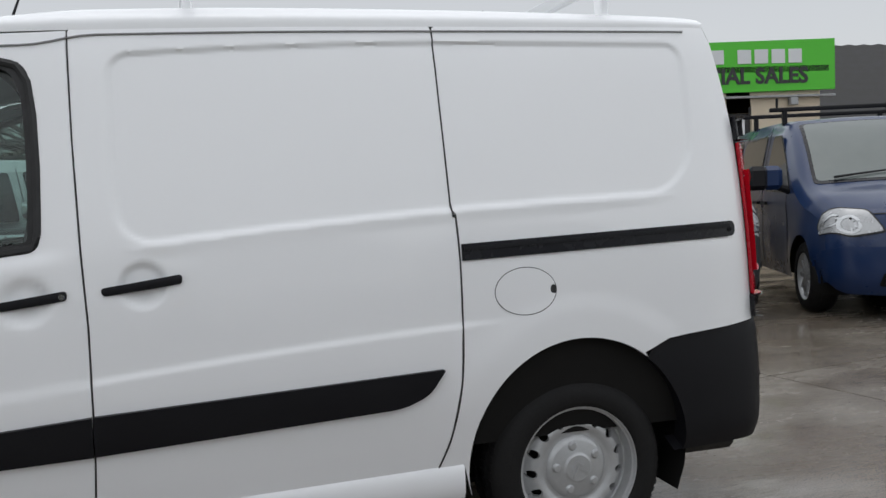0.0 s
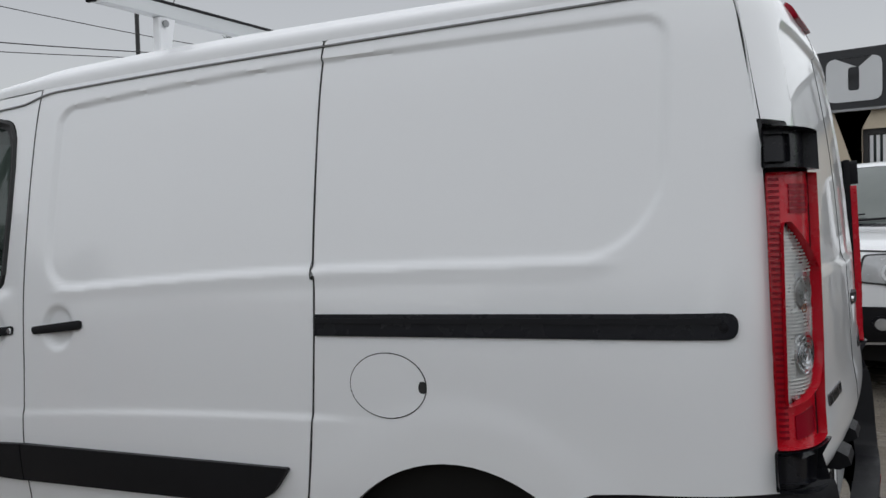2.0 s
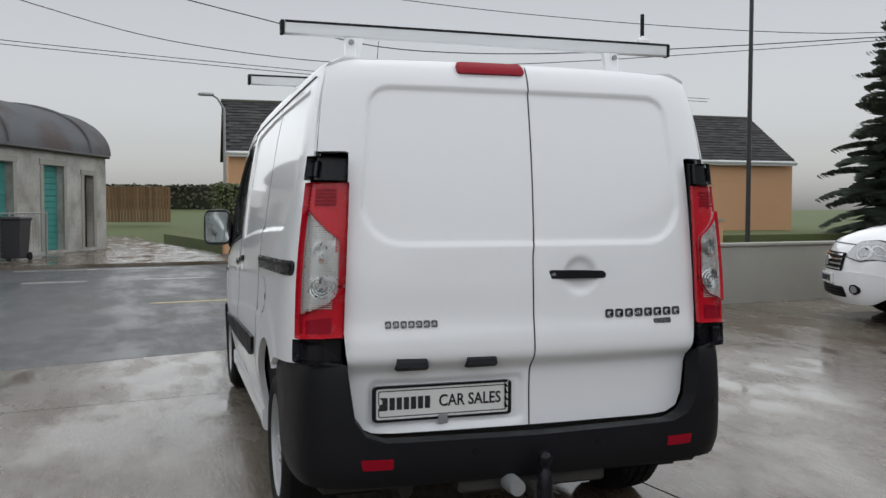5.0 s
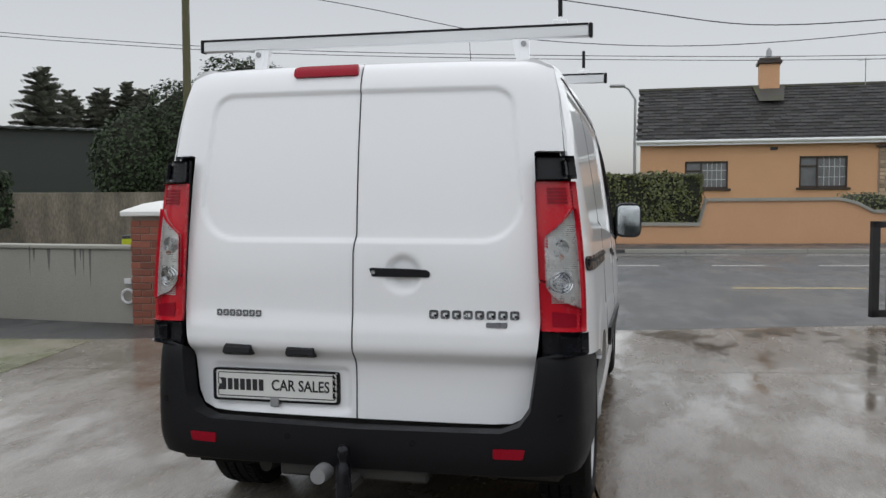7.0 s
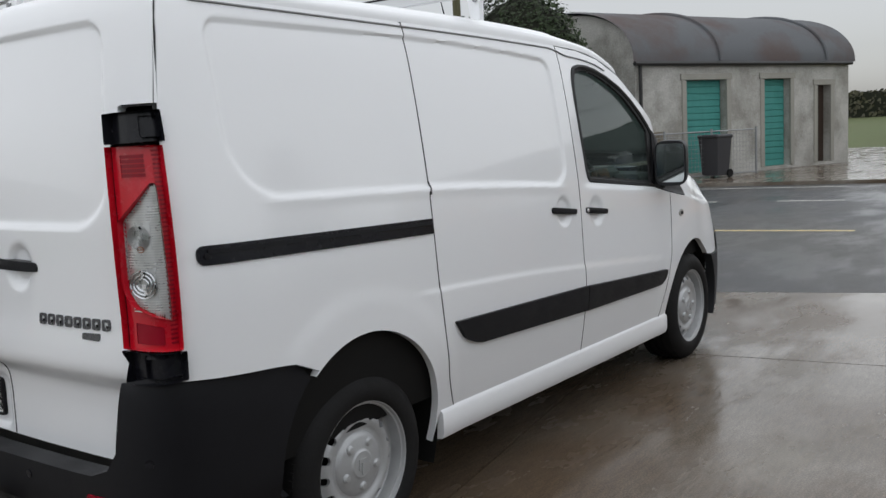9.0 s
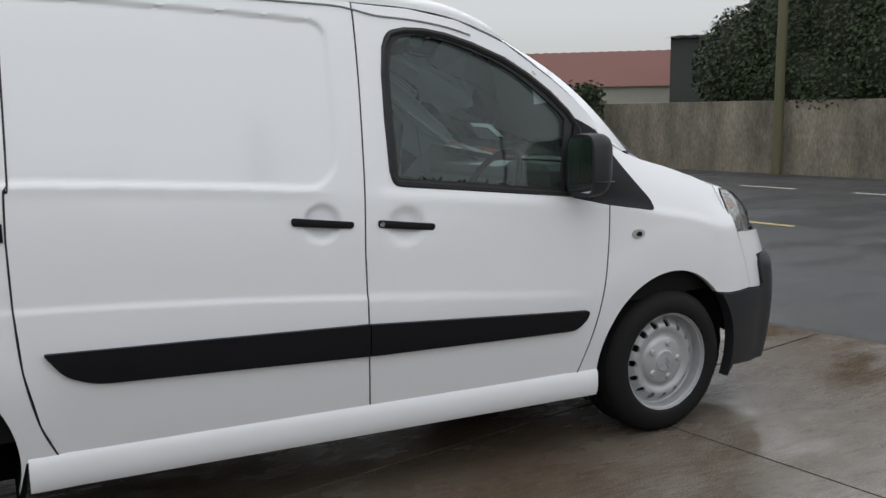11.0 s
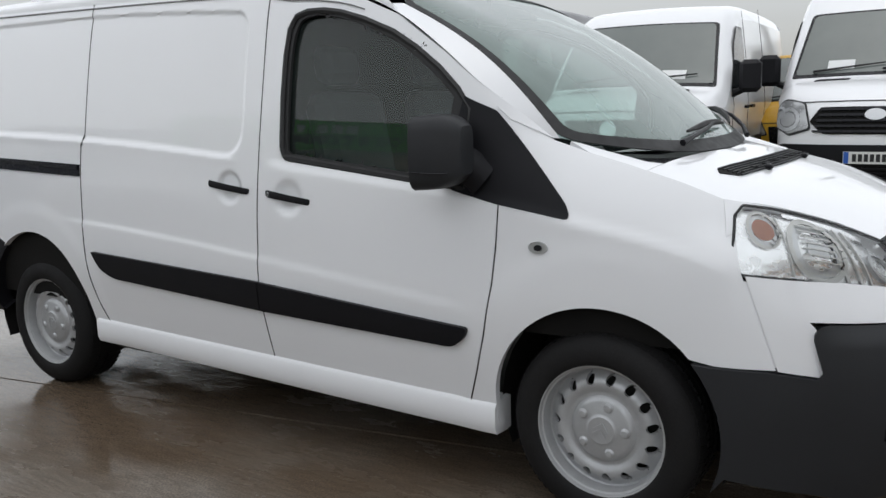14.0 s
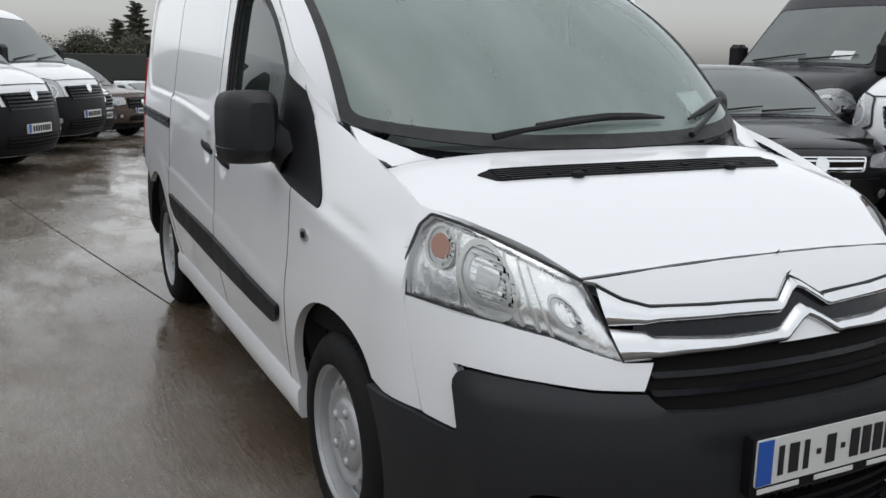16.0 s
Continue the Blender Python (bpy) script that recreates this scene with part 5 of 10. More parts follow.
# ---- wheels
def steel_wheel():
    """Turned about y, outer face towards +y; the hub's face is at y = 0."""
    tyre = Geo().lathe([(0.215, 0.018), (0.222, 0.030), (0.236, 0.036), (0.262, 0.038), (0.290, 0.030), (0.308, 0.016), (0.318, 0.0), (0.3245, -0.02), (0.325, -0.03),
                        (0.325, -0.045), (0.317, -0.047), (0.317, -0.055), (0.325, -0.057), (0.325, -0.09), (0.317, -0.092), (0.317, -0.100), (0.325, -0.102), (0.325, -0.135), (0.317, -0.137), (0.317, -0.145), (0.325, -0.147),
                        (0.324, -0.165), (0.312, -0.185), (0.27, -0.20), (0.22, -0.195), (0.215, -0.18)], 64)
    tread = Geo()
    for k in range(72):
        a = 2 * math.pi * k / 72
        for y0, y1, tw in ((0.004, -0.045, 0.05), (-0.057, -0.088, -0.03), (-0.147, -0.175, 0.05)):
            pts = []
            for y, da in ((y0, 0.0), (y1, tw * 0.4)):
                for w in (0.0, 0.055):
                    for r in (0.3185, 0.3285 if y < 0 else 0.3205):
                        pts.append((r * math.cos(a + da + w), y, r * math.sin(a + da + w)))
            tread.add(pts, [(0, 2, 3, 1), (4, 5, 7, 6), (0, 1, 5, 4), (2, 6, 7, 3), (1, 3, 7, 5)])
    disc_depth = curve_table([(0.0, 0.006), (0.04, 0.006), (0.055, 0.002), (0.10, 0.002), (0.113, -0.010), (0.12, -0.012), (0.145, 0.0), (0.165, -0.004), (0.185, -0.026), (0.198, -0.034)])
    rim = Geo()
    n = 15
    for k in range(n):
        a0 = 2 * math.pi * k / n

        def fn(th, r, a0=a0):
            return (r * math.cos(a0 + th / 0.17), disc_depth(r), r * math.sin(a0 + th / 0.17))
        w = 2 * math.pi / n * 0.17
        rim.patch([(0, 0.113), (w, 0.113), (w, 0.198), (0, 0.198)], fn, 0.009, holes=[circle(w / 2, 0.168, 0.0155, 0.0185, 14)], thick=0.012)
    rim.lathe([(0.198, -0.034), (0.203, -0.030), (0.206, 0.000), (0.208, 0.012), (0.214, 0.014), (0.217, 0.026), (0.224, 0.028), (0.226, 0.022), (0.222, 0.012)], 64)
    rim.lathe([(0.198, -0.034), (0.196, -0.10), (0.205, -0.17)], 40)
    cap = Geo().lathe([(0.0, 0.014), (0.045, 0.014), (0.050, 0.010), (0.056, 0.008), (0.092, 0.004), (0.106, -0.001), (0.113, -0.012)], 48)
    bolts, chev = Geo(), Geo()
    for k in range(5):
        a = 2 * math.pi * k / 5 + 0.35
        if k == 0:
            bolts.lathe([(0.0, 0.016), (0.011, 0.015), (0.013, 0.010), (0.016, 0.008), (0.017, 0.002)], 14, "y", (0, 0, 0))
    for dz in (0.0, 0.020):
        pts = [(-0.026, -0.022 + dz), (0.0, 0.004 + dz), (0.026, -0.022 + dz), (0.026, -0.012 + dz), (0.0, 0.014 + dz), (-0.026, -0.012 + dz)]
        chev.add([(x, 0.018, z - 0.006) for x, z in pts] + [(x, 0.012, z - 0.006) for x, z in pts], [(5, 4, 1, 0), (4, 3, 2, 1)] + [(i, (i + 1) % 6, 6 + (i + 1) % 6, 6 + i) for i in range(6)])
    back = Geo().lathe([(0.0, -0.075), (0.13, -0.075), (0.17, -0.10), (0.20, -0.11)], 24)
    return tyre, tread, rim, cap, bolts, chev, back


WHEEL_GEO = steel_wheel()
WHEEL_MESHES = [g.mesh(nm, m) for g, nm, m in zip(WHEEL_GEO, ("tyre", "tread", "rim", "wheel_centre", "bolts", "emblem", "brake_disc"), (RUBBER, RUBBER, STEEL_SILVER, STEEL_SILVER, STEEL_SILVER, STEEL_SILVER, UNDERBODY))]


def put_wheel(x, s, spin):
    m = Matrix.Translation((x, s * 0.845, 0.325)) @ Matrix.Rotation(0 if s > 0 else math.pi, 4, "Z") @ Matrix.Rotation(radians(spin), 4, "Y")
    wheel = new("wheel", WHEEL_MESHES[2])
    wheel.parent, wheel.matrix_basis = van, m
    wheel["label"] = "silver steel wheel with round vent holes"
    for i, nm in ((0, "tyre"), (1, "tread"), (3, "wheel_centre"), (4, "bolts"), (5, "emblem"), (6, "brake_disc")):
        for k in range(5 if nm == "bolts" else 1):
            o = new("bolt" if nm == "bolts" else nm, WHEEL_MESHES[i])
            o.parent = wheel
            if nm == "bolts":
                o.matrix_basis = Matrix.Translation((0.080 * math.cos(2 * math.pi * k / 5 + 0.35), 0, 0.080 * math.sin(2 * math.pi * k / 5 + 0.35)))
            if nm == "tread":
                o["kind"] = "stuff"


put_wheel(0.0, 1, 15)
put_wheel(0.0, -1, 40)
put_wheel(3.0, 1, -20)
put_wheel(3.0, -1, -14)

# dark wheel housings, floor and lining: what shows through the gaps; housings and lining are near-black to stand for
# shade
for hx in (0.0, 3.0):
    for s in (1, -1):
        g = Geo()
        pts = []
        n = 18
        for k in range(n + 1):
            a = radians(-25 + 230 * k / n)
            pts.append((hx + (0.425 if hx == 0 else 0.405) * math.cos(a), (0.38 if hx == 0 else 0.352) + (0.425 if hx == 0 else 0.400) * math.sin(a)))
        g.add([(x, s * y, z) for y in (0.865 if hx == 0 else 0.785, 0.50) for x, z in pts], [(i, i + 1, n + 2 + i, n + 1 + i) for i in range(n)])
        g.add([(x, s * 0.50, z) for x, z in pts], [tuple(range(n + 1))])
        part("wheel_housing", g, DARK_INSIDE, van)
g = Geo()
g.box(-0.68, -0.43, -0.80, 0.80, 0.30, 0.52, 0.02)
g.box(0.43, 2.58, -0.82, 0.82, 0.24, 0.36, 0.02)
g.box(-0.44, 0.44, -0.48, 0.48, 0.34, 0.50, 0.02)
g.box(2.58, 3.42, -0.48, 0.48, 0.24, 0.50, 0.02)
g.tube([(2.4, 0.25, 0.25), (0.5, 0.28, 0.24), (-0.6, 0.45, 0.27)], 0.03, 8)
part("underbody", g, UNDERBODY, van)
# added shell: blocks light behind the panels and keeps the gaps dark
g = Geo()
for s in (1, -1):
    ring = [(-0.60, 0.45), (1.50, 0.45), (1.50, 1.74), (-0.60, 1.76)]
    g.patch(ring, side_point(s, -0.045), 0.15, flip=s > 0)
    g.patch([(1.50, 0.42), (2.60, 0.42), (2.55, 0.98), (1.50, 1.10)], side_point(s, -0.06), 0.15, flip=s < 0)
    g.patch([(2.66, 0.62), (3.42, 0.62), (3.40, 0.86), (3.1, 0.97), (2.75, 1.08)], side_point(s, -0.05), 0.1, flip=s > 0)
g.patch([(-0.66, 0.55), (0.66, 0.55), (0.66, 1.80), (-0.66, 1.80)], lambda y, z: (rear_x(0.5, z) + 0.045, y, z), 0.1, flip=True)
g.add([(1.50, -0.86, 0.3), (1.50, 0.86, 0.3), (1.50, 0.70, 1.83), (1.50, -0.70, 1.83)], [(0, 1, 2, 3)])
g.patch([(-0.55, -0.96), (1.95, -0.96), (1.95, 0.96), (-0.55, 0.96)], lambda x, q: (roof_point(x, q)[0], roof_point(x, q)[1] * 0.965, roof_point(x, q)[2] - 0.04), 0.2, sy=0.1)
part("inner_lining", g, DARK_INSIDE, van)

# ---- the van's nose
def both(fn):
    for s in (1, -1):
        fn(s)


d_of_x, d_of_y = nose_d_of_x, nose_d_of_y


def nose_side(s):
    def p(out=0.0):
        return lambda d, z: nose_point(s * d, z, out)
    # painted corner between wing, headlamp and black bumper
    top = [(0.455, 0.787), (0.525, 0.787), (0.60, 0.806), (d_of_y(0.66), 0.834), (d_of_y(0.75), 0.853), (d_of_x(3.56), 0.862), (d_of_x(3.438), 0.872)]
    loop = [(0.480, 0.728), (0.60, 0.730), (0.72, 0.738), (d_of_x(3.61), 0.745), (d_of_x(3.63), 0.72), (d_of_x(3.655), 0.585), (d_of_x(3.5335), 0.600), (d_of_x(3.475), 0.770)] + top[::-1]
    part("front_corner_panel", Geo().patch(loop, p(), 0.02, thick=0.03, flip=s < 0), WHITE_PAINT, van, sharp=50)


both(nose_side)
# lower black bumper, from one wheel arch to the other
arch = []
for i in range(11):
    a = radians(40 - i * 62 / 10)
    x, z = 3.0 + 0.390 * math.cos(a), 0.35 + 0.390 * math.sin(a)
    arch.append((d_of_x(x), z))
dB = d_of_x(3.635)
half = [(0.0, 0.215), (d_of_x(3.75), 0.215), (d_of_x(3.55), 0.235), (d_of_x(3.40), 0.255)] + arch[::-1][0:] + [(d_of_x(3.36), 0.597), (d_of_x(3.50), 0.598), (dB + 0.005, 0.583), (dB - 0.008, 0.60), (dB + 0.016, 0.695), (dB + 0.015, 0.712), (dB + 0.006, 0.728), (dB - 0.010, 0.737), (dB - 0.03, 0.739), (0.72, 0.736), (0.60, 0.728), (0.478, 0.726), (0.465, 0.712), (0.43, 0.690), (0.0, 0.690)]
loop = half + [(-d, z) for d, z in half[::-1][1:-1]]
lower_hole = rounded([(-0.36, 0.27), (0.36, 0.27), (0.40, 0.475), (-0.40, 0.475)], 0.03, 3)
fog_c = (d_of_y(0.655), 0.435)
fogs = [rounded([(s * (fog_c[0] - 0.12), 0.365), (s * (fog_c[0] + 0.05), 0.37), (s * (fog_c[0] + 0.045), 0.49), (s * (fog_c[0] - 0.08), 0.495)], 0.05, 5) for s in (1, -1)]


def front_bumper_point(d, z):
    o = 0.012 + 0.02 * smooth01(0.735, 0.69, z) * smooth01(dB + 0.02, dB - 0.10, abs(d)) + 0.012 * smooth01(0.60, 0.64, z) * smooth01(0.40, 0.33, abs(d))
    return nose_point(d, z, o)


fb = part("front_bumper", Geo().patch(loop, front_bumper_point, 0.022, holes=[lower_hole] + fogs, thick=0.05), LIT_TRIM, van, "black textured plastic front bumper", sharp=50)
# near-black sheets behind the bumper openings stand in for their shade
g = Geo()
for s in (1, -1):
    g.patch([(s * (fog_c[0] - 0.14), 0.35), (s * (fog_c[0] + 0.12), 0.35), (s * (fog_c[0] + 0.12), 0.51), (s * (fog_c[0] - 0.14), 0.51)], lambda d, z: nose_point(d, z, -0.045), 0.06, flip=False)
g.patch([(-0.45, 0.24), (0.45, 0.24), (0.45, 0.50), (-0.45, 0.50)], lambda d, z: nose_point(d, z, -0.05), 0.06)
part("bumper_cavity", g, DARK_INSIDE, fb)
for s in (1, -1):
    for k in range(4):
        z = 0.388 + k * 0.029
        part("fog_slat", Geo().patch([(s * (fog_c[0] - 0.10), z), (s * (fog_c[0] + 0.045), z), (s * (fog_c[0] + 0.045), z + 0.012), (s * (fog_c[0] - 0.10), z + 0.012)], lambda d, z: nose_point(d, z, -0.012), 0.04, thick=0.02), BLACK_TRIM, fb)
for k in range(5):
    z = 0.29 + k * 0.037
    part("lower_grille_bar", Geo().patch([(-0.385, z), (0.385, z), (0.385, z + 0.013), (-0.385, z + 0.013)], lambda d, z: nose_point(d, z, -0.012), 0.05, thick=0.02), BLACK_TRIM, fb)
# upper grille, dark with slim bars, between lower chrome bar and bumper
grille_loop = [(-0.455, 0.785), (-0.475, 0.665), (0.475, 0.665), (0.455, 0.785), (0.25, 0.806), (0.0, 0.810), (-0.25, 0.806)]
gr = part("upper_grille", Geo().patch(grille_loop, lambda d, z: nose_point(d, z, -0.035), 0.04, thick=0.01), DARK_INSIDE, van, "black front grille")
for z in (0.708, 0.748):
    part("grille_bar", Geo().patch([(-0.45, z), (0.45, z), (0.46, z + 0.014), (-0.46, z + 0.014)], lambda d, z: nose_point(d, z, -0.012 if z < 0.69 else -0.02), 0.04, thick=0.02), GLOSS_BLACK, gr)


# chrome field with its chevrons, the dark slot in it, and the painted lip above
def mirrored(half_line):
    return [(-d, z) for d, z in half_line[::-1]] + [(d, z) for d, z in half_line if d > 0]


chrome_top = [(0.0, 0.942), (0.022, 0.932), (0.075, 0.896), (0.13, 0.899), (0.29, 0.901), (0.45, 0.903), (0.52, 0.918), (0.60, 0.948)]
chrome_low = [(0.0, 0.850), (0.025, 0.840), (0.085, 0.806), (0.12, 0.808), (0.37, 0.799), (0.525, 0.788)]
slot_top = [(0.0, 0.914), (0.022, 0.906), (0.085, 0.866), (0.23, 0.870), (0.43, 0.868)]
slot_low = [(0.0, 0.884), (0.022, 0.876), (0.095, 0.836), (0.25, 0.834), (0.445, 0.842)]
slot_top += [(0.47, 0.863), (0.60, 0.862)]
slot_low += [(0.47, 0.852), (0.60, 0.860)]


def height_on(line, d):
    return float(np.interp(abs(d), [p[0] for p in line], [p[1] for p in line]))


def chrome_strip(low, high, d_low, d_high, bulge):
    """A rounded bar between two lines across the nose."""
    g, n, rows = Geo(), 160, 8
    verts = []
    for i in range(n + 1):
        u = -1 + 2 * i / n
        u = math.copysign(abs(u) ** 1.25, u)
        for k in range(rows + 1):
            t = k / rows
            d = u * (d_low + (d_high - d_low) * t)
            z = height_on(low, d) * (1 - t) + height_on(high, d) * t
            verts.append(nose_point(d, z, -0.002 + bulge * math.sin(math.pi * t) ** 0.6))
    k = rows + 1
    return g.add(verts, [(i * k + j, (i + 1) * k + j, (i + 1) * k + j + 1, i * k + j + 1) for i in range(n) for j in range(rows)])


ch = part("chrome_chevron_bar", chrome_strip(slot_top, chrome_top, 0.562, 0.60, 0.020), CHROME, van, "chrome grille bar with a central chevron")
part("chrome_chevron_bar", chrome_strip(chrome_low, slot_low, 0.525, 0.562, 0.022), CHROME, van, "chrome grille bar with a central chevron")
part("grille_slot", chrome_strip([(d, z - 0.006) for d, z in slot_low], [(d, z + 0.006) for d, z in slot_top], 0.50, 0.50, 0.001), GLOSS_BLACK, ch)
for s in (1, -1):
    part("chrome_seam", Geo().tube([nose_point(s * d, z, 0.004) for d, z in chrome_top], 0.0024, 6), SEAL, ch)
lip = mirrored(chrome_top) + [(0.635, 0.955), (0.42, 0.974), (0.21, 0.984), (0.0, 0.987), (-0.21, 0.984), (-0.42, 0.974), (-0.635, 0.955)]
part("bonnet_lip", Geo().patch([(d, z + (0.003 if z < 0.95 else 0.0)) for d, z in lip], lambda d, z: nose_point(d, z, 0.0), 0.015, thick=0.02), WHITE_PAINT, bonnet)
for s in (1, -1):
    part("bonnet_gap", Geo().tube([(x + 0.006, s * y, bonnet_z(x, y) - 0.004) for x, y in bonnet_front[3:]], 0.0024, 6), SEAL, bonnet)
part("chevron_infill", Geo().patch([(-0.10, 0.806), (0.10, 0.806), (0.0, 0.858)], lambda d, z: nose_point(d, z, 0.004), 0.02, thick=0.01), WHITE_PAINT, van)
# headlamps
head_loop = [(0.0, 0.02), (0.30, 0.0), (0.70, 0.0), (1.0, 0.0), (1.0, 1.0), (0.6, 1.0), (0.25, 1.0), (0.06, 0.97), (0.0, 0.80), (-0.03, 0.4)]
for s in (1, -1):
    hp = lambda out: (lambda u, v: head_point(s, u, v, out))
    fl = s > 0
    hl = part("headlamp", Geo().patch(rounded(head_loop, 0.02, 2), hp(-0.024), 0.06, flip=fl), REFLECTOR, van, "large clear headlamp with chrome reflectors")
    part("lamp_surround", Geo().patch([(-0.06, 0.50), (-0.045, 1.02), (0.32, 1.03), (0.32, 0.99), (0.07, 0.955), (0.005, 0.79), (-0.018, 0.55)], hp(-0.005), 0.03, sy=0.04, thick=0.012, flip=fl), WHITE_PAINT, van)
    rim_loop = densify(rounded(head_loop, 0.02, 2), 0.05)
    part("lamp_rim", Geo().tube([head_point(s, u, w, -0.004) for u, w in rim_loop + rim_loop[:1]], 0.0048, 6, caps=False), SEAL, hl)
    for k in range(9):
        v0 = 0.12 + k * 0.085
        part("lens_line", Geo().patch([(0.34, v0), (0.52, v0), (0.52, v0 + 0.02), (0.34, v0 + 0.02)], hp(-0.007), 0.06, sy=0.05, thick=0.004, flip=fl), LENS_RIB, hl)
    for uc, vc, r, m in ((0.42, 0.47, 0.086, LENS_RIB), (0.80, 0.40, 0.042, ALUMINIUM), (0.15, 0.66, 0.050, LENS_RIB)):
        L, Hh = 0.54, 0.185
        for f0, f1, o0, mat in ((1.0, 0.84, -0.010, m), (0.84, 0.6, -0.017, ALUMINIUM), (0.60, 0.0, -0.020, REFLECTOR)):
            hole = [circle(uc, vc, r * f1 / L, r * f1 / Hh, 22)] if f1 else []
            part("reflector_bowl", Geo().patch(circle(uc, vc, r * f0 / L, r * f0 / Hh, 26), hp(o0), 0.03, holes=hole, sy=0.06, thick=0.014, flip=fl), mat, hl)
    part("bulb_shield", Geo().patch(rounded([(0.36, 0.40), (0.47, 0.36), (0.50, 0.56), (0.38, 0.60)], 0.02, 2), hp(-0.012), 0.05, thick=0.015, flip=fl), ALUMINIUM, hl)
    part("indicator_bulb", Geo().patch(circle(0.15, 0.66, 0.06, 0.15, 14), hp(-0.013), 0.03, sy=0.06, thick=0.008, flip=fl), AMBER, hl, "amber indicator bulb")
    for u0, u1 in ((0.55, 0.57), (0.63, 0.645), (0.69, 0.70), (0.27, 0.28)):
        part("reflector_step", Geo().patch([(u0, 0.08), (u1, 0.06), (u1 - 0.03, 0.88), (u0 - 0.03, 0.90)], hp(-0.014), 0.05, thick=0.012, flip=fl), LENS_RIB, hl)
    cover = part("lamp_cover", Geo().patch(rounded(head_loop, 0.02, 2), hp(0.0), 0.05, flip=fl), HEAD_GLASS, hl, "clear glossy cover")
    cover.visible_shadow = False

# painted pillar between door frame and windscreen
for s in (1, -1):
    outer, inner = [], []
    for i in range(25):
        x = 2.12 + (2.80 - 2.12) * i / 24
        outer.append((x, s * (half_width(x, roof_edge(x)) - 0.002), roof_edge(x)))
        inner.append(tuple(Vector(screen_point(s * 1.0, 1 - i / 24)) + Vector((0, 0, 0.004))))
    part("windscreen_pillar", Geo().add(outer + inner, [(i, i + 1, 26 + i, 25 + i) if s > 0 else (i, 25 + i, 26 + i, i + 1) for i in range(24)]), WHITE_PAINT, van)

# front plate: blue end band and dark bars in place of the number
fx = 4.060
fplate = part("number_plate", Geo().patch(rounded([(-0.26, 0.515), (0.26, 0.515), (0.26, 0.628), (-0.26, 0.628)], 0.006, 2), lambda y, z: (fx, y, z), 0.1, thick=0.012), PLATE_WHITE, fb, "white plate with a blue end band")
part("plate_holder", Geo().patch(rounded([(-0.27, 0.49), (0.27, 0.49), (0.27, 0.635), (-0.27, 0.635)], 0.008, 2), lambda y, z: (fx - 0.004, y, z), 0.1, thick=0.04), BLACK_TRIM, fplate)
part("plate_band", Geo().box(fx + 0.001, fx + 0.003, -0.258, -0.212, 0.518, 0.626, 0.0005), PLATE_BLUE, fplate)
for i, w in enumerate((0.016, 0.03, 0.016, 0.014, 0.03, 0.014, 0.03, 0.03, 0.03, 0.03, 0.03)):
    y = -0.185 + i * 0.040
    h = 0.007 if i in (3, 5) else 0.036
    part("number_bar", Geo().box(fx + 0.001, fx + 0.003, y - w / 2, y + w / 2, 0.570 - h, 0.570 + h, 0.0005), INK, fplate)
for i in range(3):
    part("lettering_bar", Geo().box(fx - 0.002, fx + 0.001, -0.25 + i * 0.18, -0.12 + i * 0.18, 0.497, 0.509, 0.0005), PLATE_WHITE, fplate)

# bonnet air intake with slats
slot = [(3.270, -0.555)] + [(3.322 + 0.040 * (1 - (y / 0.54) ** 2), y) for y in (-0.52, -0.42, -0.3, -0.1, 0.1, 0.3, 0.42, 0.52)] + [(3.270, 0.555)] + [(3.242 + 0.034 * (1 - (y / 0.54) ** 2), y) for y in (0.50, 0.3, 0.1, -0.1, -0.3, -0.50)]
slot = rounded(slot, 0.006, 2)
vent = part("air_intake", Geo().patch(slot, lambda x, y: (x, y, bonnet_z(x, y) + 0.003), 0.02, thick=0.01), DARK_INSIDE, bonnet, "black slatted air intake")
for k in range(6):
    ln = [(3.252 + k * 0.0145 + 0.036 * (1 - (y / 0.54) ** 2), y) for y in [-0.51 + 1.02 * i / 18 for i in range(19)]]
    loop = [(x - 0.0026, y) for x, y in ln] + [(x + 0.0026, y) for x, y in ln[::-1]]
    part("intake_slat", Geo().patch(loop, lambda x, y: (x, y, bonnet_z(x, y) + 0.007), 0.03, thick=0.006), BLACK_TRIM, vent)
for k in range(9):
    y = -0.48 + 0.12 * k
    part("intake_rib", Geo().box(3.250 + 0.036 * (1 - (y / 0.54) ** 2), 3.322 + 0.036 * (1 - (y / 0.54) ** 2), y - 0.003, y + 0.003, bonnet_z(3.30, y) + 0.0005, bonnet_z(3.30, y) + 0.004, 0.0005), BLACK_TRIM, vent)
for y in (-0.28, 0.28):
    part("washer_jet", Geo().box(3.345, 3.370, y - 0.018, y + 0.018, bonnet_z(3.36, y), bonnet_z(3.36, y) + 0.018, 0.005), BLACK_TRIM, bonnet)
# cowl under the windscreen
cowl = [(screen_foot(abs(y)) - 0.04, y) for y in [-0.79 + 1.58 * i / 24 for i in range(25)]] + [(max(3.03, 3.165 - 0.16 * abs(y) ** 2), y) for y in [0.79 - 1.58 * i / 24 for i in range(25)]]
part("windscreen_cowl", Geo().patch(cowl, lambda x, y: (x, y, bonnet_mid(x) - 0.022 - 0.03 * (abs(y) / 0.8) ** 2), 0.03, thick=0.03), GLOSS_BLACK, van, "wet black plastic cowl")
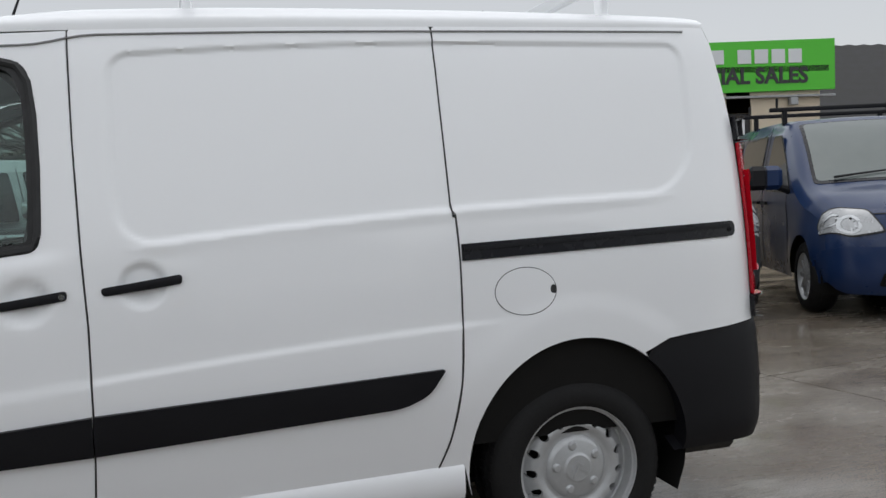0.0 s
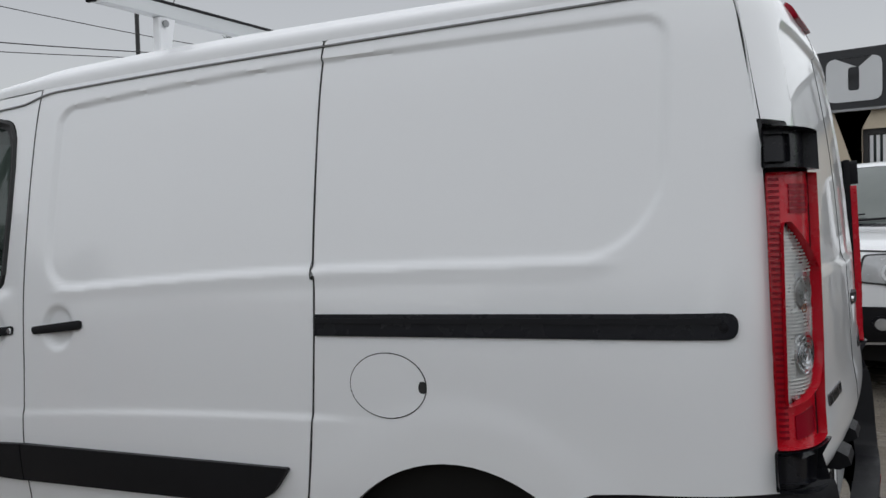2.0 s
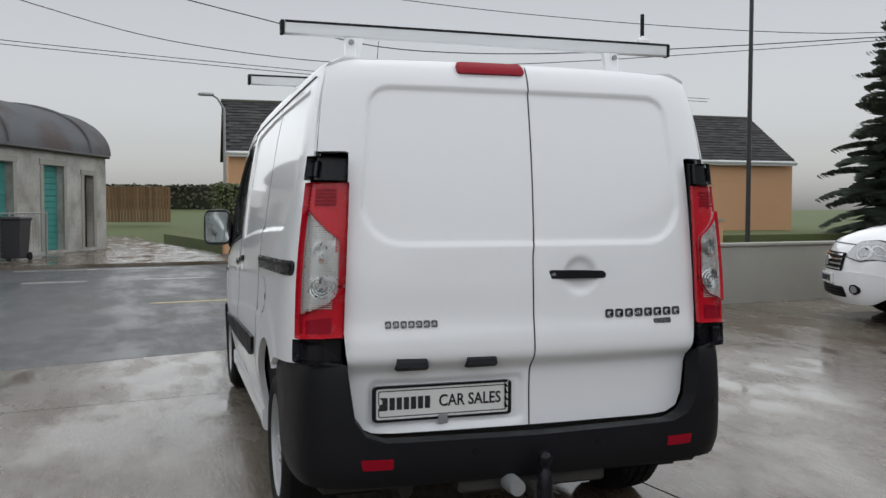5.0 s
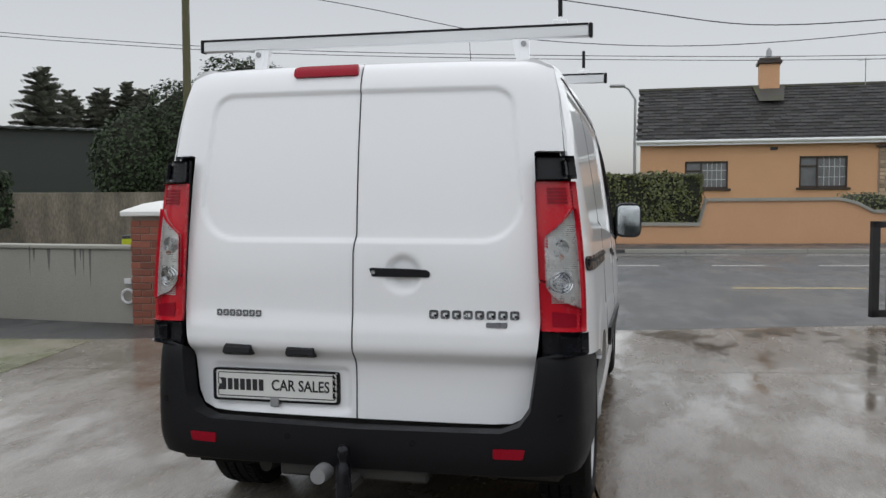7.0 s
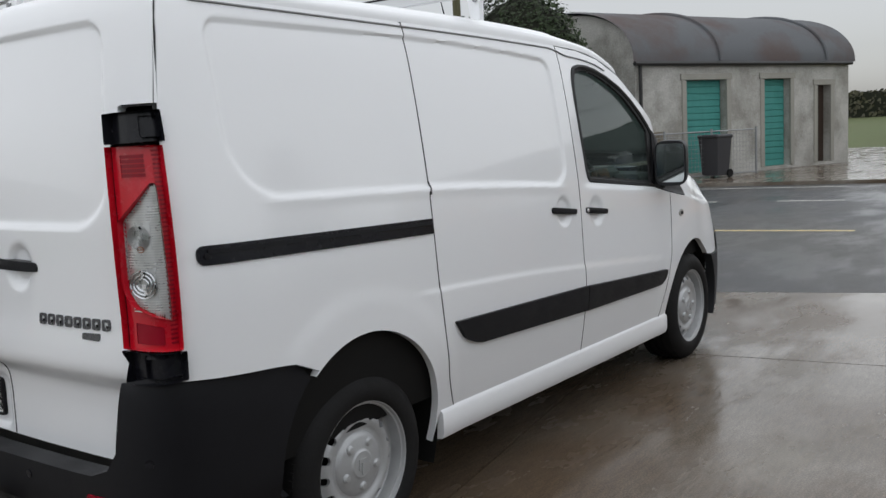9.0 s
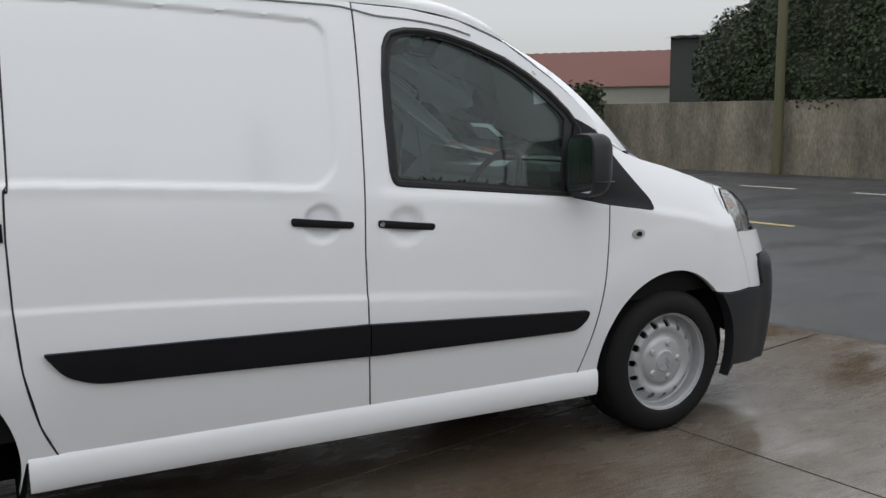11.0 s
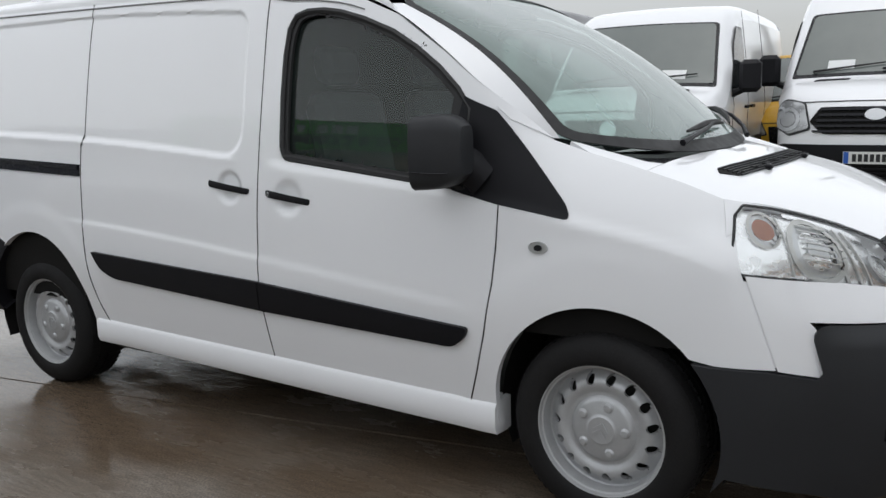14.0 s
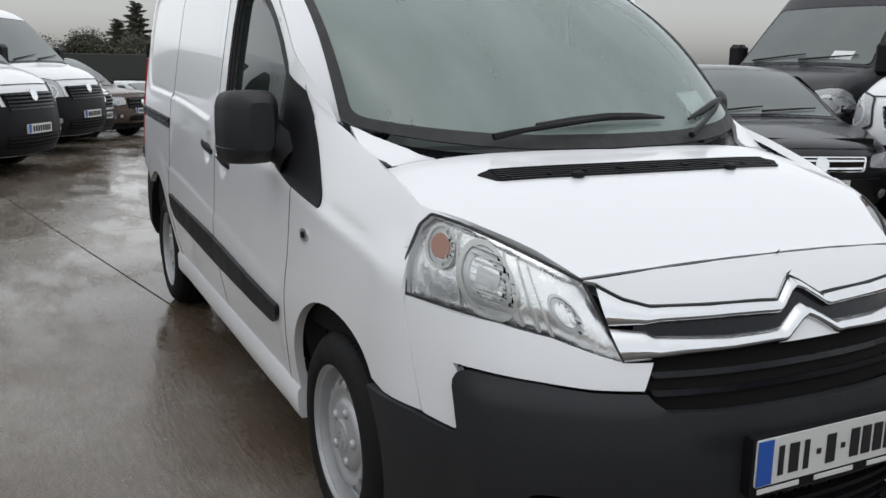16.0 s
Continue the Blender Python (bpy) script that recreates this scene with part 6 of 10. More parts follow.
for s in (1, -1):
    corner = [(2.85, 0.765), (2.92, 0.722), (3.01, 0.645), (3.10, 0.60), (3.072, 0.765), (2.95, 0.77)]
    part("scuttle_corner", Geo().patch(corner, lambda x, y: (x, s * y, bonnet_z(x, y) + 0.003 + 0.045 * smooth01(3.06, 2.82, x)), 0.03, thick=0.02, flip=s < 0), WHITE_PAINT, bonnet)
# wipers
def wiper(pts, blade):
    w = part("wiper", Geo().tube(pts, [0.012, 0.009, 0.008, 0.006], 6), BLACK_TRIM, van, "black windscreen wiper")
    part("wiper_blade", Geo().tube(blade, [0.004, 0.010, 0.011, 0.010, 0.004], 6, squash=1.3), SEAL, w)


def on_screen(q, t, up=0.02):
    p = Vector(screen_point(q, t))
    return tuple(p + Vector((0.6, 0, 0.8)) * up)


wiper([on_screen(-0.52, 0.01, 0.03), on_screen(-0.40, 0.03, 0.04), on_screen(-0.1, 0.065, 0.04), on_screen(0.10, 0.09, 0.03)], [on_screen(-0.30, 0.075, 0.016), on_screen(-0.12, 0.085, 0.022), on_screen(0.05, 0.095, 0.024), on_screen(0.22, 0.095, 0.022), on_screen(0.36, 0.09, 0.016)])
wiper([on_screen(0.42, 0.005, 0.03), on_screen(0.52, 0.03, 0.04), on_screen(0.68, 0.07, 0.04), on_screen(0.80, 0.10, 0.03)], [on_screen(0.50, 0.075, 0.016), on_screen(0.62, 0.09, 0.022), on_screen(0.74, 0.105, 0.024), on_screen(0.84, 0.11, 0.022), on_screen(0.92, 0.11, 0.016)])
# mirrors
for s in (1, -1):
    g = Geo()
    n, m = 14, 20
    verts = []
    for i in range(n + 1):
        t = i / n
        x = 2.425 + 0.150 * t
        k = 1.0 - 0.55 * max(0, (t - 0.35) / 0.65) ** 2.2
        cy, cz = 0.992 - 0.03 * t, 1.222 + 0.01 * t
        hy, hz = 0.090 * k, 0.122 * (0.35 + 0.65 * k)
        for j in range(m):
            a = 2 * math.pi * j / m
            ca, sa = math.cos(a), math.sin(a)
            verts.append((x, s * (cy + hy * math.copysign(abs(ca) ** 0.45, ca)), cz + hz * math.copysign(abs(sa) ** 0.45, sa)))
    faces = [(i * m + j, i * m + (j + 1) % m, (i + 1) * m + (j + 1) % m, (i + 1) * m + j) for i in range(n) for j in range(m)]
    faces += [tuple(range(m))[::-1], tuple(n * m + j for j in range(m))]
    g.add(verts, faces if s > 0 else [f[::-1] for f in faces])
    mr = part("door_mirror", g, LIT_TRIM, van, "large black plastic door mirror")
    part("mirror_glass", Geo().patch(rounded([(0.915, 1.12), (1.07, 1.12), (1.07, 1.328), (0.915, 1.328)], 0.03, 4), lambda y, z: (2.4235, s * y, z), 0.05, thick=0.003, flip=s > 0), MIRROR, mr)
    g = Geo().tube([(2.50, s * 0.93, 1.20), (2.55, s * 0.88, 1.16), (2.58, s * 0.86, 1.13)], [0.05, 0.045, 0.05], 10, squash=1.4)
    part("mirror_arm", g, BLACK_TRIM, mr)
    part("mirror_seam", Geo().tube([(2.43, s * 1.083, 1.165), (2.50, s * 1.076, 1.162), (2.55, s * 1.045, 1.160)], 0.0025, 5), GLOSS_BLACK, mr)

# ---- inside the cab
part("dashboard", Geo().box(2.55, 2.98, -0.76, 0.76, 0.80, 1.10, 0.05).box(2.62, 3.06, -0.72, 0.72, 1.06, 1.155, 0.03).box(2.56, 2.75, -0.55, -0.18, 1.08, 1.20, 0.03), DASH, van, "grey plastic dashboard")
wheel_geo = Geo()
ring = [(2.40 + 0.10 * math.sin(a), -0.36 + 0.185 * math.cos(a), 1.10 + 0.155 * math.sin(a)) for a in [2 * math.pi * i / 24 for i in range(25)]]
wheel_geo.tube(ring, 0.016, 8, caps=False).tube([(2.42, -0.53, 1.10), (2.44, -0.36, 1.08), (2.42, -0.19, 1.10)], 0.018, 6).tube([(2.44, -0.36, 1.08), (2.60, -0.36, 0.98)], 0.05, 8)
part("steering_wheel", wheel_geo, BLACK_TRIM, van, "black steering wheel")
for y in (-0.42, 0.28, 0.60):
    seat = Geo().box(1.72, 2.15, y - 0.22, y + 0.22, 0.70, 0.86, 0.05)
    m = Matrix.Translation((1.74, y, 0.84)) @ Matrix.Rotation(radians(-12), 4, "Y")
    seat.box(-0.07, 0.07, -0.22, 0.22, 0.0, 0.60, 0.05, m)
    st = part("seat", seat, FABRIC, van, "dark grey cloth seat")
    part("headrest", Geo().box(-0.05, 0.05, -0.12, 0.12, 0.64, 0.80, 0.035, m), FABRIC, st)
part("tax_disc", Geo().patch(rounded([(0.60, 0.10), (0.78, 0.10), (0.78, 0.20), (0.60, 0.20)], 0.01, 2), lambda q, t: tuple(Vector(screen_point(q, t)) - Vector((0.012, 0, 0.006))), 0.05), PAPER, van, "white paper notice behind the windscreen")
part("dash_paper", Geo().patch([(0.02, 0), (0.32, 0), (0.32, 0.22), (0.02, 0.22)], lambda y, v: (2.66 + v, y, 1.162 + 0.05 * v), 0.1), PAPER, van)
part("cab_mirror", Geo().box(2.10, 2.13, -0.12, 0.12, 1.70, 1.76, 0.01).tube([(2.11, 0, 1.75), (2.10, 0, 1.83)], 0.008, 6), BLACK_TRIM, van)

# ---------------------------------------------------------------- ground, yard and road
ACROSS = Vector((0.985, 0.172, 0)).normalized()      # from the yard out over the road
ALONG = Vector((0.172, -0.985, 0)).normalized()      # along the road, to the right when one faces it
ROAD_M = Matrix(((ALONG.x, ACROSS.x, 0, 5.15), (ALONG.y, ACROSS.y, 0, 0), (0, 0, 1, 0), (0, 0, 0, 1)))   # local x along the road, y across it


def rf(u, v, z=0.0):
    return tuple(ROAD_M @ Vector((u, v, z)))


def plate_of(loop, z0, z1, c=0.0):
    """A flat slab over a loop of (u, v), in the road's frame."""
    return Geo().prism(loop, lambda u, v: rf(u, v, z0), lambda u, v: rf(u, v, z1))


def yard_drop(x):
    """The yard falls away towards its low end."""
    return -0.06 * min(46.0, max(0.0, -11.5 - x))


def fall(ob):
    for o in [ob] + list(ob.children):
        for w in o.data.vertices:
            w.co.z += yard_drop(w.co.x)


gx = [-2500, -400, -120, -57.5, -40, -25, -11.5, 0, 40, 200, 2500]
gy = [-2500, -200, -40, 0, 40, 200, 2500]
solid("ground", Geo().add([(x, y, -0.25 + yard_drop(x)) for x in gx for y in gy], [(i * 7 + j, (i + 1) * 7 + j, (i + 1) * 7 + j + 1, i * 7 + j + 1) for i in range(10) for j in range(6)]), GRASS_GROUND, None, "grass and earth ground reaching the horizon", "ground", "", "structure")
DRAIN = [(-14.0, -2.05), (-3.4, -0.51), (3.84, 0.58), (9.0, 1.3)]


def drain_v(u):
    return -0.06 + 0.148 * u if -4 < u < 8 else (-0.06 + 0.148 * max(-4, min(8, u)))


# road surface with its painted lines
road_loop = [(-160, -0.6), (-4.0, -0.68), (7.0, 0.95), (160, 0.95), (160, 13.2), (-160, 13.2)]
road = solid("road", plate_of(road_loop, -0.24, -0.012), ASPHALT, None, "wet dark asphalt road with painted lines", "road", "", "structure")


def dashes(name, v, w, length, gap, start, count, mat, z=-0.008):
    for i in range(count):
        u = start + i * (length + gap)
        part(name, plate_of([(u, v), (u + length, v), (u + length, v + w), (u, v + w)], -0.02, z), mat, road)


dashes("yellow_edge_dash", 4.42, 0.10, 2.0, 2.1, -62.3, 30, YELLOW_ROAD)
dashes("white_centre_dash", 8.90, 0.10, 1.1, 1.05, -60.4, 56, ROAD_PAINT)
dashes("white_far_dash", 12.25, 0.09, 3.2, 1.6, -60.0, 26, ROAD_PAINT)
# far footpath, kerb and verge
solid("far_footpath", plate_of([(-160, 13.2), (160, 13.2), (160, 16.2), (-160, 16.2)], -0.24, 0.06), ASPHALT, None, "wet dark footpath beyond the road", "footpath", "", "structure")
kerb = thing("far_kerb", None, "grey concrete kerb along the far footpath", "kerb", "", "structure")
for i in range(60):
    u = -45 + i * 1.5
    if not -6.5 < u < 2.5:
        part("kerbstone", plate_of([(u + 0.006, 13.08), (u + 1.494, 13.08), (u + 1.494, 13.2), (u + 0.006, 13.2)], -0.2, 0.075), RENDER_WALL, kerb)
# side lane between shed and house
solid("side_lane", plate_of([(-6.3, 13.0), (2.4, 13.0), (3.0, 17.0), (2.6, 27.0), (5.0, 55.0), (-1.0, 55.0), (-3.5, 30.0), (-6.5, 19.0)], -0.22, 0.068), CONCRETE, None, "wet rutted lane with puddles", "lane", "", "structure")
# yard: concrete bays with recessed joints
yard = solid("yard_floor", plate_of([(-30, -58), (17, -58), (17, 0.9), (7.0, 0.95), (-4.0, -0.68), (-30, -0.68)], -0.22, -0.02), JOINT, None, "wet brushed concrete yard cast in bays", "yard", "", "structure")
us = [-30, -22, -17.6, -13.2, -8.8, -4.36, 0.03, 4.4, 8.8, 13.2, 17]
vs = [-58, -53, -48, -42, -36, -30, -24, -18.6, -13.2, -7.7, -2.2]
for a, b in zip(us, us[1:]):
    for c, d in zip(vs, vs[1:]):
        loop = [(a + 0.007, c + 0.006), (b - 0.007, c + 0.006), (b - 0.007, d - 0.006), (a + 0.007, d - 0.006)]
        part("concrete_bay", plate_of(loop, -0.15, 0.0), MOSSY if a < -4.5 and a > -20 and c > -8 else CONCRETE, yard)
    da, db = min(0.9, max(-0.66, drain_v(a))), min(0.9, max(-0.66, drain_v(b)))
    part("concrete_bay", plate_of([(a + 0.007, -2.194), (b - 0.007, -2.194), (b - 0.007, db - 0.06), (a + 0.007, da - 0.06)], -0.15, 0.0), MOSSY if -20 < a < -4.5 else CONCRETE, yard)
fall(yard)
# drainage channel across the gateway
drain = thing("drain_channel", None, "dark cast-iron drainage channel across the gateway", "drain", "", "structure")
for i in range(22):
    u0 = -4.0 + i * 0.55
    u1 = u0 + 0.545
    part("grating", plate_of([(u0, drain_v(u0) - 0.05), (u1, drain_v(u1) - 0.05), (u1, drain_v(u1) + 0.05), (u0, drain_v(u0) + 0.05)], -0.1, -0.008), IRON, drain)

# ---------------------------------------------------------------- boundary: brick gate pillars, rendered walls, gate
BRICK_MESH = [Geo().box(-l / 2, l / 2, -0.05, 0.05, -0.0335, 0.0335, 0.004).mesh("brick", BRICK) for l in (0.213, 0.103)]


def gate_pillar(x, y, turn, w=0.62, h=1.20):
    p = thing("gate_pillar", pose(x, y, 0, 0, 0, turn), "red brick gate pillar with a white painted cap", "pillar", "gate pillars", "structure")
    part("pillar_core", Geo().box(-w / 2 + 0.012, w / 2 - 0.012, -w / 2 + 0.012, w / 2 - 0.012, -0.1, h, 0.0), MORTAR, p)
    rows = int(h / 0.077)
    for r in range(rows):
        z = 0.04 + r * 0.077
        for k in range(4):
            m = Matrix.Rotation(k * math.pi / 2, 4, "Z")
            spots = [(-0.2, 0), (0.025, 0), (0.245, 0)] if r % 2 else [(-0.255, 1), (-0.09, 0), (0.135, 0)]
            for sx, kind in spots:
                o = new("brick", BRICK_MESH[1 if kind else 0])
                if r % 2 and sx > 0.2:
                    o.data = BRICK_MESH[1]
                o.parent = p
                o.matrix_basis = m @ Matrix.Translation((sx + 0.003 * ((r * 7 + k * 3) % 5 - 2) / 2, -w / 2 + 0.05, z))
    c = w / 2 + 0.075
    cap = Geo()
    rings = [(c, h), (c + 0.006, h + 0.012), (c + 0.006, h + 0.05), (c - 0.02, h + 0.066), (0.20, h + 0.135), (0.06, h + 0.165), (0.0, h + 0.17)]
    for a, z in rings:
        cap.v += [(-a, -a, z), (a, -a, z), (a, a, z), (-a, a, z)]
    for i in range(len(rings) - 1):
        cap.f += [(i * 4 + k, i * 4 + (k + 1) % 4, i * 4 + 4 + (k + 1) % 4, i * 4 + 4 + k) for k in range(4)]
    cap.f.append((3, 2, 1, 0))
    part("pillar_cap", cap, CAP_WHITE, p, "white painted concrete cap", sharp=25)
    return p


gate_pillar(5.02, 4.12, 12)
gate_pillar(6.72, -4.42, 12)
gate_pillar(5.35, 12.9, 12, 0.55, 1.08)


def wall_run(name, a, b, h, t, mat, label, cap=None, z0=-0.1, drips=0):
    a, b = Vector((*a, 0)), Vector((*b, 0))
    d = (b - a).normalized()
    nrm = Vector((-d.y, d.x, 0)) * t / 2
    L = (b - a).length
    w = thing(name, None, label, "wall", "", "structure")
    m = Matrix(((d.x, nrm.normalized().x, 0, a.x), (d.y, nrm.normalized().y, 0, a.y), (0, 0, 1, 0), (0, 0, 0, 1)))
    part("wall_body", Geo().box(0, L, -t / 2, t / 2, z0, h, 0.008, m), mat, w)
    if cap:
        n = max(1, int(L / 1.2))
        for i in range(n):
            part("coping", Geo().box(i * L / n + 0.003, (i + 1) * L / n - 0.003, -t / 2 - 0.03, t / 2 + 0.03, h, h + 0.045, 0.008, m), cap, w)
    rnd = random.Random(7)
    for i in range(drips):
        x = rnd.uniform(0.2, L - 0.2)
        l = rnd.uniform(0.12, 0.5)
        ww = rnd.uniform(0.012, 0.03)
        for sy in (-1, 1):
            pts = [(x - ww, h), (x + ww, h), (x + ww * 0.5, h - l * 0.7), (x, h - l), (x - ww * 0.4, h - l * 0.6)]
            g = Geo().add([m @ Vector((p, sy * (t / 2 + 0.0015), z)) for p, z in pts], [(0, 1, 2, 3, 4)])
            part("damp_streak", g, STREAK, w)
    return w


STREAK = material("dark_damp_streak", (0.11, 0.11, 0.10), 0.6, colour2=(0.16, 0.155, 0.145), scale=8)
wall_run("yard_wall", (4.93, 4.44), (5.33, 12.6), 0.82, 0.20, RENDER_WALL, "grey rendered yard wall with damp streaks", RENDER_WALL, drips=26)
wall_run("yard_wall", (5.37, 13.2), (5.75, 40.0), 0.80, 0.20, RENDER_WALL, "grey rendered yard wall with damp streaks", RENDER_WALL, drips=10)
wall_run("yard_wall", (6.80, -4.75), (8.6, -16.0), 0.82, 0.20, RENDER_WALL, "grey rendered yard wall with damp streaks", RENDER_WALL)
# hanging post on the left pillar
solid("gate_post", Geo().box(4.60, 4.67, 3.83, 3.90, 0.0, 1.16, 0.006).box(4.655, 4.70, 3.845, 3.885, 0.03, 1.14, 0.004), IRON, None, "black steel gate post beside the brick pillar", "gate post")
solid("wall_hook", Geo().tube([(4.80 + 0.0 * a, 4.50 + 0.075 * math.cos(a), 0.30 + 0.075 * math.sin(a)) for a in [2 * math.pi * i / 16 for i in range(17)]], 0.014, 6, caps=False).box(4.79, 4.83, 4.45, 4.54, 0.44, 0.50, 0.004), WHITE_PVC, None, "white hose ring on the wall", "hook")
# sliding gate, open, black steel
gate = thing("metal_gate", pose(6.27, -3.52, 0, 0, 0, -70), "black painted steel gate standing open", "gate")
GL = 2.6
part("gate_frame", Geo().box(0, GL, -0.03, 0.03, 0.08, 0.16, 0.004).box(0, GL, -0.03, 0.03, 1.05, 1.12, 0.004).box(0, 0.09, -0.03, 0.03, 0.08, 1.12, 0.004).box(GL - 0.09, GL, -0.03, 0.03, 0.08, 1.12, 0.004), IRON, gate)
for i in range(16):
    x = 0.20 + i * 0.15
    part("gate_bar", Geo().box(x - 0.011, x + 0.011, -0.011, 0.011, 0.14, 1.22, 0.002).lathe([(0.0, 1.29), (0.018, 1.235), (0.0, 1.21)], 6, "z", (x, 0, 0)), IRON, gate)
solid("gate_post", Geo().box(6.44, 6.58, -4.05, -3.92, 0, 1.24, 0.01), IRON, None, "black steel gate post beside the brick pillar", "gate post")


def marker_post(x, y, h=0.75):
    p = thing("marker_post", pose(x, y, 0), "black roadside bollard with a lime band", "bollard", "marker posts")
    part("post", Geo().lathe([(0.0, h), (0.05, h - 0.01), (0.055, h - 0.03), (0.055, -0.1)], 12, "z"), IRON, p)
    part("band", Geo().lathe([(0.058, h - 0.05), (0.058, h - 0.22)], 12, "z"), LIME, p)


for u, v in ((6.2, 4.6), (-4.9, 1.4), (-10.5, 1.6), (-16, 1.6), (6.9, 3.9)):
    x, y, _ = rf(u, v)
    marker_post(x, y, 0.95)

# ---------------------------------------------------------------- buildings
def rgeo(g):
    return g.move(ROAD_M)


def rpart(name, g, mat, parent, label="", sharp=38):
    return part(name, rgeo(g), mat, parent, label, sharp)


def wall_with_holes(u0, u1, z0, z1, v, t, holes, step=2.0):
    """A wall in the plane v = const of the road's frame, t thick, with real openings; each opening lies in a bay of its own."""
    g = Geo()
    spans = sorted((min(p[0] for p in h), max(p[0] for p in h), h) for h in holes)
    cuts = [u0] + [(a[1] + b[0]) / 2 for a, b in zip(spans, spans[1:])] + [u1]
    for (a, b), (_, _, h) in zip(zip(cuts, cuts[1:]), spans):
        lo, hi = min(p[1] for p in h), max(p[1] for p in h)
        left, right = min(p[0] for p in h), max(p[0] for p in h)
        for q in ([(a, z0), (left, z0), (left, z1), (a, z1)], [(right, z0), (b, z0), (b, z1), (right, z1)], [(left, z0), (right, z0), (right, lo), (left, lo)]):
            if q[2][1] - q[0][1] > 0.01:
                g.add([(x, v, z) for x, z in q], [(0, 1, 2, 3)])
        top = [p for p in h if p[1] > (lo + hi) / 2]
        top = sorted(top, key=lambda p: p[0])
        for p, q in zip(top, top[1:]):
            g.add([(p[0], v, p[1]), (q[0], v, q[1]), (q[0], v, z1), (p[0], v, z1)], [(0, 1, 2, 3)])
        n = len(h)
        g.add([(x, v, z) for x, z in h] + [(x, v + t, z) for x, z in h], [(i, (i + 1) % n, n + (i + 1) % n, n + i) for i in range(n)])
    seen, index = {}, []
    for p in g.v:
        index.append(seen.setdefault(tuple(round(c, 4) for c in p), len(seen)))
    g.v, g.f = list(seen), [tuple(index[i] for i in f) for f in g.f]
    return g


def bungalow_window(parent, u0, u1, z0, z1, v):
    w = hpart("window", Geo().box(u0 - 0.06, u1 + 0.06, v + 0.14, v + 0.17, z0 - 0.05, z1 + 0.05), ROOM_DARK, parent, "brown-framed window with a net curtain")
    f = Geo()
    for a, b, c, d in ((u0, u1, z0, z0 + 0.07), (u0, u1, z1 - 0.07, z1), (u0, u0 + 0.07, z0, z1), (u1 - 0.07, u1, z0, z1), (u0 + (u1 - u0) * 0.36, u0 + (u1 - u0) * 0.36 + 0.07, z0, z1), (u0, u0 + (u1 - u0) * 0.36, z1 - 0.42, z1 - 0.35)):
        f.box(a, b, v + 0.05, v + 0.12, c, d, 0.008)
    hpart("window_frame", f, FRAME_BROWN, w)
    lead = Geo()
    x0 = u0 + (u1 - u0) * 0.36 + 0.1
    for k in range(1, 5):
        x = x0 + (u1 - 0.07 - x0) * k / 5
        lead.box(x - 0.008, x + 0.008, v + 0.12, v + 0.135, z0 + 0.07, z1 - 0.07)
    for k in range(1, 3):
        z = z0 + (z1 - z0) * k / 3
        lead.box(x0, u1 - 0.07, v + 0.12, v + 0.135, z - 0.008, z + 0.008)
    hpart("window_bars", lead, WHITE_PVC, w)
    hpart("window_sill", Geo().box(u0 - 0.12, u1 + 0.12, v - 0.08, v + 0.14, z0 - 0.09, z0, 0.012), FRAME_BROWN, w)


HV, HZ = 26.8, 3.62
HOUSE_M = ROAD_M @ Matrix.Translation((5.72, 26.8, 0)) @ Matrix.Rotation(radians(-11.5), 4, "Z") @ Matrix.Diagonal((0.935, 1, 1, 1)) @ Matrix.Translation((-5.72, -26.8, 0))


def hpart(name, g, mat, parent, label="", sharp=38):
    return part(name, g.move(HOUSE_M), mat, parent, label, sharp)


house = thing("bungalow", None, "peach rendered bungalow with a dark slate roof", "house")
HU0, HU1, HD = 5.72, 34.0, 7.0
wins = [(7.58, 9.34, 1.72, 2.80), (12.15, 14.0, 1.74, 2.95), (18.75, 20.75, 1.84, 3.10), (25.0, 27.0, 1.84, 3.05)]
door_hole = [(15.95, 0.5), (17.6, 0.5), (17.6, 2.35)] + [(16.775 + 0.825 * math.cos(radians(a)), 2.35 + 0.6 * math.sin(radians(a))) for a in range(15, 180, 15)] + [(15.95, 2.35)]
hpart("front_wall", wall_with_holes(HU0, HU1, -0.2, HZ + 0.1, HV, 0.3, [[(a, c), (b, c), (b, d), (a, d)] for a, b, c, d in wins] + [door_hole]), PEACH_WALL, house)
gable = Geo()
for u in (HU0, HU1):
    gable.add([(u, HV, -0.2), (u, HV + HD, -0.2), (u, HV + HD, HZ), (u, HV + HD / 2, HZ + 2.45), (u, HV, HZ)], [(0, 1, 2, 3, 4)])
gable.add([(HU0, HV + HD, -0.2), (HU1, HV + HD, -0.2), (HU1, HV + HD, HZ), (HU0, HV + HD, HZ)], [(0, 1, 2, 3)])
hpart("gable_wall", gable, PEACH_WALL, house)
for a, b, c, d in wins:
    bungalow_window(house, a, b, c, d, HV)
hpart("front_door", Geo().box(16.0, 17.6, HV + 0.9, HV + 0.96, 0.5, 3.0, 0.01), FRAME_BROWN, house, "dark front door deep in an arched porch")
hpart("porch_lining", Geo().box(15.9, 15.95, HV + 0.1, HV + 0.95, 0.5, 3.0).box(17.6, 17.65, HV + 0.1, HV + 0.95, 0.5, 3.0).box(15.9, 17.65, HV + 0.1, HV + 0.95, 2.95, 3.0), PEACH_WALL, house)
surround = hpart("porch_surround", Geo().patch([(15.15, 0.6), (18.3, 0.6), (18.3, 3.25), (15.15, 3.25)], lambda u, z: (u, HV - 0.05, z), 0.6, holes=[door_hole], thick=0.05), MORTAR, house)
sr = random.Random(3)
